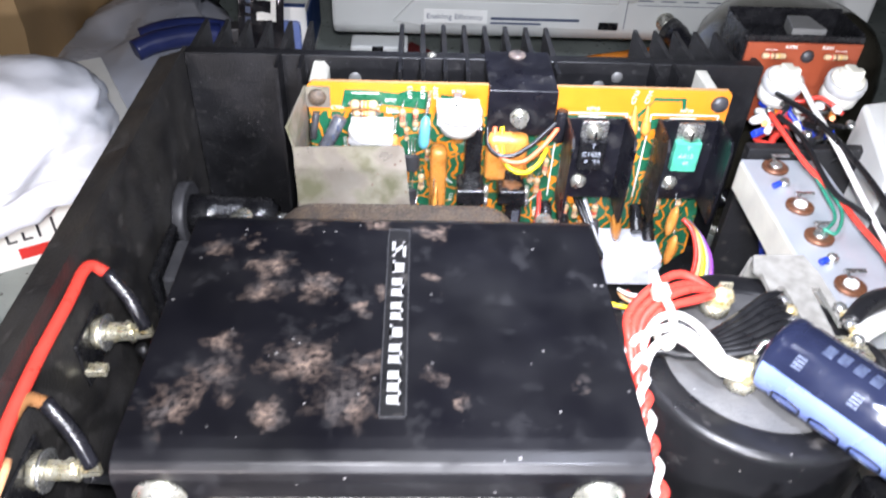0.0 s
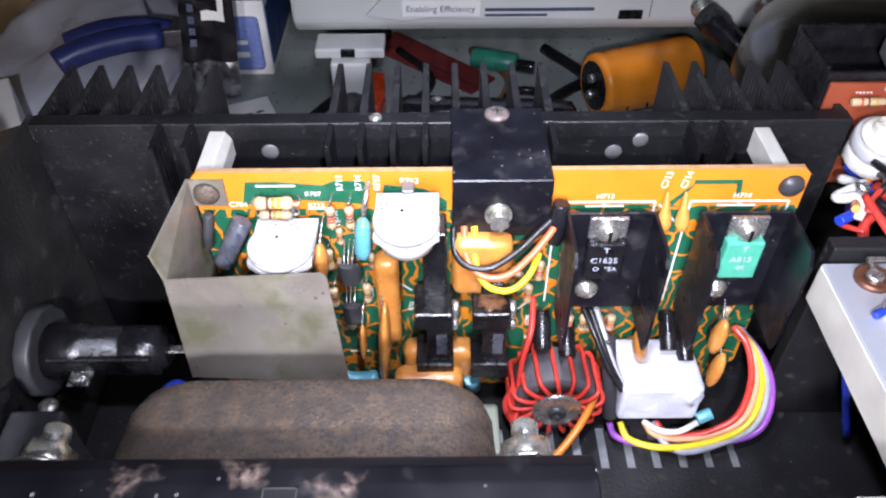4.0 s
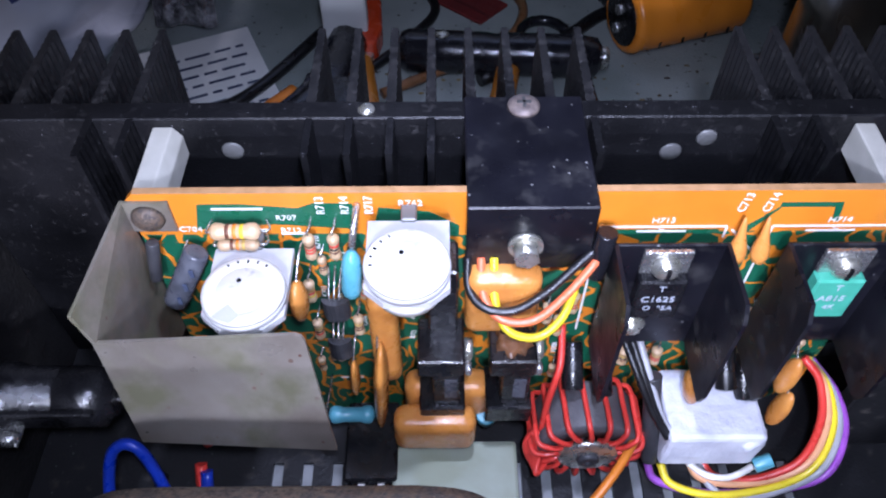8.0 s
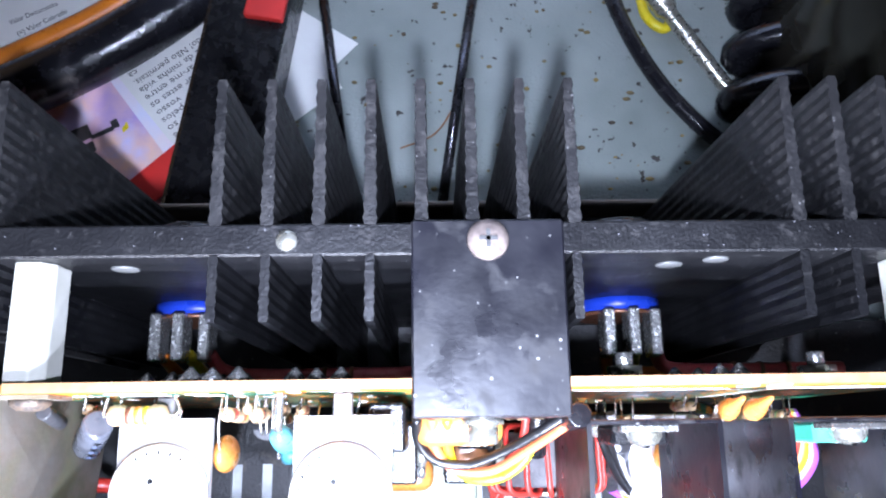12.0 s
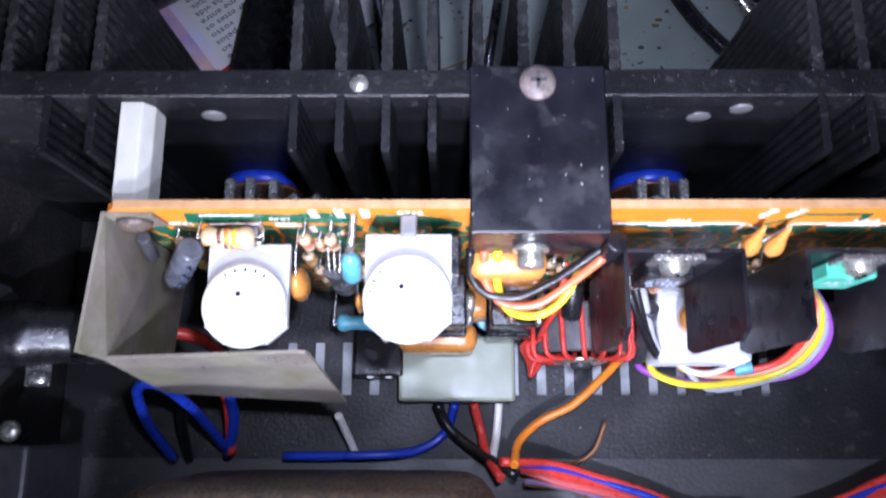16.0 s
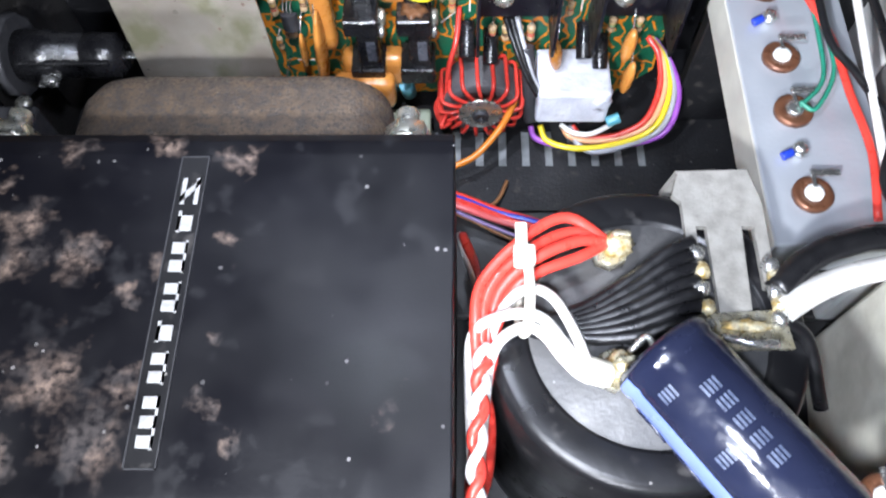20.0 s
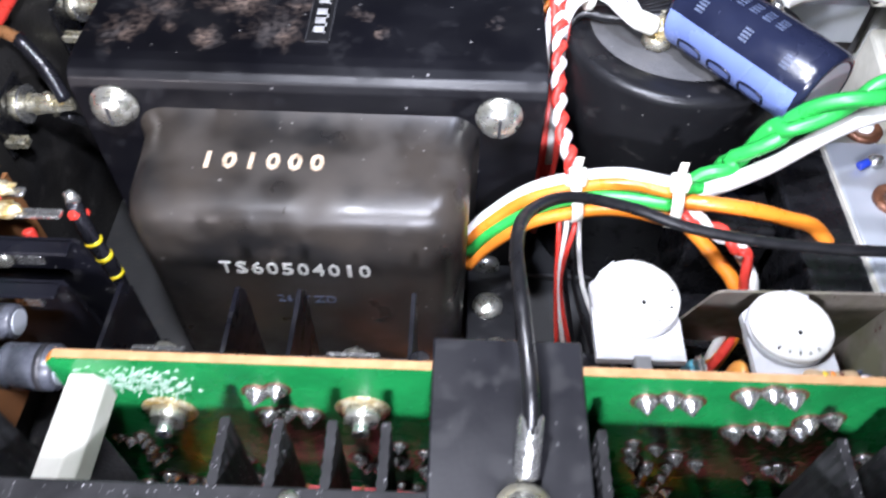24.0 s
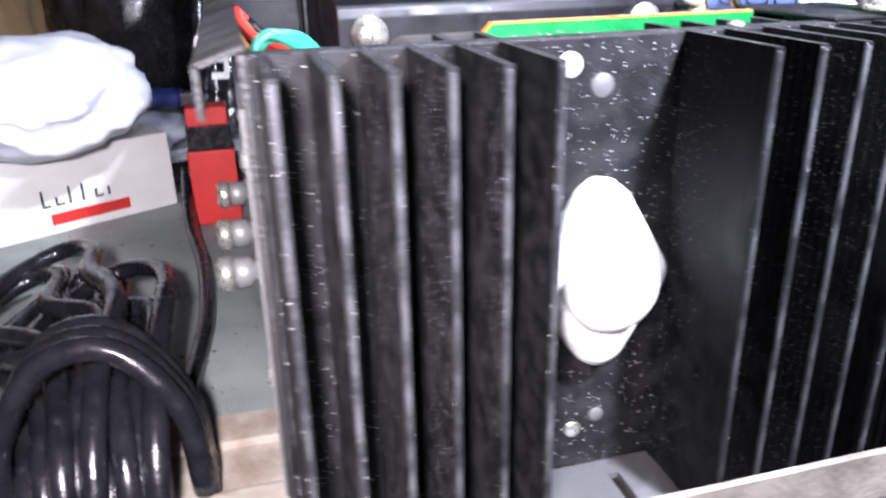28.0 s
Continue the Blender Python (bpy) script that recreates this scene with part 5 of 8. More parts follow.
# the can capacitor with its wiring
def can():
    t = thing("can_capacitor", (0.115, 0.206, 0.0), "large black can capacitor with soldered terminals on top", "capacitor")
    c = Vector((0.113, 0.2065, 0))
    r = 0.0388
    part("can", Shape().turn([(0, r - 0.002), (0.001, r), (0.0915, r), (0.0932, r - 0.0003), (0.0943, r - 0.0012), (0.0947, r - 0.0026), (0.0949, r - 0.0088), (0.0946, r - 0.0096), (0.0938, r - 0.0101)], c + Vector((0, 0, 0)), c + Vector((0, 0, 1)), 64), PLAINPAINT, t)
    part("top_disc", Shape().turn([(0, r - 0.0095), (0.0006, r - 0.0102), (0.0007, 0.001)], c + Vector((0, 0, 0.0933)), c + Vector((0, 0, 1)), 64), PHENOLIC, t, "dull grey phenolic disc")
    for x, y in ((0.1052, 0.2265), (0.1037, 0.1953)):
        lug = part("terminal", Shape().cyl((x, y, 0.0947), (x, y, 0.0985), 0.0048, 8), BRASS, t)
        part("solder_blob", Shape().blob((x + 0.001, y, 0.1005), (0.0042, 0.0034, 0.0036), 3, 0.35), FLUX, lug)
        part("eyelet", Shape().box(x - 0.001, x + 0.0035, y - 0.0006, y + 0.0006, 0.098, 0.1065, 0.0003), BRASS, lug)
    return t


can()


def twist(pts, r, off, turns, mats, name_, parent):
    """Strands wound round one way."""
    pts = [Vector(p) for p in pts]
    fine, ends = [], [2 * pts[0] - pts[1]] + pts + [2 * pts[-1] - pts[-2]]
    for k in range(1, len(ends) - 2):
        p0, p1, p2, p3 = ends[k - 1 : k + 3]
        for s in range(14):
            u = s / 14
            fine.append(0.5 * (2 * p1 + (p2 - p0) * u + (2 * p0 - 5 * p1 + 4 * p2 - p3) * u * u + (3 * p1 - p0 - 3 * p2 + p3) * u ** 3))
    n = len(fine)
    for j, m in enumerate(mats):
        out = []
        for k, p in enumerate(fine):
            w = (fine[min(k + 1, n - 1)] - fine[max(k - 1, 0)]).normalized()
            u = w.orthogonal().normalized()
            v = w.cross(u)
            ang = 2 * math.pi * (turns * k / n + j / len(mats))
            out.append(p + (u * math.cos(ang) + v * math.sin(ang)) * off)
        part(name_, Shape().tube(out, r, 7, False), m, parent)


def cable(name, label, strands, group=""):
    at = Vector(strands[0][1][0])
    t = thing(name, at, label, "wire", group)
    for col, pts, r in strands:
        part("strand", Shape().tube(pts, r, 8), WIRE[col], t)
    return t


red = cable("red_wires", "red insulated wires looped to a capacitor terminal", [("red", [(0.104, 0.2265, 0.1015), (0.097 - 0.001 * k, 0.2215 + k * 0.0032, 0.104 + 0.0015 * (k % 2)), (0.087 - 0.001 * k, 0.217 + 0.003 * k, 0.105 + 0.001 * (k % 2)), (0.08 - 0.0022 * k, 0.2125 + 0.001 * k, 0.1035), (0.0765 - 0.0017 * k, 0.205, 0.0985 + 0.0012 * k), (0.0755 - 0.001 * k, 0.198 - 0.001 * k, 0.0945), (0.0725 + 0.001 * k, 0.187, 0.08), (0.0705 + 0.0015 * k, 0.176, 0.06), (0.071, 0.17, 0.03)], 0.0014) for k in range(4)])
white = cable("white_wires", "white insulated wires looped to a capacitor terminal", [
    ("white", [(0.102, 0.193, 0.1015), (0.0972, 0.1935, 0.1045), (0.0932, 0.202, 0.107), (0.089, 0.2095, 0.107), (0.084, 0.212, 0.106), (0.0795, 0.21, 0.104), (0.076, 0.205, 0.1), (0.074, 0.197, 0.092), (0.073, 0.18, 0.06)], 0.0013),
    ("white", [(0.102, 0.193, 0.1015), (0.0965, 0.1928, 0.1035), (0.0913, 0.1985, 0.1062), (0.0872, 0.2035, 0.1075), (0.083, 0.2053, 0.1075), (0.077, 0.2053, 0.1055), (0.0715, 0.2035, 0.1012), (0.07, 0.198, 0.093), (0.071, 0.18, 0.06)], 0.0013),
    ("white", [(0.102, 0.193, 0.1015), (0.0958, 0.192, 0.103), (0.0908, 0.1958, 0.105), (0.087, 0.2005, 0.106), (0.083, 0.2027, 0.106), (0.078, 0.201, 0.104), (0.0752, 0.1975, 0.1), (0.074, 0.191, 0.094), (0.073, 0.175, 0.06)], 0.0013)])
part("heat_shrink", Shape().cyl((0.1015, 0.1925, 0.1025), (0.0952, 0.1935, 0.1045), 0.0031, 14, 0.0008), IVORY, white)
cable("black_wires", "bundle of black wires fanned out to a lug strip", [("black", [(0.1245, 0.2265 - 0.0034 * k, 0.1015), (0.1185, 0.2235 - 0.0031 * k, 0.1025), (0.109, 0.217 - 0.0024 * k, 0.1005), (0.099, 0.211 - 0.0014 * k, 0.0985), (0.089, 0.2075 - 0.0006 * k, 0.0975), (0.079, 0.205, 0.0965), (0.0715, 0.198, 0.08)], 0.0017) for k in range(7)])
cable("lead_pair", "black sleeved and white wires leaving the lug strip", [("black", [(0.1425, 0.2135, 0.1015), (0.15, 0.2205, 0.1025), (0.16, 0.2255, 0.102), (0.176, 0.228, 0.1), (0.205, 0.219, 0.096)], 0.0034), ("white", [(0.143, 0.2085, 0.1015), (0.153, 0.2145, 0.1015), (0.166, 0.2195, 0.1), (0.182, 0.2205, 0.098), (0.21, 0.21, 0.09)], 0.0032), ("black", [(0.143, 0.2065, 0.1005), (0.15, 0.203, 0.096), (0.155, 0.19, 0.085)], 0.0018)])
t = thing("twisted_pair", (0.072, 0.19, 0.09), "red and white wires twisted together beside the transformer", "wire")
twist([(0.0735, 0.2, 0.1), (0.0725, 0.188, 0.1), (0.0715, 0.172, 0.097), (0.072, 0.158, 0.093), (0.0745, 0.146, 0.09), (0.0757, 0.1405, 0.0835)], 0.00125, 0.0013, 6, (WIRE["red"], WIRE["white"]), "strand", t)
t = thing("striped_wires", (0.07, 0.13, 0.05), "thin red, black and white striped wires", "wire")
for k, (col, sway) in enumerate((("red", 0.0), ("black", 0.002), ("white", -0.001), ("black", 0.003), ("red", -0.002), ("white", 0.004))):
    part("strand", Shape().tube([(0.069 + 0.0012 * k, 0.166, 0.06 + sway), (0.0695 + 0.0014 * k, 0.15, 0.07 + sway), (0.0722 + 0.0012 * k, 0.139 + sway, 0.076), (0.0735 + 0.0008 * k + sway, 0.128, 0.056), (0.077 + 0.0022 * k + sway * 2, 0.115, 0.028 - sway), (0.082 + 0.0015 * k, 0.104, 0.008)], 0.0008, 6), WIRE[col], t)


def zip_tie(at, label="pale nylon cable tie round the wires", r=0.006, along=(1, 0, 0)):
    p = Vector(at)
    t = thing("cable_tie", p, label, "cable tie", "cable ties")
    w = Vector(along).normalized()
    part("band", Shape().turn([(0, r), (0, r + 0.0008), (0.003, r + 0.0008), (0.003, r)], p - w * 0.0015, p + w, 20, cap=False), IVORY, t)
    part("head", Shape().box(p.x - 0.0025, p.x + 0.0025, p.y - 0.002, p.y + 0.002, p.z + r - 0.0005, p.z + r + 0.004, 0.0005), IVORY, t)
    part("tail", Shape().box(p.x - 0.0016, p.x + 0.0008, p.y, p.y + 0.0006, p.z + r + 0.003, p.z + r + 0.009, 0.0002), IVORY, t)


t = thing("cable_tie", (0.0828, 0.212, 0.104), "pale nylon tie round the red and white wires", "cable tie", "cable ties")
part("band", Shape().tube([(0.0828 + 0.001 * math.sin(q * math.pi / 12), 0.2115 + 0.0095 * math.cos(q * math.pi / 12), 0.104 + 0.0052 * math.sin(q * math.pi / 12)) for q in range(25)], 0.0013, 8, False), IVORY, t)
part("head", Shape().box(0.0803, 0.0853, 0.2165, 0.2215, 0.107, 0.111, 0.0006), IVORY, t)
part("tail", Shape().box(0.0808, 0.0836, 0.221, 0.2275, 0.1092, 0.1102, 0.0003), IVORY, t)
zip_tie((0.0757, 0.1405, 0.0822), along=(1, 0.1, 0.1), r=0.0065)
zip_tie((0.1015, 0.1345, 0.0878), along=(1, -0.1, 0), r=0.0062)
zip_tie((0.1825, 0.2245, 0.0985), along=(1, 0, 0))


def lug_strip():
    t = thing("lug_strip", (0.135, 0.225, 0.1), "grey slotted fibre strip with soldered lugs over the can", "terminal strip")
    z0, z1 = 0.0985, 0.1005
    o = [(0.1215, 0.2405), (0.1238, 0.2475), (0.1415, 0.248), (0.1435, 0.2385), (0.1435, 0.215), (0.1405, 0.215), (0.1405, 0.2315), (0.1375, 0.2315), (0.1362, 0.202), (0.129, 0.202), (0.1288, 0.2315), (0.1262, 0.2315), (0.1262, 0.215), (0.1235, 0.215), (0.1235, 0.2385)]
    part("strip", Shape().prism(o, z0, z1, "z"), FIBRE, t)
    part("bent_foot", Shape().prism([(0.1238, 0.0985), (0.1415, 0.0985), (0.1425, 0.088), (0.122, 0.088)], 0.2472, 0.2488, "y"), FIBRE, t)
    part("tin_plate", Shape().prism([(0.1262, 0.208), (0.1435, 0.209), (0.1445, 0.1995), (0.1262, 0.199)], 0.1, 0.1012, "z"), BRASS, t)
    for x, y0, dy in ((0.125, 0.2045, 0.0047), (0.142, 0.2065, 0.0034)):
        for k in range(5):
            part("solder_blob", Shape().blob((x + 0.0006 * (k % 2), y0 + dy * k, 0.102), (0.0021, 0.0023, 0.0018), 2, 0.35), FLUX if k % 2 else SOLDER, t)
    part("solder_blob", Shape().blob((0.134, 0.2045, 0.1022), (0.006, 0.0016, 0.0014), 3, 0.4), FLUX, t)
    part("bare_tail", Shape().tube([(0.128, 0.202, 0.102), (0.134, 0.1995, 0.1045), (0.14, 0.2, 0.103)], 0.0011, 6), SOLDER, t)


lug_strip()


def blue_cap():
    a, b = Vector((0.111, 0.1975, 0.1075)), Vector((0.1415, 0.1575, 0.1075))
    w = (b - a).normalized()
    L = (b - a).length
    t = thing("blue_capacitor", a, "black and blue sleeved electrolytic capacitor lying across the can", "capacitor")
    r = 0.0118
    part("sleeve", Shape().turn([(0, r * 0.7), (0.0006, r * 0.93), (0.002, r), (0.004, r), (0.0052, r * 0.965), (0.0066, r), (L - 0.003, r), (L - 0.001, r * 0.95), (L - 0.0006, r * 0.85), (L - 0.001, r * 0.8)], a, b, 40), BLUESLEEVE, t)
    side = w.cross(Vector((0, 0, 1))).normalized()
    if side.x > 0:
        side = -side
    # pale blue polarity band wrapping one side, with outlined marks
    band = Shape()
    n = 9
    vs = []
    for h in (0.002, 0.0042, 0.0052, 0.0066, L - 0.003):
        rr = (r * 0.967 if h == 0.0052 else r) + 0.00012
        for k in range(n + 1):
            ang = radians(-52 + 72 * k / n)
            vs.append(a + w * h + side * rr * math.cos(ang) + Vector((0, 0, 1)) * rr * math.sin(ang))
    band.add(vs, [(j * (n + 1) + k, j * (n + 1) + k + 1, (j + 1) * (n + 1) + k + 1, (j + 1) * (n + 1) + k) for j in range(4) for k in range(n)], True)
    part("polarity_band", band, BLUEBAND, t)
    for h in (0.012, 0.0235, 0.035):
        loop = []
        for k in range(17):
            q = 2 * math.pi * k / 16
            ang = radians(-22 + 11 * math.sin(q))
            loop.append(a + w * (h + 0.0042 * max(-1, min(1, 1.35 * math.cos(q)))) + (side * math.cos(ang) + Vector((0, 0, 1)) * math.sin(ang)) * (r + 0.0003))
        part("oval_mark", Shape().tube(loop, 0.0004, 5, False), BLUESLEEVE, t)
    # unreadable print as bars
    for h, ang0 in ((0.010, 35), (0.026, 35), (0.04, 35), (0.014, 72), (0.018, 74), (0.0225, 74), (0.027, 74), (0.0315, 74)):
        for k in range(4):
            ang = radians(ang0 + k * 5.0 + 2)
            d = side * math.cos(ang) + Vector((0, 0, 1)) * math.sin(ang)
            p = a + w * h + d * (r + 0.00015)
            tang = d.cross(w)
            q = [p - w * 0.0014 - tang * 0.0003, p + w * 0.0014 - tang * 0.0003, p + w * 0.0014 + tang * 0.0003, p - w * 0.0014 + tang * 0.0003]
            part("print_bar", Shape().add(q, [(0, 1, 2, 3)]), PALEINK, t)
    part("end_disc", Shape().cyl(b - w * 0.0012, b - w * 0.0009, r * 0.8, 32), ALU, t)
    part("lead", Shape().tube([a, a - w * 0.003, Vector((0.106, 0.1975, 0.1045))], 0.0008, 6), SOLDER, t)


blue_cap()


# mounting channels at the front edge
def channel(ys, y0, y1, sgn):
    t = thing("mounting_channel", (0.168, (y0 + y1) / 2, 0), "aluminium channel with insulated output sockets and solder tags", "channel", "mounting channels")
    x0, x1, z = 0.1525, 0.188, 0.084
    part("top_sheet", Shape().box(x0, x1, y0, y1, z - 0.0012, z, 0.0004), ALU, t)
    part("side_sheet", Shape().box(x0 - 0.0002, x0 + 0.0012, y0, y1, z - 0.0158, z - 0.0008, 0.0004), CREAM, t, "cream painted turned-down edge of the channel")
    part("end_sheet", Shape().box(x0, x1, y0 if sgn > 0 else y1 - 0.0012, y0 + 0.0012 if sgn > 0 else y1, z - 0.0158, z - 0.001), ALU, t)
    for k, yy in enumerate(ys):
        so = part("insulated_socket", Shape().turn([(0, 0.0056), (0.0014, 0.0056), (0.0018, 0.005), (0.0018, 0.0028), (0.001, 0.0026)], (0.165, yy, z), (0.165, yy, z + 1), 28), COPPERISH, t, "brown insulating washer")
        part("rivet", Shape().turn([(0, 0.0027), (0.0026, 0.0026), (0.003, 0.0018), (0.003, 0.0003)], (0.165, yy, z), (0.165, yy, z + 1), 18), WHITE if k % 2 else SOLDER, so)
        part("tag", Shape().box(0.1645, 0.1725, yy + 0.0045, yy + 0.0065, z + 0.003, z + 0.0038, 0.0002).box(0.1645, 0.1655, yy + 0.001, yy + 0.0065, z + 0.0026, z + 0.0034), SOLDER, so)
    for yy in ((ys[0] + ys[1]) / 2 + 0.001, (ys[2] + ys[3]) / 2):
        st = part("solder_stud", Shape().blob((0.164, yy, z + 0.0018), (0.0024, 0.0024, 0.0022), 2, 0.25), SOLDER, t)
        part("blue_sleeve", Shape().cyl((0.1615, yy - 0.001, z + 0.0022), (0.1585, yy - 0.0022, z + 0.0014), 0.0013, 10, 0.0003), WIRE["blue"], st)


YA = [0.3265, 0.298, 0.278, 0.2497]
channel(YA, 0.2345, 0.334, 1)
channel([2 * YC - v for v in YA], 2 * YC - 0.334, 2 * YC - 0.2545, -1)
cable("front_wires", "red, black, white and green wires along the mounting channel", [
    ("red", [(0.165, 0.347, 0.1), (0.167, 0.335, 0.098), (0.173, 0.318, 0.092), (0.1785, 0.3, 0.09), (0.1795, 0.28, 0.09), (0.181, 0.26, 0.09), (0.179, 0.24, 0.088)], 0.0012),
    ("black", [(0.172, 0.36, 0.103), (0.18, 0.335, 0.104), (0.187, 0.31, 0.1), (0.1885, 0.285, 0.098), (0.186, 0.265, 0.095), (0.181, 0.25, 0.092), (0.183, 0.238, 0.092)], 0.0013),
    ("white", [(0.184, 0.365, 0.106), (0.183, 0.345, 0.104), (0.184, 0.32, 0.1), (0.1845, 0.29, 0.094), (0.184, 0.26, 0.09), (0.185, 0.24, 0.086)], 0.0013),
    ("black", [(0.168, 0.345, 0.1), (0.174, 0.33, 0.098), (0.1765, 0.3, 0.092), (0.182, 0.285, 0.092), (0.189, 0.262, 0.092), (0.193, 0.24, 0.09)], 0.0012),
    ("dkgreen", [(0.1725, 0.331, 0.09), (0.174, 0.32, 0.092), (0.1755, 0.303, 0.089), (0.174, 0.287, 0.088), (0.166, 0.2775, 0.088)], 0.0007),
    ("dkgreen", [(0.1735, 0.328, 0.09), (0.1765, 0.31, 0.09), (0.1775, 0.29, 0.089), (0.17, 0.2765, 0.088), (0.1655, 0.2785, 0.0885)], 0.0007)])
cable("blue_wire", "blue wire hanging beside the channel", [("blue", [(0.168, 0.334, 0.075), (0.168, 0.329, 0.06), (0.172, 0.324, 0.04), (0.18, 0.318, 0.012)], 0.0014)])

# wires crossing the tray and round the heat sink gap
cable("floor_wires", "red and blue wires running across the chassis tray", [(c, [(0.05, 0.292, 0.02 - 0.002 * k), (0.066, 0.291 - 0.0012 * k, 0.014), (0.082, 0.2867 - 0.0011 * k, 0.0095), (0.097, 0.2822 - 0.0011 * k, 0.0085 + 0.001 * (k % 2)), (0.1114, 0.2766 - 0.0011 * k, 0.0085), (0.1231, 0.2752 - 0.0011 * k, 0.0088 + 0.001 * (k % 2)), (0.1407, 0.2750 - 0.0011 * k, 0.009), (0.158, 0.2800 - 0.0011 * k, 0.011 + 0.001 * (k % 2)), (0.17, 0.2855 - 0.0013 * k, 0.012), (0.184, 0.291 - 0.0012 * k, 0.014), (0.196, 0.3, 0.03 + 0.004 * k)], 0.0014) for k, c in enumerate(("red", "blue", "red", "red", "pink"))])
cable("thin_wires", "thin brown and lilac wires beside the bundle", [("brown", [(0.058, 0.285, 0.016), (0.072, 0.283, 0.008), (0.084, 0.2785, 0.004), (0.097, 0.2735, 0.003), (0.108, 0.2695, 0.003), (0.125, 0.268, 0.0065)], 0.0007), ("lilac", [(0.058, 0.286, 0.017), (0.074, 0.283, 0.008), (0.09, 0.2775, 0.005), (0.104, 0.272, 0.005)], 0.0008)])
cable("coil_wire", "orange wire from the toroid coil", [("orange", [(0.089, 0.3255, 0.028), (0.0835, 0.3185, 0.02), (0.074, 0.3095, 0.014), (0.064, 0.3045, 0.012), (0.0565, 0.298, 0.014), (0.054, 0.291, 0.022)], 0.0014), ("brown", [(0.0545, 0.29, 0.02), (0.062, 0.2915, 0.006), (0.074, 0.2905, 0.003), (0.082, 0.2945, 0.003), (0.0865, 0.304, 0.003)], 0.0008)])
single("tie_clip", Shape().box(0.116, 0.1305, 0.252, 0.2785, 0.0, 0.0008).box(0.116, 0.1305, 0.266, 0.2785, 0.004, 0.0052, 0.0002).box(0.116, 0.1305, 0.266, 0.2675, 0.0, 0.005), GREY, "small folded grey cable clip screwed to the tray", "cable clip")
single("clip_screw", Shape().turn([(0, 0.003), (0.001, 0.0028), (0.0016, 0.0016), (0.0017, 0.0002)], (0.1235, 0.2735, 0.0052), (0.1235, 0.2735, 1), 16), ZINC, "zinc screw holding the cable clip", "screw")
single("tray_bolt", Shape().turn([(0, 0.005), (0.0015, 0.005), (0.0018, 0.0036), (0.006, 0.0034), (0.007, 0.002)], (0.0785, 0.2475, -0.002), (0.0785, 0.2475, 1), 16), ZINC, "zinc bolt head on the tray beside the transformer", "bolt")
cable("red_white_floor", "red, white and black wires diving beside the transformer", [("red", [(0.0685, 0.265, 0.03), (0.0715, 0.252, 0.04), (0.073, 0.238, 0.055), (0.074, 0.222, 0.075)], 0.0017), ("white", [(0.0675, 0.268, 0.025), (0.0695, 0.255, 0.035), (0.0715, 0.242, 0.05), (0.073, 0.226, 0.07)], 0.0014), ("black", [(0.0685, 0.27, 0.02), (0.071, 0.258, 0.025), (0.075, 0.245, 0.03), (0.077, 0.232, 0.03)], 0.0014)])
cable("gap_wires", "blue, black and red wires in the gap behind the transformer", [
    ("blue", [(-0.056, 0.292, 0.008), (-0.0575, 0.304, 0.03), (-0.054, 0.313, 0.048), (-0.047, 0.314, 0.05), (-0.0415, 0.307, 0.035), (-0.039, 0.296, 0.01)], 0.0016),
    ("black", [(-0.052, 0.292, 0.005), (-0.0505, 0.305, 0.02), (-0.046, 0.315, 0.03)], 0.0016),
    ("red", [(-0.036, 0.318, 0.03), (-0.0355, 0.307, 0.02), (-0.0375, 0.294, 0.008)], 0.0018),
    ("blue", [(-0.034, 0.316, 0.03), (-0.034, 0.305, 0.02), (-0.039, 0.293, 0.006)], 0.0018),
    ("white", [(-0.001, 0.306, 0.02), (0.001, 0.3, 0.012), (0.0035, 0.293, 0.006)], 0.0013),
    ("blue", [(0.036, 0.31, 0.01), (0.033, 0.301, 0.005), (0.024, 0.295, 0.006), (0.01, 0.2935, 0.01), (-0.02, 0.293, 0.008)], 0.0015),
    ("black", [(0.03, 0.31, 0.01), (0.034, 0.302, 0.008), (0.044, 0.294, 0.012), (0.055, 0.288, 0.02)], 0.0017),
    ("red", [(0.042, 0.31, 0.01), (0.0445, 0.301, 0.008), (0.046, 0.294, 0.012), (0.05, 0.287, 0.02)], 0.0015),
    ("white", [(0.0505, 0.31, 0.008), (0.0495, 0.3, 0.008), (0.048, 0.293, 0.012)], 0.0014)])

# bundle on the near side
t = thing("wire_harness", (0.075, 0.14, 0.095), "orange, green and white transformer wires tied in a harness", "wire harness")
for k, (col, dz, dy, sw) in enumerate((("orange", 0.003, 0.001, 1), ("green", 0.0005, -0.001, -1), ("white", 0.0045, 0.003, 1), ("orange", -0.0035, -0.003, 1), ("green", -0.002, 0.0008, 1), ("orange", 0.0015, 0.003, -1))):
    part("strand", Shape().tube([(0.0465, 0.136 + dy, 0.061 + dz), (0.052, 0.1385 + dy, 0.067 + dz), (0.063, 0.1405 + dy, 0.0765 + dz * sw), (0.0755, 0.1405 + dy, 0.0822 + dz), (0.088, 0.1385 + dy, 0.0865 + dz * sw), (0.1015, 0.1345 + dy, 0.0875 + dz)], 0.002, 8), WIRE[col], t)
twist([(0.1015, 0.1355, 0.088), (0.1095, 0.141, 0.0885), (0.1176, 0.145, 0.093), (0.128, 0.1455, 0.1065), (0.1427, 0.1455, 0.1165), (0.158, 0.149, 0.119), (0.2, 0.156, 0.11)], 0.0021, 0.0019, 2.6, (WIRE["green"], WIRE["green"]), "strand", t)
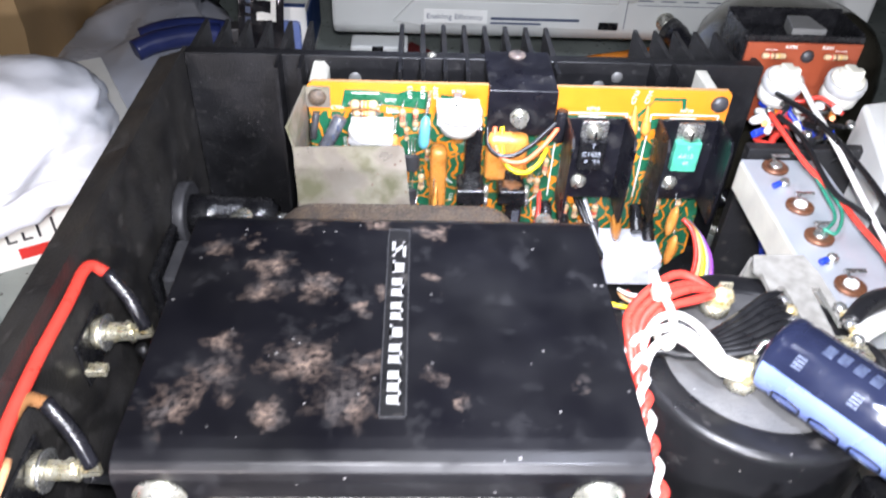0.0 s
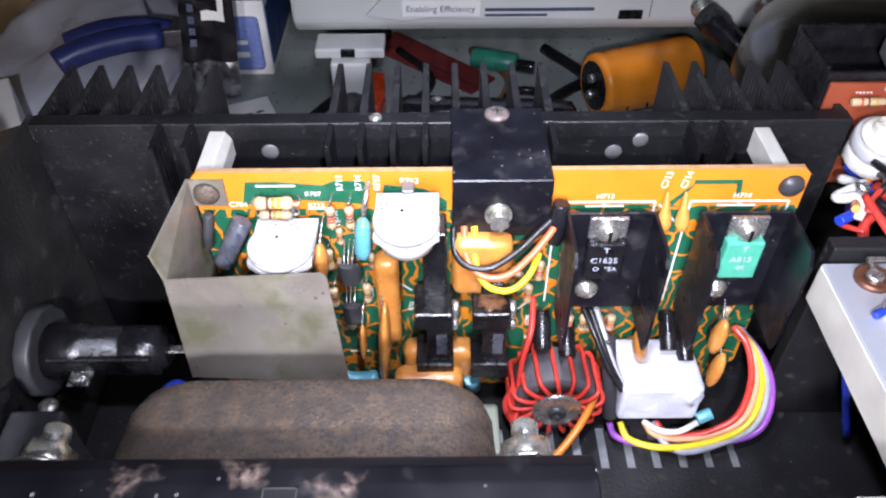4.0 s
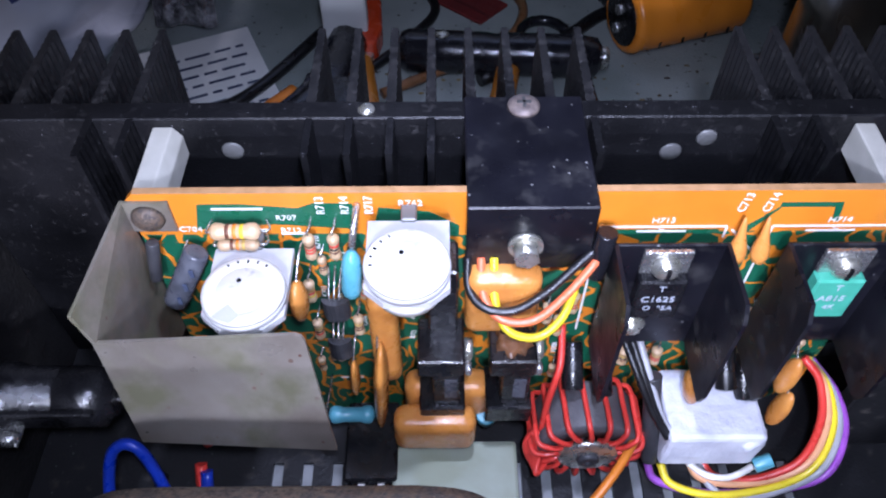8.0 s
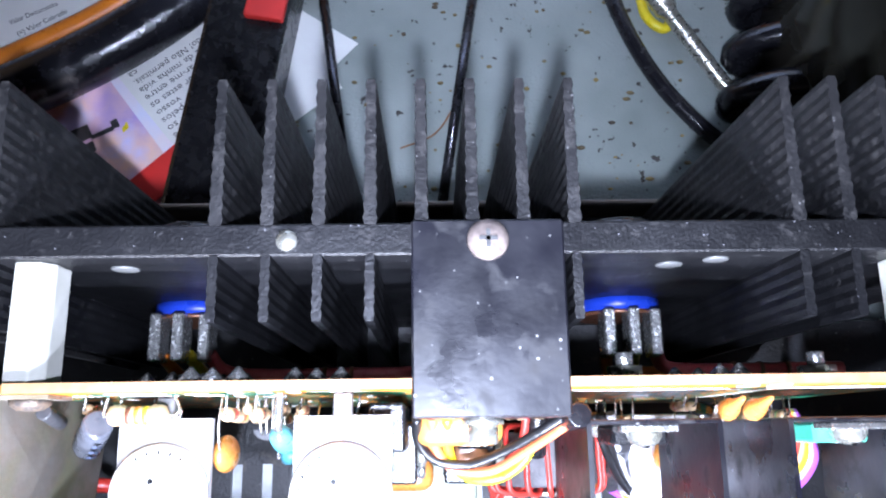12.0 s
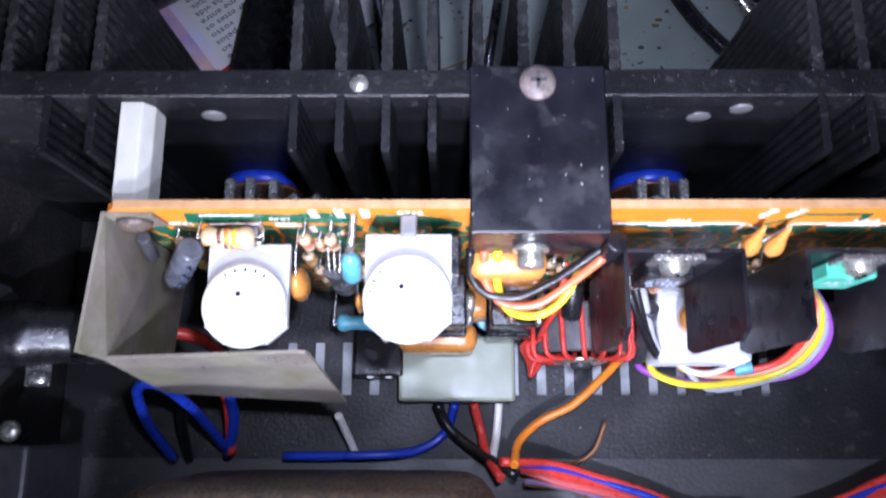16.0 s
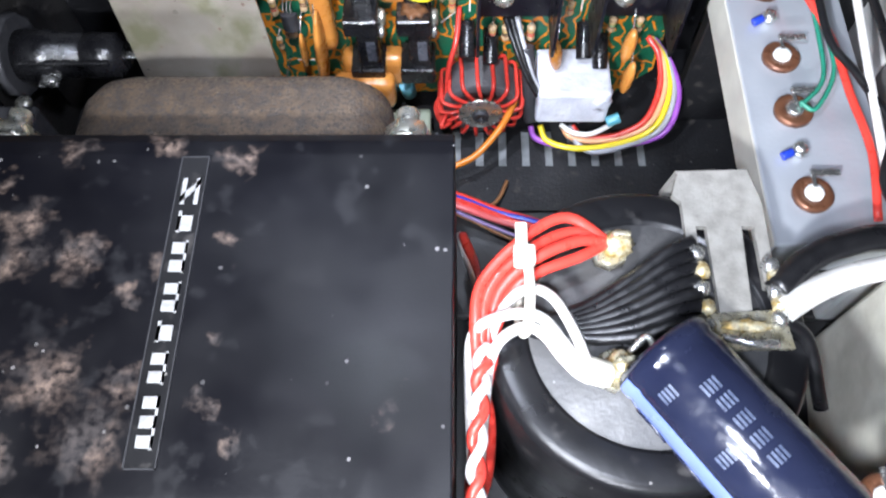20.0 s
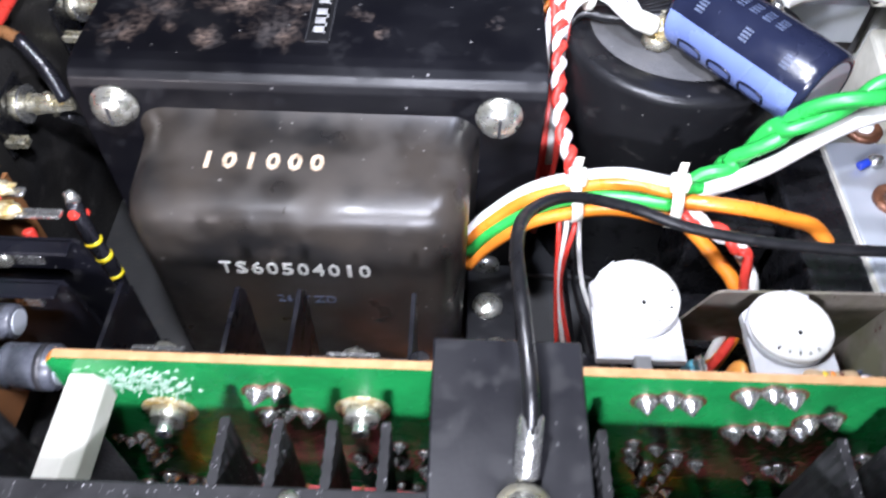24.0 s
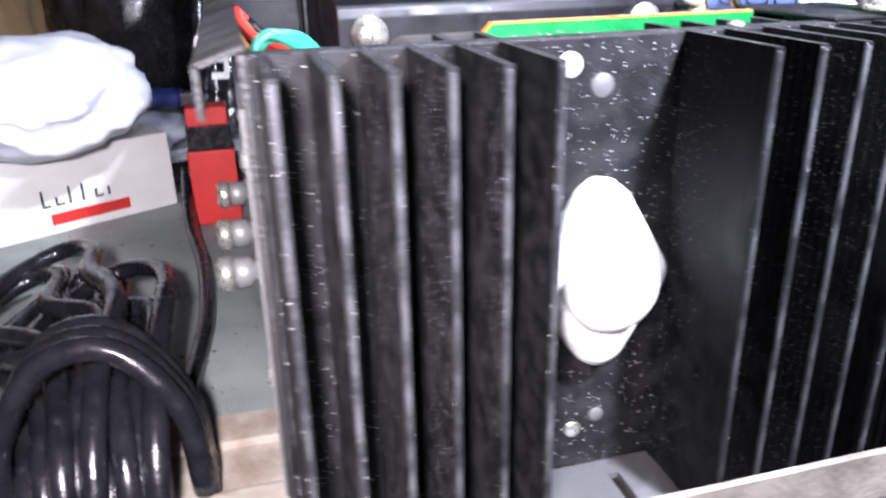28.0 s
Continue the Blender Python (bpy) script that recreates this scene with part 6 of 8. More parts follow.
part("strand", Shape().tube([(0.1015, 0.1345, 0.088), (0.113, 0.1395, 0.0885), (0.1265, 0.142, 0.0955), (0.145, 0.1465, 0.108), (0.165, 0.1485, 0.113), (0.2, 0.15, 0.106)], 0.0024, 8), WIRE["white"], t)
part("strand", Shape().tube([(0.1015, 0.1345, 0.0885), (0.111, 0.132, 0.0905), (0.1213, 0.1302, 0.0907), (0.131, 0.1295, 0.0885), (0.1402, 0.1285, 0.0855), (0.147, 0.124, 0.075), (0.148, 0.119, 0.055)], 0.0022, 8), WIRE["orange"], t)
part("strand", Shape().tube([(0.1015, 0.1335, 0.086), (0.108, 0.129, 0.082), (0.1138, 0.1247, 0.0775), (0.1195, 0.117, 0.0735), (0.121, 0.109, 0.064), (0.112, 0.1, 0.045)], 0.0021, 8), WIRE["orange"], t)
twist([(0.1015, 0.1335, 0.0865), (0.1085, 0.129, 0.0865), (0.115, 0.1245, 0.0855), (0.1198, 0.1206, 0.0825), (0.1215, 0.112, 0.072), (0.114, 0.102, 0.05)], 0.00135, 0.0013, 3, (WIRE["red"], WIRE["white"]), "strand", t)
t = thing("earth_lead", (0.0555, 0.0415, TOP + 0.0012), "black earth wire with a crimped ring terminal on the bracket", "wire")
part("wire", Shape().tube([(0.0567, 0.0525, 0.1175), (0.0562, 0.06, 0.123), (0.0548, 0.075, 0.1265), (0.0548, 0.092, 0.122), (0.059, 0.108, 0.113), (0.07, 0.1195, 0.1055), (0.086, 0.121, 0.1005), (0.105, 0.1165, 0.0975), (0.14, 0.1135, 0.096), (0.21, 0.116, 0.094)], 0.0015, 10), WIRE["black"], t)
part("crimp", Shape().cyl((0.0561, 0.0465, TOP + 0.003), (0.0568, 0.0555, 0.1185), 0.0024, 14, 0.0004), SOLDER, t, "bright crimped barrel")
part("ring", Shape().turn([(0, 0.0052), (0.0009, 0.0052), (0.0009, 0.0024), (0, 0.0024)], (0.0555, 0.0405, TOP + 0.0022), (0.0555, 0.0405, 1), 24, cap=False), BRASS, t)
part("nut", Shape().turn([(0, 0.0036), (0.0012, 0.0036), (0.0026, 0.0026), (0.0028, 0.0003)], (0.0555, 0.0405, TOP + 0.0024), (0.0555, 0.0405, 1), 18), ZINC, t)

# parts on the rear panel
t = thing("fuse_holder", (-0.0985, 0.328, 0.052), "black panel fuse holder with a soldered red wire", "fuse holder")
part("nut", Shape().cyl((-0.0988, 0.328, 0.052), (-0.0935, 0.328, 0.052), 0.0155, 12, 0.001), DARKGREY, t)
part("body", Shape().turn([(0, 0.0095), (0.0115, 0.0095), (0.012, 0.009), (0.0128, 0.009), (0.0132, 0.0084), (0.024, 0.0083), (0.0244, 0.0078), (0.025, 0.0083), (0.036, 0.0082), (0.037, 0.006), (0.039, 0.005)], (-0.0935, 0.328, 0.052), (0, 0.328, 0.052), 24), BAKELITE, t)
part("barrel_ridge", Shape().box(-0.0915, -0.058, 0.3195, 0.3215, 0.0555, 0.0575, 0.0004), BAKELITE, t)
part("end_tag", Shape().box(-0.055, -0.048, 0.3265, 0.3295, 0.0515, 0.0525, 0.0002), SOLDER, t)
part("side_tag", Shape().box(-0.084, -0.077, 0.3135, 0.3195, 0.0515, 0.0525, 0.0002), SOLDER, t)
part("tag_solder", Shape().blob((-0.08, 0.3155, 0.053), (0.0035, 0.0025, 0.002), 2, 0.3), SOLDER, t)
part("wire", Shape().tube([(-0.049, 0.328, 0.052), (-0.044, 0.3285, 0.0515), (-0.037, 0.327, 0.047), (-0.033, 0.322, 0.035)], 0.0018, 8), WIRE["red"], t)
t = thing("selector_block", (-0.082, 0.292, 0.03), "dark grey terminal block with a screw at the rear panel", "terminal block")
part("body", Shape().box(-0.0915, -0.0755, 0.273, 0.298, 0.03, 0.062, 0.0012), DARKGREY, t)
part("strap", Shape().box(-0.0955, -0.092, 0.27, 0.304, 0.03, 0.066, 0.0015), BAKELITE, t)
part("screw", Shape().turn([(0, 0.003), (0.0012, 0.0028), (0.002, 0.001)], (-0.083, 0.3015, 0.058), (-0.083, 0.3015, 1), 14), ZINC, t)
for yy, zz in ((0.228, 0.079), (0.175, 0.079)):
    t = thing("speaker_terminal", (-0.0985, yy, zz), "nickel-plated terminal post with sleeved wire on the rear panel", "terminal", "terminals of the rear panel")
    part("plate", Shape().box(-0.0988, -0.0975, yy - 0.0135, yy + 0.0075, zz - 0.012, zz + 0.007, 0.0005), BAKELITE, t)
    part("nut", Shape().cyl((-0.0975, yy, zz), (-0.0945, yy, zz), 0.0056, 6), BRASS, t)
    part("washer", Shape().cyl((-0.0945, yy, zz), (-0.0935, yy, zz), 0.0062, 20), SOLDER, t)
    part("post", Shape().cyl((-0.0935, yy, zz), (-0.0845, yy, zz), 0.0028, 14, 0.0004), BRASS, t)
    part("cross_pin", Shape().cyl((-0.0862, yy, zz - 0.0042), (-0.0862, yy, zz + 0.0046), 0.0012, 8), BRASS, t)
    part("solder_lump", Shape().blob((-0.0825, yy + 0.001, zz + 0.0015), (0.003, 0.0022, 0.0024), 2, 0.35), FLUX, t)
    part("tag", Shape().prism([(-0.0925, zz - 0.004), (-0.079, zz - 0.0012), (-0.079, zz + 0.003), (-0.0925, zz + 0.004)], yy - 0.0008, yy + 0.0008, "y"), BRASS, t)
    part("earth_tag", Shape().box(-0.0985, -0.0915, yy - 0.0135, yy - 0.0095, zz - 0.007, zz - 0.004, 0.0004), BRASS, t)
    part("sleeve", Shape().tube([(-0.081, yy, zz + 0.002), (-0.0855, yy + 0.0045, zz + 0.011), (-0.0925, yy + 0.009, zz + 0.019)], 0.0023, 10), RUBBER, t)
cable("terminal_lead", "red and brown wires from the terminals along the rear panel", [
    ("red", [(-0.0925, 0.237, 0.0975), (-0.0965, 0.234, 0.1025), (-0.0965, 0.217, 0.103), (-0.0968, 0.192, 0.103), (-0.0958, 0.166, 0.102), (-0.0915, 0.144, 0.0995), (-0.082, 0.127, 0.0975), (-0.0735, 0.1185, 0.0945)], 0.002),
    ("brown", [(-0.0925, 0.184, 0.0975), (-0.096, 0.18, 0.102), (-0.0965, 0.162, 0.1), (-0.0945, 0.144, 0.096), (-0.088, 0.128, 0.094), (-0.081, 0.121, 0.0935)], 0.002),
    ("black", [(-0.0835, 0.226, 0.075), (-0.078, 0.222, 0.06), (-0.0765, 0.204, 0.05), (-0.079, 0.186, 0.06), (-0.085, 0.177, 0.073)], 0.0019),
    ("peach", [(-0.0945, 0.165, 0.098), (-0.0925, 0.145, 0.0965), (-0.0855, 0.127, 0.095), (-0.078, 0.1205, 0.0935)], 0.0014)])
cable("green_leads", "dark green wires looping over to the soldered tags", [("dkgreen", [(-0.0975, 0.119 - 0.004 * k, 0.07), (-0.0968, 0.113 - 0.004 * k, 0.094 + 0.002 * (k % 2)), (-0.0915, 0.1095 - 0.0025 * k, 0.104 + 0.0016 * (k % 2)), (-0.082, 0.111 - 0.001 * k, 0.1045 - 0.0012 * k), (-0.0735, 0.1175, 0.0965)], 0.0012) for k in range(4)])


def input_board():
    t = thing("input_board", (-0.084, 0.095, 0.04), "small brown board with electrolytic capacitors and black heat-sink plates", "circuit board")
    part("laminate", Shape().box(-0.0875, -0.086, 0.05, 0.142, 0.03, 0.083, 0.0002), surf("brown_laminate", (0.3, 0.13, 0.05), (0.24, 0.1, 0.04), 60, 0.45), t)
    part("solder_edge", Shape().tube([(-0.0853, 0.055 + 0.012 * k, 0.0815 + 0.0006 * (k % 2)) for k in range(8)], 0.0008, 6), FLUX, t)
    for y0, x0, x1, z0, r in ((0.091, -0.0785, -0.0625, 0.0855, 0.0044), (0.0785, -0.0605, -0.0475, 0.0865, 0.0055)):
        can_ = part("electrolytic", Shape().turn([(0, r * 0.82), (0.0006, r), (0.0022, r), (0.0028, r * 0.93), (0.0036, r), (x1 - x0 - 0.0008, r), (x1 - x0, r * 0.86)], (x0, y0, z0), (x1, y0, z0), 24), LILAC, t, "grey sleeved electrolytic capacitor")
        part("end_disc", Shape().cyl((x1 - 0.0002, y0, z0), (x1 + 0.0003, y0, z0), r * 0.72, 20), ALU, can_)
        part("pale_band", Shape().turn([(0, r * 1.012), (0.0016, r * 1.012)], (x1 - 0.004, y0, z0), (x1 + 1, y0, z0), 24), DARKGREY, can_)
        for k in (-1, 1):
            part("lead", Shape().tube([(x0, y0 + 0.002 * k, z0), (x0 - 0.003, y0 + 0.002 * k, z0), (-0.0862, y0 + 0.002 * k, z0 - 0.006)], 0.0004, 5), SOLDER, can_)
    for yy, x1, zt in ((0.108, -0.05, 0.0958), (0.1, -0.053, 0.089)):
        pl = part("heat_plate", Shape().prism([(-0.0855, zt - 0.004), (-0.072, zt), (x1 - 0.001, zt), (x1, zt - 0.0012), (x1 + 0.003, zt - 0.022), (x1 + 0.002, zt - 0.045), (-0.0855, zt - 0.045)], yy, yy + 0.0011, "y"), BENT, t, "folded black heat-sink plate")
        part("turned_edge", Shape().box(-0.071, x1 - 0.0015, yy - 0.004, yy + 0.0006, zt - 0.0012, zt, 0.0003), BENT, pl)
        part("screw", Shape().turn([(0, 0.003), (0.0008, 0.003), (0.0018, 0.002), (0.0022, 0.0003)], (-0.0715, yy, zt - 0.0075), (-0.0715, yy - 0.01, zt - 0.0075), 16), ZINC, pl)
        part("metal_tab", Shape().box(-0.0675, -0.0605, yy - 0.0016, yy, zt - 0.0082, zt - 0.0045, 0.0003), SOLDER, pl)
    for k in range(2):
        part("solder_tag", Shape().box(-0.083, -0.058 - 0.012 * k, 0.1165 + 0.007 * k, 0.1195 + 0.007 * k, 0.0935, 0.0947, 0.0003), SOLDER, t)
        part("tag_solder", Shape().blob((-0.073 - 0.004 * k, 0.118 + 0.007 * k, 0.0955), (0.005, 0.0026, 0.0018), 3, 0.4), FLUX, t)
    part("tag_strip", Shape().box(-0.0855, -0.0835, 0.112, 0.136, 0.083, 0.097, 0.0004), FIBRE, t)
    part("red_sleeve", Shape().cyl((-0.0565, 0.119, 0.0925), (-0.0545, 0.1225, 0.0895), 0.0014, 12, 0.0004), WIRE["red"], t)
    part("red_sleeve", Shape().cyl((-0.0665, 0.1145, 0.0915), (-0.0655, 0.113, 0.086), 0.0016, 12, 0.0004), WIRE["red"], t)
    # black sleeved lead with yellow rings going down beside the transformer
    way = [(-0.0565, 0.1225, 0.094), (-0.0545, 0.119, 0.086), (-0.051, 0.116, 0.074), (-0.0485, 0.112, 0.06), (-0.047, 0.108, 0.04)]
    ld = part("ringed_lead", Shape().tube(way, 0.0021, 10), RUBBER, t, "black sleeved lead with yellow rings")
    for (x, y, z), (x2, y2, z2) in (((-0.0537, 0.1183, 0.0835), (-0.0534, 0.1181, 0.0825)), ((-0.0523, 0.1172, 0.0785), (-0.0519, 0.117, 0.0772)), ((-0.0506, 0.1156, 0.0725), (-0.0503, 0.1153, 0.0714))):
        part("yellow_ring", Shape().cyl((x, y, z), (x2, y2, z2), 0.00235, 12), WIRE["yellow"], ld)
    part("lug", Shape().blob((-0.056, 0.1222, 0.0958), (0.0022, 0.0016, 0.0026), 2, 0.3), SOLDER, ld)
    for k, c in enumerate((WIRE["brown"], WIRE["black"], WIRE["brown"])):
        part("wire", Shape().tube([(-0.09 + 0.002 * k, 0.14, 0.088), (-0.0892 + 0.0014 * k, 0.118, 0.087 - 0.001 * k), (-0.0895, 0.095, 0.083), (-0.0905, 0.07, 0.074)], 0.0011, 6), c, t)


input_board()
# near tray clutter
t = thing("near_relay", (0.1, 0.112, 0.02), "black relay case on the chassis tray", "relay")
part("case", Shape().box(0.092, 0.128, 0.109, 0.128, 0.03, 0.055, 0.001), BAKELITE, t)
part("cover", Shape().box(0.108, 0.131, 0.13, 0.15, 0.05, 0.0825, 0.001), BAKELITE, t)
for x, y, z in ((0.0545, 0.137, 0.03), (0.0575, 0.1195, 0.03), (0.066, 0.1, 0.004)):
    single("flange_screw", Shape().turn([(0, 0.0052), (0.001, 0.005), (0.0022, 0.0036), (0.0028, 0.0005)], (x, y, z), (x, y, 1), 18), ZINC, "zinc screw with washer at the transformer foot", "screw", "foot screws")
single("foot_flange", Shape().box(0.0475, 0.064, 0.1125, 0.1545, 0.026, 0.03, 0.0005), PLAINPAINT, "black mounting flange of the transformer foot", "flange")
single("tray_bar", Shape().box(-0.07, 0.062, 0.1155, 0.1235, 0.0005, 0.003, 0.0004), GREY, "grey steel bar across the tray by the transformer", "bar")
cable("near_floor_wires", "thin orange, white and blue wires on the tray", [
    ("orange", [(0.008, 0.097, 0.012), (0.003, 0.103, 0.02), (0.009, 0.11, 0.022), (0.02, 0.1145, 0.022), (0.034, 0.1185, 0.021), (0.046, 0.119, 0.02), (0.06, 0.112, 0.014)], 0.0013),
    ("coral", [(0.012, 0.096, 0.01), (0.01, 0.104, 0.018), (0.018, 0.1105, 0.02), (0.03, 0.1145, 0.02), (0.044, 0.1165, 0.019)], 0.0009),
    ("white", [(0.016, 0.099, 0.012), (0.022, 0.108, 0.018), (0.033, 0.1125, 0.019), (0.045, 0.1145, 0.018)], 0.0009),
    ("blue", [(0.044, 0.1165, 0.0195), (0.05, 0.1165, 0.0195), (0.0545, 0.1145, 0.018)], 0.0026)])


# tone board and covers beyond the channel
t = thing("tone_board", (0.195, 0.383, 0.06), "rust-brown control board with two white adjusters and black tray", "circuit board")
part("laminate", Shape().box(0.163, 0.2185, 0.384, 0.3856, 0.075, 0.1165, 0.0003), surf("rust_laminate", (0.28, 0.06, 0.025), (0.22, 0.045, 0.02), 60, 0.4), t)
part("screw", Shape().turn([(0, 0.0032), (0.001, 0.003), (0.0018, 0.001)], (0.193, 0.384, 0.1103), (0.193, 0.37, 0.1103), 16), DARKGREY, t)
hb = part("black_tray", Shape().box(0.162, 0.2195, 0.3862, 0.3878, 0.08, 0.1195, 0.0003), BAKELITE, t, "open black plastic tray")
part("tray_floor", Shape().box(0.1622, 0.2193, 0.388, 0.414, 0.08, 0.086), BAKELITE, hb)
part("back_wall", Shape().box(0.162, 0.2195, 0.414, 0.4157, 0.08, 0.1215, 0.0003), BAKELITE, hb)
for x in (0.162, 0.2181):
    part("end_wall", Shape().box(x, x + 0.0014, 0.388, 0.4138, 0.086, 0.1205, 0.0003), BAKELITE, hb)
part("bracket", Shape().prism([(0.1838, 0.388), (0.2005, 0.388), (0.1975, 0.404), (0.1868, 0.404)], 0.1163, 0.1222, "z", 0.0004), GREY, t, "grey sheet-metal bracket")
GREYTRIM = bpy.data.materials["grey_trimmer"]
for k, (x, label) in enumerate(((0.177, "RX06"), (0.2068, "RX01"))):
    up, low = Vector((x, 0.3655, 0.1125)), Vector((x, 0.3705, 0.0955))
    ax = (up - low).normalized()
    p = part("adjuster", Shape().turn([(0, 0.0078), (0.0012, 0.0086), (0.0065, 0.0086), (0.007, 0.0078)], low, up, 28), DIAL, t, "white round adjuster with a grey plate")
    part("plate", Shape().turn([(0, 0.0089), (0.0006, 0.0093), (0.0042, 0.0093), (0.005, 0.0088)], low + ax * 0.0072, up, 30), GREYTRIM, p)
    part("dial", Shape().turn([(0, 0.0078), (0.0012, 0.0076), (0.0018, 0.0066), (0.0018, 0.0002)], low + ax * 0.0122, up, 30), IVORY, p)
    part("cross_knob", Shape().box(x - 0.0026, x + 0.0026, 0.3612, 0.3702, 0.1085, 0.1136, 0.0007).box(x - 0.0052, x + 0.0052, 0.364, 0.368, 0.1087, 0.113, 0.0007), IVORY, p)
    for dx, dz, ln in ((-0.007, 0.1115, 0.011), (-0.003, 0.0905, 0.009)):
        body = part("resistor", Shape().cyl((x + dx, 0.381, dz), (x + dx + ln, 0.381, dz), 0.0014, 10, 0.0005), TAN, t)
        for q, col in enumerate(("red", "brown", "gold")):
            part("band", Shape().cyl((x + dx + ln * (0.25 + 0.2 * q), 0.381, dz), (x + dx + ln * (0.32 + 0.2 * q), 0.381, dz), 0.00146, 10), BAND[col], body)
    words(label, 0.0026, pose(x + 0.007 - 0.012 * k, 0.3838, 0.1148, 90, 0, 0), INK, t, "lettering", 0.00008)
    for q in range(5):
        part("tick", Shape().box(x - 0.005 + 0.0012 * q + 0.004 * k, x - 0.0044 + 0.0012 * q + 0.004 * k, 0.3837, 0.3839, 0.113, 0.1136), INK, t)
t = thing("wire_nest", (0.18, 0.36, 0.08), "tangle of red, black and white leads with soldered ends", "wire")
rnd = random.Random(3)
for k in range(16):
    c = ("red", "black", "white", "black", "red", "orange", "blue", "black")[k % 8]
    p0 = Vector((0.168 + rnd.random() * 0.04, 0.362 + rnd.random() * 0.012, 0.085 + rnd.random() * 0.012))
    pts = [p0]
    for j in range(4):
        pts.append(pts[-1] + Vector((rnd.uniform(-0.008, 0.008), -0.006 + rnd.uniform(-0.004, 0.003), rnd.uniform(-0.006, 0.006))))
    part("strand", Shape().tube(pts, rnd.choice((0.001, 0.0014, 0.0018)), 7), WIRE[c], t)
for k in range(10):
    part("solder_end", Shape().blob((0.168 + rnd.random() * 0.04, 0.345 + rnd.random() * 0.025, 0.088 + rnd.random() * 0.012), (0.0022, 0.003, 0.0018), 2, 0.3), SOLDER if k % 2 else WHITE, t)
single("inner_sheet", Shape().box(0.156, 0.215, 0.336, 0.342, 0.0, 0.088, 0.0005), STEEL, "black inner sheet behind the channel", "sheet metal")
t = thing("white_case", (0.26, 0.28, 0), "white plastic case halves beside the amplifier", "case")
part("upper_shell", Shape().prism([(0.1975, 0.3), (0.215, 0.362), (0.3, 0.385), (0.42, 0.36), (0.42, 0.296), (0.2, 0.2955)], 0.02, 0.098, "z", 0.002), WHITE, t)
part("lower_shell", Shape().box(0.1985, 0.42, 0.245, 0.2945, 0.0, 0.094, 0.002), WHITE, t)
part("rim", Shape().box(0.1945, 0.1975, 0.245, 0.2945, 0.02, 0.096, 0.001), GREY, t)
part("front_shell", Shape().prism([(0.185, 0.175), (0.192, 0.235), (0.42, 0.235), (0.42, 0.175)], 0.0, 0.075, "z", 0.002), IVORY, t)
part("near_shell", Shape().box(0.205, 0.42, 0.04, 0.165, 0.0, 0.08, 0.002), IVORY, t)
cable("far_leads", "red and black leads at the front cover", [("red", [(0.181, 0.2, 0.09), (0.187, 0.185, 0.082), (0.186, 0.17, 0.08), (0.2, 0.16, 0.085)], 0.0018), ("black", [(0.184, 0.203, 0.09), (0.19, 0.188, 0.082), (0.19, 0.172, 0.08), (0.205, 0.163, 0.085)], 0.0018), ("red", [(0.1645, 0.166, 0.11), (0.18, 0.165, 0.105), (0.2, 0.172, 0.1)], 0.002), ("blue", [(0.182, 0.182, 0.06), (0.19, 0.176, 0.066), (0.2, 0.178, 0.07)], 0.004)])
t = thing("slide_plate", (0.14, 0.1, 0.05), "black plastic slide plate beside the near channel", "plate")
part("plate", Shape().box(0.135, 0.151, 0.108, 0.172, 0.03, 0.0835, 0.001), BAKELITE, t)


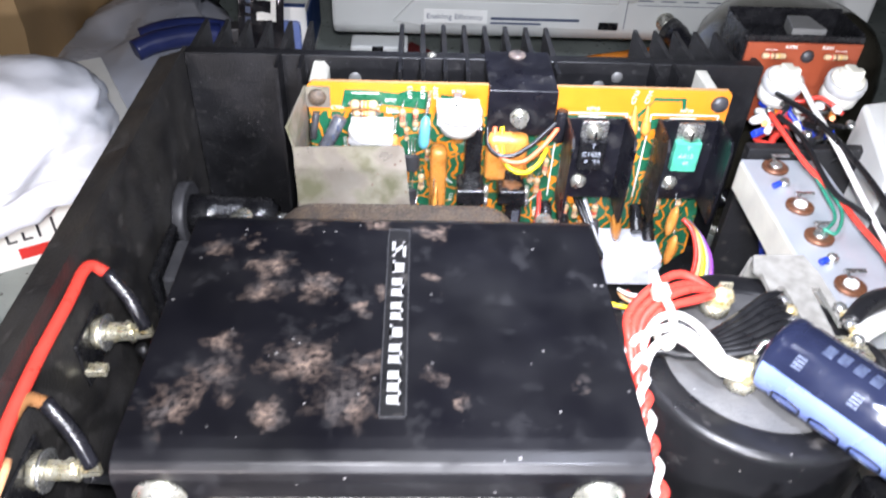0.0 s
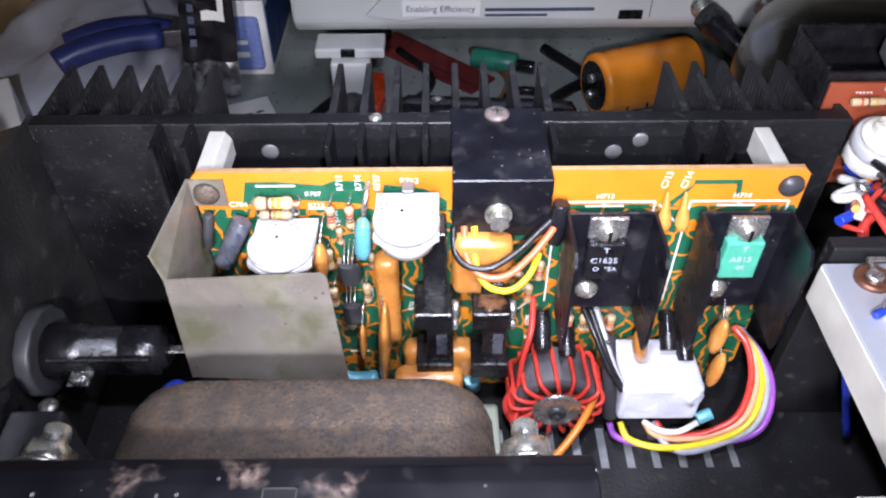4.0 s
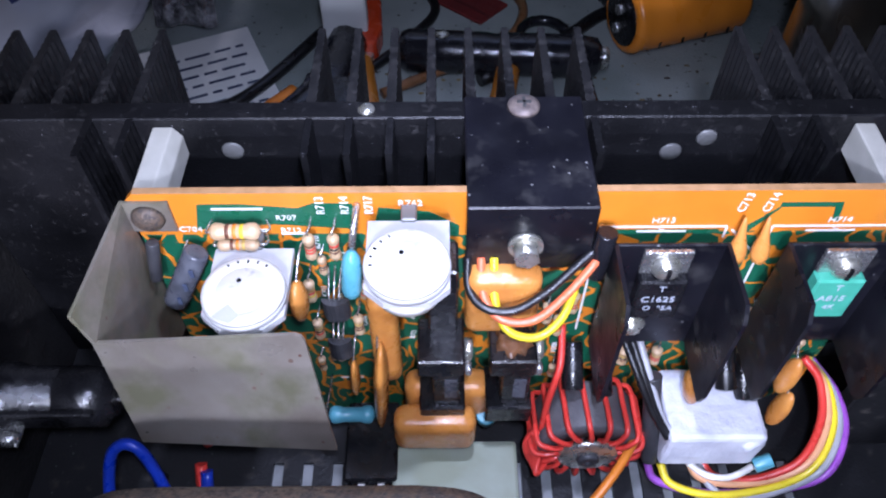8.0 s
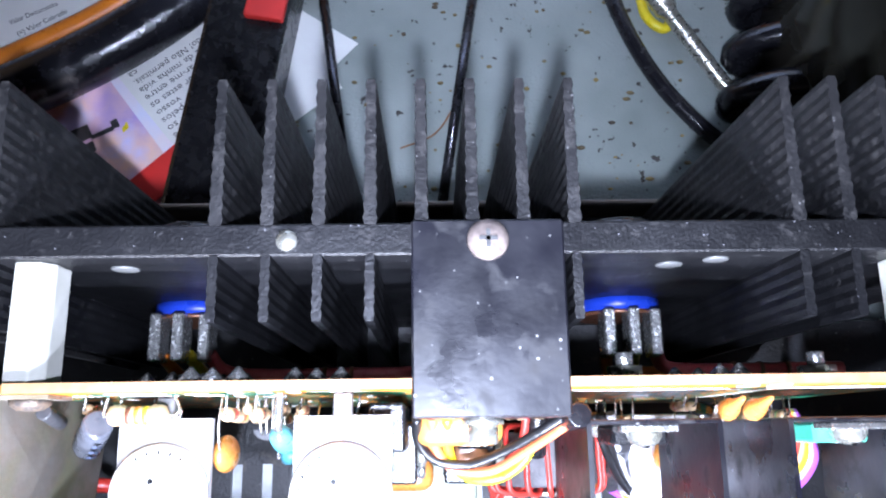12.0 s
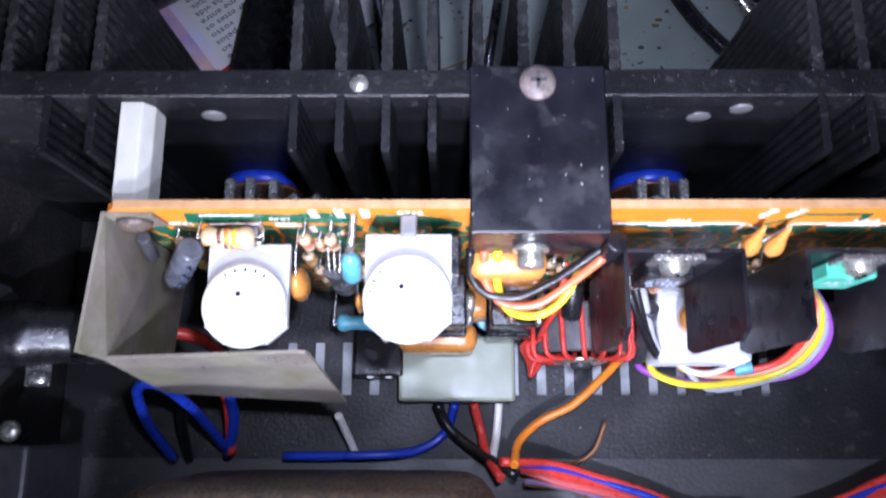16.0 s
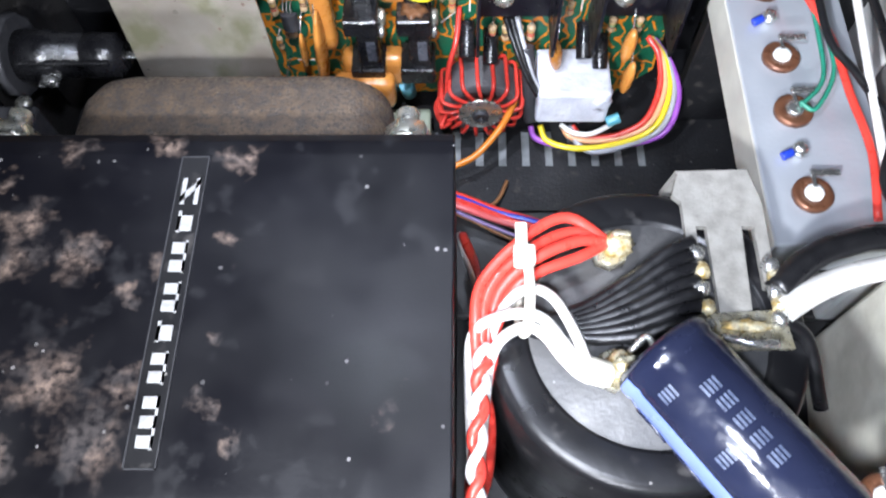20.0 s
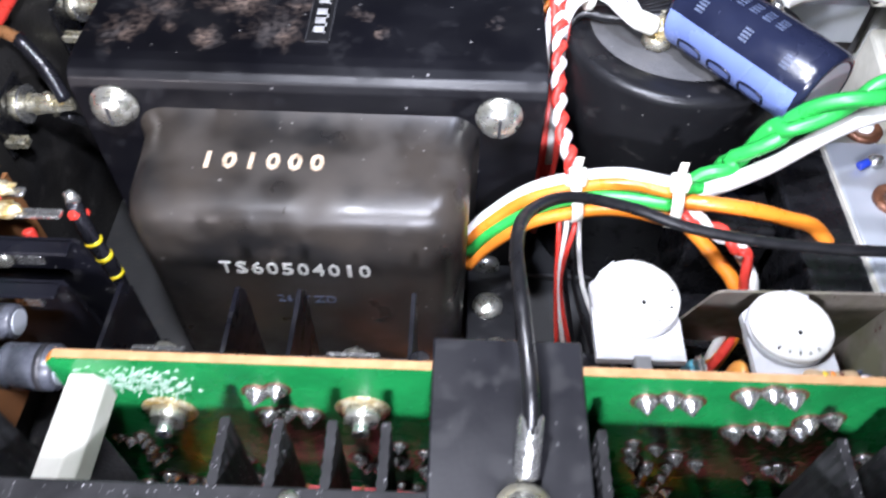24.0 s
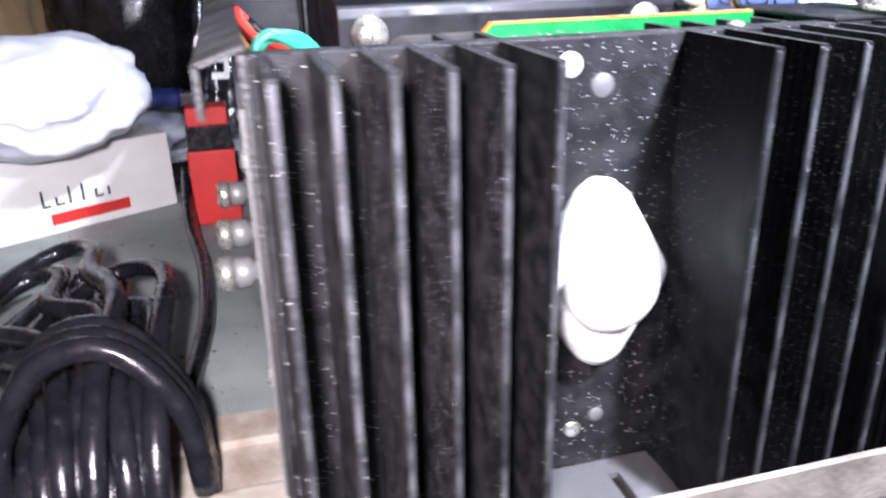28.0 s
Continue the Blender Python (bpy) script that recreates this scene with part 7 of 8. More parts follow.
# oscilloscope at the back of the bench
def oscilloscope():
    t = thing("oscilloscope", (0.15, 0.68, TABLE_Z), "pale grey bench oscilloscope with a lit screen", "oscilloscope")
    y = 0.63
    part("case", Shape().prism([(y, 0.012), (y, 0.17), (0.75, 0.17), (0.75, -0.005), (0.655, -0.005), (y + 0.006, 0.004)], -0.06, 0.37, "x", 0.003), SCOPE, t)
    fp = part("bezel", Shape().box(-0.055, 0.165, y - 0.004, y + 0.001, 0.036, 0.165, 0.0015), SCOPE, t)
    em = bpy.data.materials.new("lit_screen")
    em.use_nodes = True
    b = em.node_tree.nodes["Principled BSDF"]
    b.inputs["Base Color"].default_value = (0.1, 0.15, 0.3, 1)
    em.node_tree.links.new(mix_rgb(em.node_tree, noise_fac(em.node_tree, 30, 0.4, 0.6), (0.5, 0.62, 0.95), (0.75, 0.85, 1.0)), b.inputs["Emission Color"])
    b.inputs["Emission Strength"].default_value = 1.3
    part("screen", Shape().box(-0.045, 0.143, y - 0.0046, y - 0.004, 0.048, 0.155), em, fp, "bright lit screen")
    blue = surf("menu_blue", (0.05, 0.1, 0.35))
    for a, b, c, d in [(-0.04 + 0.012 * k, -0.031 + 0.012 * k, 0.0515, 0.054) for k in range(5)] + [(0.112 + 0.011 * k, 0.12 + 0.011 * k, 0.05, 0.054) for k in range(3)] + [(-0.042, 0.14, 0.0475, 0.0485)]:
        part("menu_bar", Shape().box(a, b, y - 0.005, y - 0.0046, c, d), blue, fp)
    sc = part("slanted_plaque", Shape().prism([(0.005, 0.036), (-0.012, 0.018), (0.012, 0.0145), (0.03, 0.0165), (0.15, 0.0145), (0.165, 0.036)], y - 0.0035, y, "y", 0.0008), SCOPE, t)
    part("plaque_label", Shape().box(0.012, 0.062, y - 0.0042, y - 0.0035, 0.018, 0.029, 0.0003), WHITE, sc)
    for s in (Shape().box(0.065, 0.135, y - 0.0042, y - 0.0035, 0.0215, 0.0235), Shape().box(0.065, 0.105, y - 0.0042, y - 0.0035, 0.018, 0.0195)):
        part("label_bar", s, PALEINK, sc)
    words("Enabling Efficiency", 0.0058, pose(0.0365, y - 0.0043, 0.0232, 90, 0, 0), PALEINK, sc, "lettering", 0.0001, 0.044)
    part("socket", Shape().box(0.151, 0.1665, y - 0.0045, y - 0.003, 0.0155, 0.0215, 0.0004), BAKELITE, t)
    for x, z, r in ((0.173, 0.045, 0.0062), (0.213, 0.058, 0.009), (0.252, 0.058, 0.009), (0.288, 0.058, 0.009)):
        part("knob", Shape().turn([(0, r), (0.006, r * 0.95), (0.0065, r * 0.85), (0.0068, 0.0005)], (x, y, z), (x, y - 1, z), 24), SCOPE, t)
    for k in range(9):
        part("panel_mark", Shape().box(0.18 + 0.018 * k, 0.192 + 0.018 * k, y - 0.0004, y, 0.038, 0.0388), PALEINK, t)
    part("panel_line", Shape().box(0.172, 0.1725, y - 0.0004, y, 0.015, 0.07), PALEINK, t)
    part("panel_line", Shape().box(0.18, 0.34, y - 0.0003, y, 0.0345, 0.0349), PALEINK, t)
    part("button", Shape().box(0.305, 0.33, y - 0.004, y, 0.055, 0.064, 0.001), PALEINK, t)
    for x in (0.205, 0.2465, 0.305, 0.34):
        bn = part("bnc_socket", Shape().turn([(0, 0.0075), (0.002, 0.0075), (0.0022, 0.0058), (0.011, 0.0056), (0.011, 0.004), (0.004, 0.0038)], (x, y, 0.022), (x, y - 1, 0.022), 24), ZINC, t)
        part("lock_pin", Shape().cyl((x - 0.007, y - 0.008, 0.022), (x + 0.007, y - 0.008, 0.022), 0.001, 8), ZINC, bn)
    for x in (-0.045, 0.29):
        ft = part("tilt_foot", Shape().box(x, x + 0.045, 0.612, 0.634, -0.004, 0.003, 0.0015), SCOPE, t)
        part("leg", Shape().box(x + 0.01, x + 0.036, 0.606, 0.616, TABLE_Z, -0.004, 0.0015), SCOPE, ft)
        part("pivot", Shape().box(x + 0.017, x + 0.026, 0.61, 0.613, -0.002, 0.003, 0.0004), BAKELITE, ft)


oscilloscope()
t = thing("scope_probe", (0.205, 0.615, 0.022), "black probe connector with cable plugged into the oscilloscope", "probe")
part("connector", Shape().turn([(0, 0.0092), (0.012, 0.0096), (0.016, 0.008), (0.03, 0.0075), (0.036, 0.005), (0.04, 0.0035)], (0.205, 0.619, 0.022), (0.235, 0.57, 0.005), 24), RUBBER, t)
part("cable", Shape().tube([(0.2275, 0.583, 0.009), (0.236, 0.565, 0.0), (0.25, 0.55, -0.03), (0.3, 0.54, TABLE_Z + 0.004), (0.4, 0.56, TABLE_Z + 0.004)], 0.0032, 10), RUBBER, t)
t = thing("metal_dome", (0.238, 0.492, TABLE_Z), "glossy dark olive metal dome on the bench behind the amplifier", "metal dome")
part("shell", Shape().turn([(0, 0.056), (0.004, 0.0585), (0.1, 0.0575), (0.116, 0.054), (0.127, 0.046), (0.134, 0.034), (0.137, 0.018), (0.138, 0.0005)], (0.238, 0.492, TABLE_Z), (0.238, 0.492, 1), 48), surf("olive_metal", (0.075, 0.07, 0.052), (0.045, 0.04, 0.03), 30, 0.2, 0.6), t)
part("rim", Shape().turn([(0, 0.06), (0.003, 0.0612), (0.006, 0.06), (0.007, 0.058)], (0.238, 0.492, TABLE_Z), (0.238, 0.492, 1), 48), ZINC, t)
t = thing("orange_capacitor", (0.16, 0.6, TABLE_Z), "large orange capacitor lying on the bench", "capacitor")
a, b = Vector((0.138, 0.609, TABLE_Z + 0.0215)), Vector((0.206, 0.632, TABLE_Z + 0.0215))
part("sleeve", Shape().turn([(0, 0.018), (0.001, 0.0205), (0.004, 0.0215), (0.008, 0.0205), (0.012, 0.0213), (0.07, 0.0213), (0.073, 0.02)], a, b, 36), TUBEORANGE, t)
w = (b - a).normalized()
part("end_disc", Shape().cyl(a - w * 0.0003, a + w * 0.001, 0.0165, 28), BAKELITE, t)
for k in (-1, 1):
    part("terminal", Shape().cyl(a - w * 0.004 + Vector((0, 0, 0.006 * k)), a + Vector((0, 0, 0.006 * k)), 0.003, 14), SOLDER, t)
side = Vector((w.y, -w.x, 0))
for k in range(4):
    p = a + w * (0.016 + 0.015 * k) + side * 0.0196 - Vector((0, 0, 0.0085))
    part("print_bar", Shape().box(p.x - 0.0006, p.x + 0.0006, p.y - 0.0004, p.y + 0.0004, p.z - 0.0025, p.z + 0.0015), BAKELITE, t)

# clutter between oscilloscope and amplifier
t = thing("component_box", (-0.1, 0.66, TABLE_Z), "small blue and white cardboard component box", "box")
part("carton", Shape().box(-0.128, -0.085, 0.662, 0.75, TABLE_Z, 0.012, 0.001), WHITE, t)
part("blue_label", Shape().box(-0.122, -0.09, 0.6612, 0.662, TABLE_Z + 0.006, 0.001, 0.003), BLUEBAND, t)
part("blue_side", Shape().box(-0.0852, -0.0842, 0.664, 0.748, TABLE_Z + 0.008, 0.006), surf("blue_card", (0.02, 0.06, 0.2)), t)
part("blue_top", Shape().box(-0.127, -0.086, 0.663, 0.669, 0.012, 0.0126), bpy.data.materials["blue_card"], t)
part("print_bar", Shape().box(-0.116, -0.1, 0.6606, 0.6612, -0.02, -0.017), INK, t)
part("print_bar", Shape().box(-0.112, -0.1, 0.6606, 0.6612, -0.03, -0.026), INK, t)
s = Shape()
for k in range(6):
    s.box(-0.122 + 0.012 * (k % 3), -0.113 + 0.012 * (k % 3), 0.679 + 0.03 * (k // 3), 0.694 + 0.03 * (k // 3), 0.012, 0.0126)
part("top_print", s, WIRE["dkgreen"], t)
t = thing("foil_packet", (-0.118, 0.63, TABLE_Z), "shiny black foil packet with pale bars and silver crimped end", "packet")


def pouch(u, v):
    """A point of the leaning packet: u across, v up."""
    z = TABLE_Z + 0.006 + v * 0.17
    return Vector((-0.1205 + u * 0.036 + 0.012 * v, 0.626 + 0.03 * v + 0.003 * noise.noise(Vector((u * 4, v * 7, 1))) + 0.0022 * math.cos(u * 9) * (1 - v), z))


def packet_sheet(u0, u1, v0, v1, off, mat, name, nu=8, nv=14):
    pts = [pouch(u0 + (u1 - u0) * i / nu, v0 + (v1 - v0) * j / nv) + Vector((0, off, 0)) for j in range(nv + 1) for i in range(nu + 1)]
    quads = [(j * (nu + 1) + i, j * (nu + 1) + i + 1, (j + 1) * (nu + 1) + i + 1, (j + 1) * (nu + 1) + i) for j in range(nv) for i in range(nu)]
    sh = Shape().add(pts, quads, True)
    sh.add([p + Vector((0, 0.0012, 0)) for p in pts], [tuple(reversed(q)) for q in quads], True)
    return part(name, sh, mat, t)


packet_sheet(-0.5, 0.5, 0.13, 1.0, 0.0, surf("black_foil", (0.008, 0.008, 0.01), (0.03, 0.03, 0.034), 60, 0.14, 0.4, 0.4, 80), "pouch")
packet_sheet(-0.52, 0.52, 0.0, 0.14, -0.0006, surf("silver_foil", (0.5, 0.5, 0.52), (0.06, 0.06, 0.065), 110, 0.2, 0.8, 0.6, 160), "crimped_end", 14, 6)
for u0, u1, v0, v1 in ((-0.1, 0.34, 0.3, 0.335), (0.22, 0.34, 0.335, 0.39), (-0.1, 0.34, 0.39, 0.42), (-0.1, 0.02, 0.42, 0.47), (-0.1, 0.34, 0.47, 0.5), (-0.1, 0.34, 0.55, 0.6), (0.06, 0.18, 0.6, 0.7), (-0.08, 0.34, 0.74, 0.78), (-0.08, 0.06, 0.78, 0.88)):
    packet_sheet(u0, u1, v0, v1, -0.0006, INK, "lettering_bar", 2, 2)
for k in range(8):
    packet_sheet(-0.34, -0.22, 0.2 + 0.045 * k, 0.228 + 0.045 * k, -0.0006, PALEINK, "small_bar", 2, 2)
t = thing("black_tool_grip", (0.066, 0.588, TABLE_Z), "glossy black round tool grip lying on the bench", "tool")
part("grip", Shape().turn([(0, 0.006), (0.002, 0.0105), (0.006, 0.0122), (0.05, 0.0118), (0.055, 0.0108), (0.06, 0.012), (0.1, 0.0122), (0.112, 0.011), (0.115, 0.007)], (0.009, 0.592, TABLE_Z + 0.0125), (0.124, 0.584, TABLE_Z + 0.0125), 28), RUBBER, t)
part("silver_cap", Shape().turn([(0, 0.0068), (0.004, 0.0062), (0.005, 0.003)], (0.1235, 0.584, TABLE_Z + 0.0125), (0.2, 0.578, TABLE_Z + 0.0125), 18), ZINC, t)
part("rivet", Shape().turn([(0, 0.004), (0.001, 0.0036), (0.0016, 0.001)], (0.034, 0.59, TABLE_Z + 0.0243), (0.034, 0.589, 1), 16), ZINC, t)
t = thing("red_clip", (-0.009, 0.62, TABLE_Z), "orange-red plastic test clip on the bench", "clip")
part("body", Shape().prism([(-0.014, 0.596), (-0.004, 0.596), (-0.001, 0.612), (-0.003, 0.64), (-0.015, 0.64), (-0.017, 0.615)], TABLE_Z + 0.0005, TABLE_Z + 0.015, "z", 0.002), surf("orange_red_plastic", (0.55, 0.06, 0.015), (0.45, 0.04, 0.01), 60, 0.25), t)
part("jaw", Shape().box(-0.0125, -0.0055, 0.572, 0.6, TABLE_Z + 0.003, TABLE_Z + 0.008, 0.001), ZINC, t)
t = thing("red_strap", (0.03, 0.68, TABLE_Z), "dull dark red fabric strap under the oscilloscope", "strap")
part("strap", Shape().prism([(-0.02, 0.7), (0.002, 0.722), (0.076, 0.652), (0.058, 0.632)], TABLE_Z + 0.0004, TABLE_Z + 0.0025, "z", 0.0006), surf("dark_red_fabric", (0.16, 0.012, 0.01), (0.11, 0.008, 0.008), 90, 0.85, 0, 0.4, 900), t)
part("seam", Shape().prism([(-0.012, 0.706), (-0.0105, 0.7075), (0.0645, 0.6385), (0.063, 0.637)], TABLE_Z + 0.0025, TABLE_Z + 0.0029, "z"), surf("dark_red_seam", (0.09, 0.006, 0.006), None, 200, 0.9), t)
t = thing("green_clip", (0.075, 0.665, TABLE_Z), "dark green plastic test clip", "clip")
part("body", Shape().cyl((0.06, 0.672, TABLE_Z + 0.008), (0.092, 0.66, TABLE_Z + 0.008), 0.0075, 14, 0.002), WIRE["dkgreen"], t)
part("boot", Shape().cyl((0.092, 0.66, TABLE_Z + 0.008), (0.104, 0.6555, TABLE_Z + 0.008), 0.0045, 12, 0.001), RUBBER, t)
t = thing("test_leads", (0.02, 0.56, TABLE_Z), "black and dark test leads heaped on the bench", "test lead")
rnd = random.Random(9)
for k, (c, r) in enumerate((("black", 0.0035), ("black", 0.003), ("brown", 0.003), ("black", 0.004))):
    x = -0.06 + 0.055 * k
    part("lead", Shape().tube([(x - 0.05, 0.545 + 0.01 * k, TABLE_Z + r), (x - 0.015, 0.56 + 0.012 * k, TABLE_Z + r + 0.002), (x + 0.02, 0.615 + rnd.uniform(-0.01, 0.02), TABLE_Z + r), (x + 0.035, 0.65, TABLE_Z + r), (x + 0.01, 0.69, TABLE_Z + r)], r, 8), WIRE[c], t)
part("ring_handle", Shape().tube([(0.095 + 0.014 * math.cos(q * math.pi / 8), 0.618 + 0.014 * math.sin(q * math.pi / 8), TABLE_Z + 0.004) for q in range(17)], 0.0032, 8, False), RUBBER, t, "black ring handle")


def crumple(name, label, cat, centre, size, mat, seed):
    bm = bmesh.new()
    bmesh.ops.create_icosphere(bm, subdivisions=5, radius=1)
    o = Vector((seed, seed * 1.7, seed * 0.6))
    for p in bm.verts:
        d = p.co.normalized()
        k = 1 + 0.3 * noise.noise(d * 1.2 + o) - 0.26 * abs(noise.noise(d * 1.5 + o)) - 0.11 * abs(noise.noise(d * 2.9 + o)) - 0.03 * abs(noise.noise(d * 7.5 + o))
        q = d * k
        p.co = (centre[0] + q.x * size[0], centre[1] + q.y * size[1], max(centre[2] + q.z * size[2], TABLE_Z + 0.0005))
    return single(name, Shape().bm(bm, smooth=True), mat, label, cat)


crumple("white_bag", "crumpled white plastic bag lying over a carton", "bag", (-0.224, 0.402, 0.046), (0.078, 0.082, 0.036), BAGWHITE, 2.0)
crumple("grey_bag", "flattened translucent grey plastic wrapping", "wrapping", (-0.222, 0.66, -0.03), (0.075, 0.125, 0.024), BAGGREY, 5.0)
crumple("black_pouch", "black cloth pouch behind the packet", "pouch", (-0.2, 0.8, 0.05), (0.09, 0.07, 0.11), BAKELITE, 17.0)


def kraft_bag():
    t = thing("kraft_bag", (-0.39, 0.72, TABLE_Z), "creased brown paper bag standing on the bench", "bag")
    x0, x1, y0, y1, z0, z1, n = -0.5, -0.285, 0.585, 0.84, TABLE_Z + 0.0005, 0.24, 14
    sides = {"front_panel": lambda u, v: (x0 + (x1 - x0) * u, y0, z0 + (z1 - z0) * v), "side_panel": lambda u, v: (x1, y0 + (y1 - y0) * u, z0 + (z1 - z0) * v),
             "back_panel": lambda u, v: (x1 + (x0 - x1) * u, y1, z0 + (z1 - z0) * v), "far_panel": lambda u, v: (x0, y1 + (y0 - y1) * u, z0 + (z1 - z0) * v)}
    for nm, at in sides.items():
        pts = []
        for j in range(n + 1):
            for i in range(n + 1):
                p = Vector(at(i / n, j / n))
                q = p * 14
                lean = 0.06 * (p.z - z0)
                d = 0.011 * abs(noise.noise(q * 0.7)) + 0.006 * noise.noise(q * 1.7 + Vector((3, 0, 1)))
                pts.append(p + Vector((d - lean, d * 0.8 + lean * 0.5, 0 if j == 0 else d * 0.3)))
        faces = [(j * (n + 1) + i, j * (n + 1) + i + 1, (j + 1) * (n + 1) + i + 1, (j + 1) * (n + 1) + i) for j in range(n) for i in range(n)]
        sh = Shape().add(pts, faces, True)
        part(nm, sh, KRAFT, t)
    part("folded_top", Shape().box(x0 - 0.012, x1 - 0.016, y0 + 0.012, y1 + 0.006, z1 - 0.006, z1 + 0.002, 0.002), KRAFT, t)


kraft_bag()
t = thing("pliers", (-0.18, 0.63, -0.012), "pliers with navy blue sleeved handles lying on the wrapping", "pliers")
part("handle", Shape().tube([(-0.213, 0.612, -0.006), (-0.2, 0.622, -0.003), (-0.178, 0.636, -0.003), (-0.155, 0.648, -0.006)], 0.0085, 12), surf("navy_vinyl", (0.012, 0.02, 0.09), (0.02, 0.03, 0.12), 60, 0.4), t, "navy blue vinyl handle")
part("handle", Shape().tube([(-0.216, 0.64, -0.008), (-0.196, 0.648, -0.004), (-0.172, 0.654, -0.004), (-0.15, 0.656, -0.007)], 0.0085, 12), bpy.data.materials["navy_vinyl"], t, "navy blue vinyl handle")
part("joint", Shape().prism([(-0.155, 0.644), (-0.15, 0.662), (-0.13, 0.666), (-0.112, 0.662), (-0.114, 0.655), (-0.132, 0.648)], -0.013, -0.001, "z", 0.001), DARKGREY, t)

# papers, cable and tools on the mat behind the far heat sink
t = thing("leaflet", (-0.09, 0.465, TABLE_Z), "printed leaflet with a purple sky picture and lines of text", "paper")
m = pose(-0.0819, 0.4848, TABLE_Z + 0.0008, 0, 0, 217.4)


def laid(shape, at):
    """Lays a shape down by a pose."""
    shape.v = [tuple(at @ Vector(p)) for p in shape.v]
    return shape


part("sheet", laid(Shape().box(-0.068, 0.045, -0.03, 0.055, 0, 0.0004), m), WHITE, t)
part("picture", laid(Shape().box(0.0075, 0.0445, -0.0295, 0.0545, 0.0004, 0.0006), m), surf("picture_print", (0.42, 0.3, 0.62), (0.85, 0.56, 0.42), 38, 0.45, dust=(0.6, 0.55, 0.78), dust_at=(0.5, 0.62), dscale=40), t, "purple and peach sky picture")
part("picture_wash", laid(Shape().prism([(0.0045, -0.0295), (0.0075, -0.0295), (0.0075, 0.0545), (0.0015, 0.0545), (0.003, 0.02)], 0.0004, 0.0005), m), surf("pale_lilac_print", (0.66, 0.68, 0.85), (0.78, 0.7, 0.74), 60, 0.5), t)
for pts_, mt in (([(0.0255, 0.0035), (0.0335, 0.0015), (0.034, 0.0085), (0.0265, 0.0095)], DARKGREY), ([(0.0275, 0.011), (0.0325, 0.0105), (0.0325, 0.0155), (0.0285, 0.0155)], DARKGREY), ([(0.0175, 0.0105), (0.0275, 0.0085), (0.0275, 0.0105), (0.018, 0.0125)], DARKGREY), ([(0.0145, 0.0085), (0.0175, 0.0082), (0.0182, 0.0118), (0.0152, 0.0125)], DARKGREY), ([(0.0118, 0.0125), (0.0152, 0.0138), (0.0158, 0.0158), (0.0128, 0.0152)], WIRE["yellow"])):
    part("picture_shape", laid(Shape().prism(pts_, 0.0006, 0.0008), m), mt, t)
for k, (line_, ln) in enumerate((("ca", 0.004), ("do! N\u00e3o permitais.", 0.0335), ("iz da minha vida", 0.031), ("ar-me entre", 0.024), ("dr estes os", 0.021), ("vosso", 0.0115), ("pelos", 0.0105), ("so", 0.0046), ("se", 0.0046))):
    words(line_, 0.0042, m @ pose(-ln / 2, (k - 1) * 0.0043, 0.0006), DARKGREY, t, "printed_line", 0.00005, ln)
rnd = random.Random(21)
t = thing("form_sheet", (-0.15, 0.55, TABLE_Z), "white printed form on the bench", "paper")
m2 = pose(-0.12, 0.56, TABLE_Z + 0.0016, 0, 0, 24)
sheet = Shape().box(-0.06, 0.06, -0.05, 0.05, 0, 0.0004)
sheet.v = [tuple(m2 @ Vector(p)) for p in sheet.v]
part("sheet", sheet, WHITE, t)
bars = Shape()
for k in range(2, 9):
    x0 = -0.05
    while x0 < 0.05:
        ln = rnd.uniform(0.005, 0.016)
        bars.box(x0, min(x0 + ln, 0.053), -0.04 + 0.009 * k, -0.0378 + 0.009 * k, 0.0004, 0.00055)
        x0 += ln + 0.003
bars.v = [tuple(m2 @ Vector(p)) for p in bars.v]
tagged(part("text", bars, PALEINK, t), kind="stuff")
words("Valor Documento", 0.0034, pose(-0.1275, 0.5176, TABLE_Z + 0.0022, 0, 0, 25.5), DARKGREY, t, "printed_line", 0.00005, 0.0216)
words("(=) Valor Cobrado", 0.0034, pose(-0.1233, 0.5131, TABLE_Z + 0.0022, 0, 0, 29), DARKGREY, t, "printed_line", 0.00005, 0.0226)
t = thing("thick_cable", (-0.15, 0.49, TABLE_Z), "thick black cable with an orange stripe", "cable")
part("jacket", Shape().tube([(-0.26, 0.43, TABLE_Z + 0.012), (-0.19, 0.45, TABLE_Z + 0.013), (-0.12, 0.478, TABLE_Z + 0.013), (-0.07, 0.508, TABLE_Z + 0.013), (-0.035, 0.545, TABLE_Z + 0.013), (-0.02, 0.6, TABLE_Z + 0.012)], 0.0115, 16), RUBBER, t)
part("stripe", Shape().tube([(-0.26, 0.449, TABLE_Z + 0.009), (-0.19, 0.468, TABLE_Z + 0.009), (-0.128, 0.495, TABLE_Z + 0.009), (-0.08, 0.524, TABLE_Z + 0.009), (-0.047, 0.56, TABLE_Z + 0.009)], 0.0045, 10), WIRE["orange"], t)
t = thing("black_remote", (-0.035, 0.47, TABLE_Z), "long black plastic handle with a red end", "tool handle")
m3 = pose(-0.036, 0.475, TABLE_Z, 0, 0, -9)
q = Shape().box(-0.0165, 0.0165, -0.06, 0.085, 0, 0.022, 0.002)
q.v = [tuple(m3 @ Vector(p)) for p in q.v]
part("handle", q, BAKELITE, t)
q = Shape().box(0.0, 0.016, 0.028, 0.052, 0.022, 0.026, 0.001)
q.v = [tuple(m3 @ Vector(p)) for p in q.v]
part("red_button", q, RED, t)
t = thing("white_scrap", (0.0, 0.5, TABLE_Z), "torn corner of white paper", "paper")
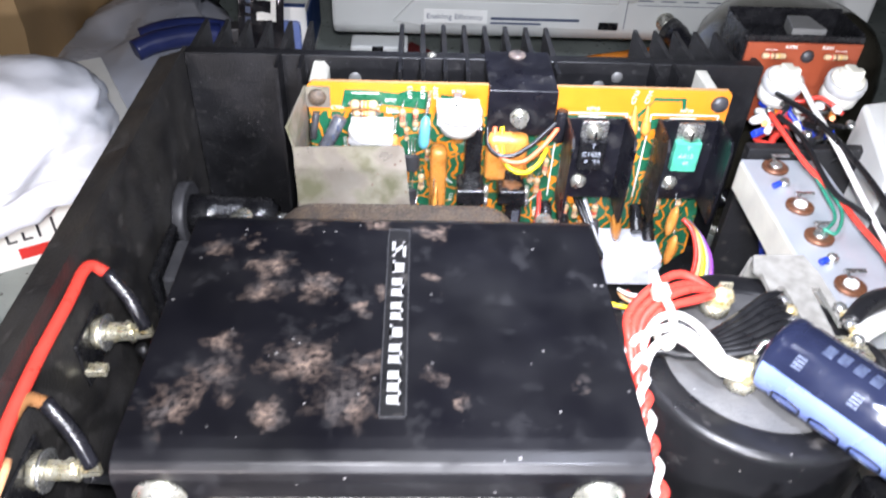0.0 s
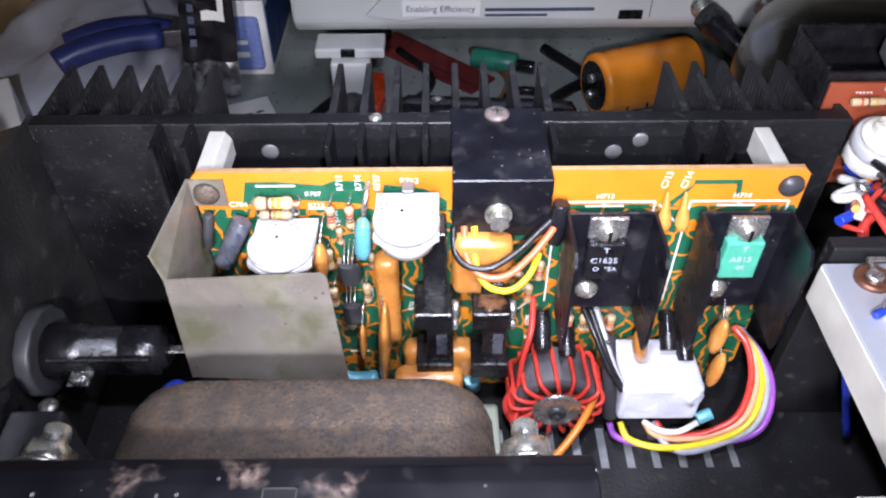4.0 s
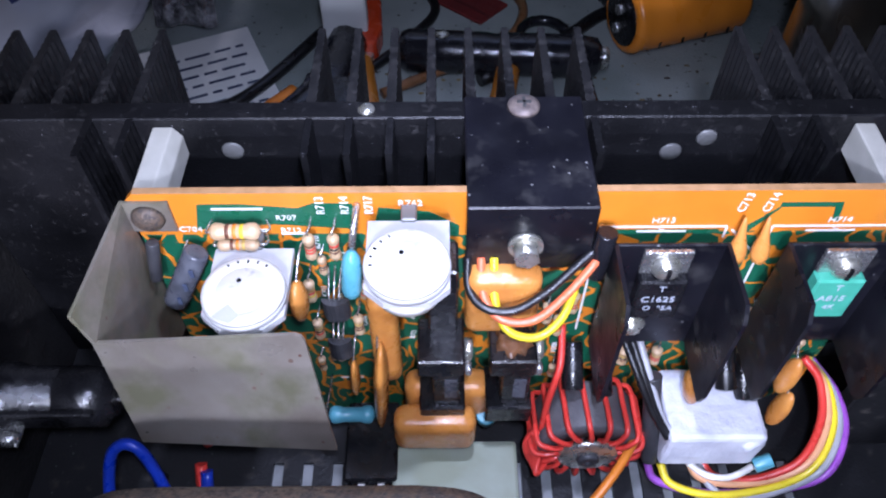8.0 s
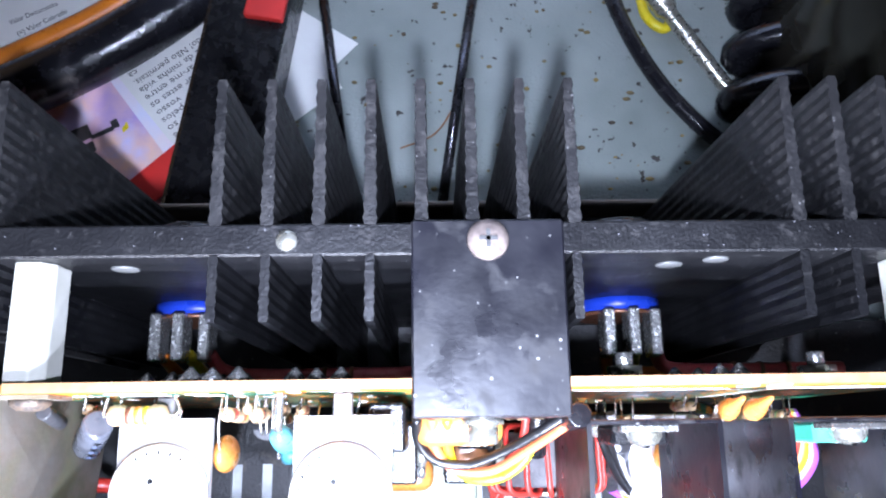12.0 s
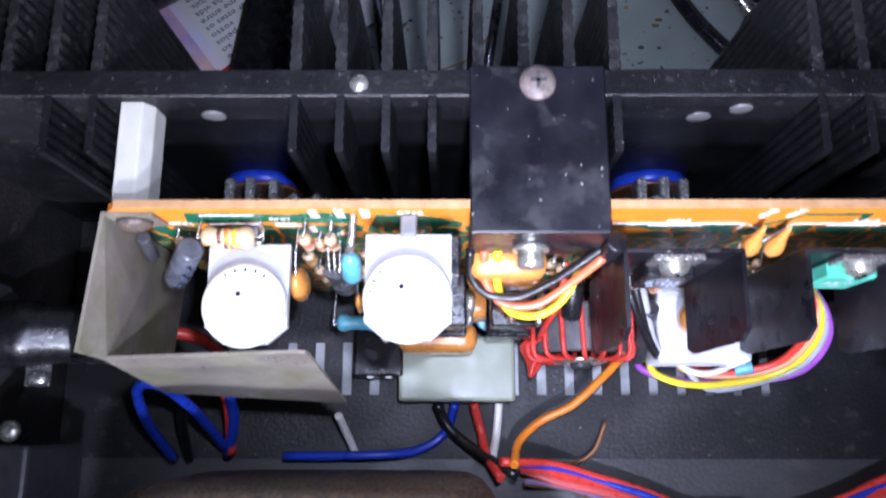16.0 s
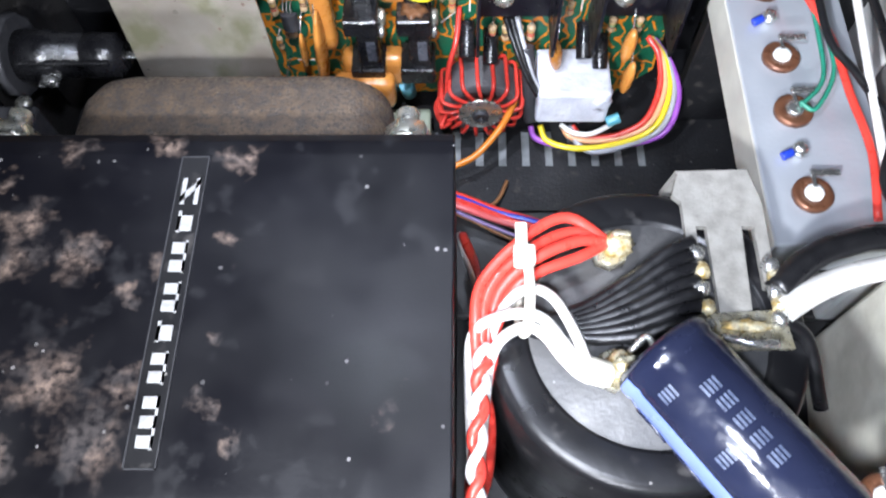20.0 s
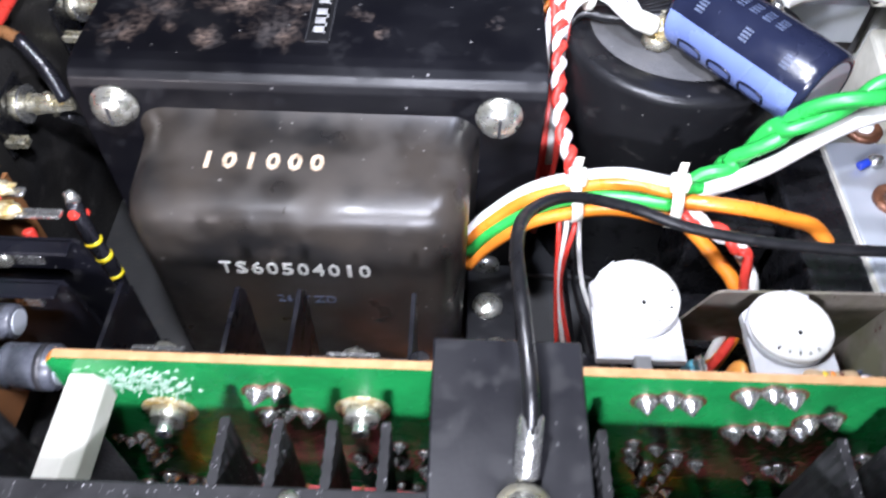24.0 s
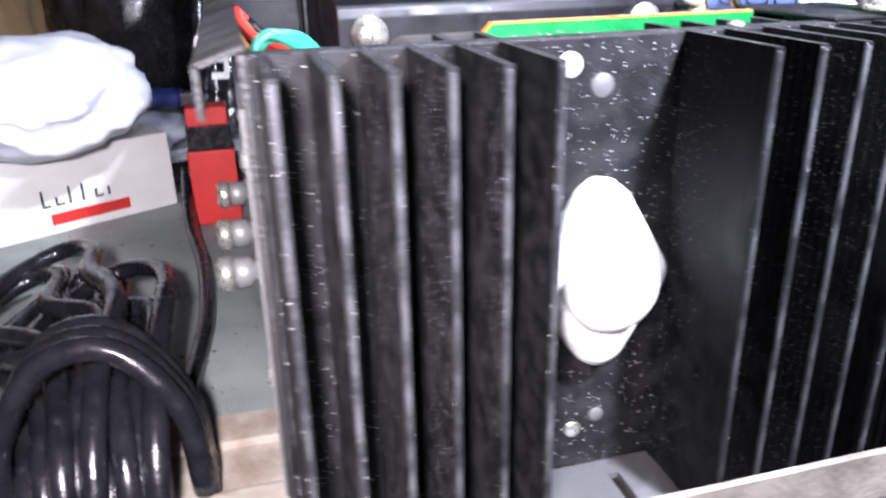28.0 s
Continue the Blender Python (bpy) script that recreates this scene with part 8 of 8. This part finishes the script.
part("scrap", Shape().prism([(-0.03, 0.53), (0.012, 0.503), (-0.012, 0.478), (-0.03, 0.48)], TABLE_Z + 0.0006, TABLE_Z + 0.001, "z"), WHITE, t)
part("fold", Shape().prism([(-0.07, 0.432), (-0.052, 0.446), (-0.062, 0.458), (-0.082, 0.44)], TABLE_Z + 0.002, TABLE_Z + 0.0024, "z"), RED, t, "red paper corner")
for k, (x0, y0, x1, y1) in enumerate(((0.0095, 0.43, -0.004, 0.53), (0.047, 0.43, 0.064, 0.54))):
    t = thing("screwdriver", (x0, y0, TABLE_Z), "thin steel screwdriver with a dark blade on the mat", "screwdriver", "screwdrivers on the mat")
    part("blade", Shape().tube([(x0, y0, TABLE_Z + 0.003), (x1, y1, TABLE_Z + 0.005)], 0.0022, 10, False), surf("dark_blade", (0.07, 0.07, 0.08), None, 100, 0.25, 0.8) if "dark_blade" not in bpy.data.materials else bpy.data.materials["dark_blade"], t)
    part("handle", Shape().cyl((x1, y1, TABLE_Z + 0.007), (x1 + (x1 - x0) * 0.6, y1 + 0.055, TABLE_Z + 0.009), 0.007, 14, 0.001), surf("amber_handle", (0.45, 0.16, 0.02), None, 60, 0.2) if "amber_handle" not in bpy.data.materials else bpy.data.materials["amber_handle"], t)
t = thing("coiled_lead", (0.19, 0.48, TABLE_Z), "black coiled lead heaped on the mat", "cable")
pts = []
for k in range(130):
    a_ = k * 0.26
    pts.append((0.182 + 0.0006 * k * 0.3 + 0.024 * math.cos(a_), 0.437 + 0.0034 * a_ + 0.006 * math.sin(a_), TABLE_Z + 0.02 + 0.0135 * math.sin(a_ + 0.6)))
part("coil", Shape().tube(pts, 0.0058, 10, False), RUBBER, t)
part("tail", Shape().tube([(0.19, 0.44, TABLE_Z + 0.006), (0.175, 0.446, TABLE_Z + 0.006), (0.155, 0.462, TABLE_Z + 0.005), (0.135, 0.49, TABLE_Z + 0.004), (0.12, 0.53, TABLE_Z + 0.004), (0.115, 0.58, TABLE_Z + 0.004)], 0.0035, 10), RUBBER, t)
t = thing("test_probe", (0.16, 0.48, TABLE_Z), "silver pointed test probe", "probe")
part("shaft", Shape().turn([(0, 0.0004), (0.006, 0.0018), (0.01, 0.0032), (0.05, 0.0034), (0.052, 0.005), (0.09, 0.005)], (0.172, 0.4705, TABLE_Z + 0.006), (0.128, 0.54, TABLE_Z + 0.008), 14), ZINC, t)
cable("yellow_hook", "yellow wire hook on the mat", [("yellow", [(0.134, 0.53, TABLE_Z + 0.003), (0.136, 0.515, TABLE_Z + 0.003), (0.143, 0.508, TABLE_Z + 0.003), (0.148, 0.512, TABLE_Z + 0.003)], 0.0022)])
# scattered crumbs of dirt on the mat
rnd = random.Random(4)
s = Shape()
for k in range(220):
    x, y = rnd.uniform(-0.02, 0.2), rnd.uniform(0.42, 0.6)
    r = rnd.uniform(0.0003, 0.0011)
    s.blob((x, y, TABLE_Z + r * 0.4), (r * rnd.uniform(1, 2.2), r, r * 0.5), 1)
tagged(part("crumbs", s, surf("crumb", (0.06, 0.05, 0.04), (0.3, 0.22, 0.08), 40, 0.9)), "brown crumbs and wire ends scattered on the mat", "dirt", kind="stuff")
cable("stray_fibre", "curved dark hair-like fibre on the mat", [("brown", [(0.03, 0.455, TABLE_Z + 0.001), (0.045, 0.462, TABLE_Z + 0.001), (0.055, 0.48, TABLE_Z + 0.001), (0.058, 0.5, TABLE_Z + 0.001)], 0.0004)])

# left of the amplifier, near end
t = thing("carton_with_band", (-0.2, 0.45, TABLE_Z), "white carton with a red band and unreadable lettering", "carton")
m4 = pose(-0.1508, 0.4416, TABLE_Z, 0, 0, 29)
for nm, q, mt in (("carton", Shape().box(-0.135, 0, 0, 0.15, 0, 0.053, 0.0008), WHITE), ("red_band", Shape().box(-0.086, -0.034, -0.0004, 0, 0.006, 0.0135), RED), ("top_band", Shape().box(-0.075, -0.028, 0.1, 0.112, 0.053, 0.0534), RED), ("end_band", Shape().box(0, 0.0004, 0.02, 0.07, 0.0, 0.012), RED)):
    q.v = [tuple(m4 @ Vector(p)) for p in q.v]
    part(nm, q, mt, t)
for k in range(6):
    q = Shape().box(-0.09 + 0.0085 * k, -0.0885 + 0.0085 * k, -0.0004, 0, 0.0185, 0.03 if k in (0, 2, 3) else 0.0245)
    if k in (0, 1, 4):
        q.box(-0.09 + 0.0085 * k, -0.0845 + 0.0085 * k, -0.0004, 0, 0.0185, 0.0198)
    q.v = [tuple(m4 @ Vector(p)) for p in q.v]
    part("lettering_bar", q, DARKGREY, t)
t = thing("power_cable", (-0.17, 0.17, TABLE_Z), "coiled black mains cable hanging off the bench edge", "cable")
rnd = random.Random(12)
for k in range(6):
    # long loops lying over one another, tied near the bench edge
    u = k / 5
    h = TABLE_Z + 0.004 + 0.0075 * (k % 3)
    xt, yt, sp = -0.226 + 0.042 * u + rnd.uniform(-0.005, 0.005), 0.275 - 0.03 * u + rnd.uniform(-0.012, 0.012), 0.024 + rnd.uniform(-0.004, 0.006)
    xb = -0.176 + 0.03 * u
    part("turn", Shape().tube([(xb, 0.076, h - 0.03), (xb - 0.001, 0.09, h + 0.008), (xb - 0.004, 0.115, h + 0.02), (xb - 0.02 + 0.006 * u, 0.16, h + 0.02), (xt - 0.012, yt - 0.075, h + 0.014), (xt - 0.008, yt - 0.03, h + 0.01), (xt + sp * 0.25, yt - 0.004, h + 0.012), (xt + sp * 0.8, yt, h + 0.016), (xt + sp * 1.35, yt - 0.022, h + 0.022),
                               (xt + sp * 1.55, yt - 0.065, h + 0.028), (xb + 0.01, 0.165, h + 0.032), (xb + 0.009, 0.118, h + 0.028), (xb + 0.008, 0.09, h + 0.01), (xb + 0.007, 0.075, h - 0.03)], 0.0042, 10), RUBBER, t)
for k in range(3):
    part("wrap", Shape().tube([(-0.187, 0.118 - 0.007 * k, TABLE_Z + 0.005), (-0.186, 0.122 - 0.007 * k, TABLE_Z + 0.03), (-0.17, 0.126 - 0.008 * k, TABLE_Z + 0.055), (-0.148, 0.122 - 0.007 * k, TABLE_Z + 0.058), (-0.13, 0.115 - 0.006 * k, TABLE_Z + 0.036), (-0.126, 0.112 - 0.006 * k, TABLE_Z + 0.006)], 0.0042, 10), RUBBER, t)
part("long_run", Shape().tube([(-0.135, 0.16, TABLE_Z + 0.005), (-0.128, 0.23, TABLE_Z + 0.005), (-0.13, 0.3, TABLE_Z + 0.006), (-0.138, 0.36, TABLE_Z + 0.012), (-0.14, 0.42, TABLE_Z + 0.03)], 0.004, 10), RUBBER, t)
t = thing("red_pack", (-0.12, 0.398, TABLE_Z), "folded red and black packet on the bench", "packet")
part("pack", Shape().box(-0.136, -0.106, 0.387, 0.41, TABLE_Z, TABLE_Z + 0.05, 0.001), RED, t)
part("black_end", Shape().box(-0.135, -0.107, 0.388, 0.409, TABLE_Z + 0.05, TABLE_Z + 0.066, 0.001), BAKELITE, t)
part("red_top", Shape().box(-0.134, -0.108, 0.389, 0.408, TABLE_Z + 0.066, TABLE_Z + 0.078, 0.001), RED, t)
for yy, zz in ((0.07, 0.08), (0.1, 0.08), (0.14, 0.08)):
    t = thing("output_post", (-0.1098, yy, zz), "pale binding post outside the rear panel", "terminal", "output posts")
    part("post", Shape().turn([(0, 0.003), (0.002, 0.003), (0.0024, 0.0042), (0.0062, 0.0042), (0.007, 0.003)], (-0.1005, yy, zz - 0.03), (-1, yy, zz - 0.03), 16), GREY, t)
    part("cap_nut", Shape().turn([(0, 0.0045), (0.003, 0.0045), (0.004, 0.003)], (-0.1075, yy, zz - 0.03), (-1, yy, zz - 0.03), 16), ZINC, t)
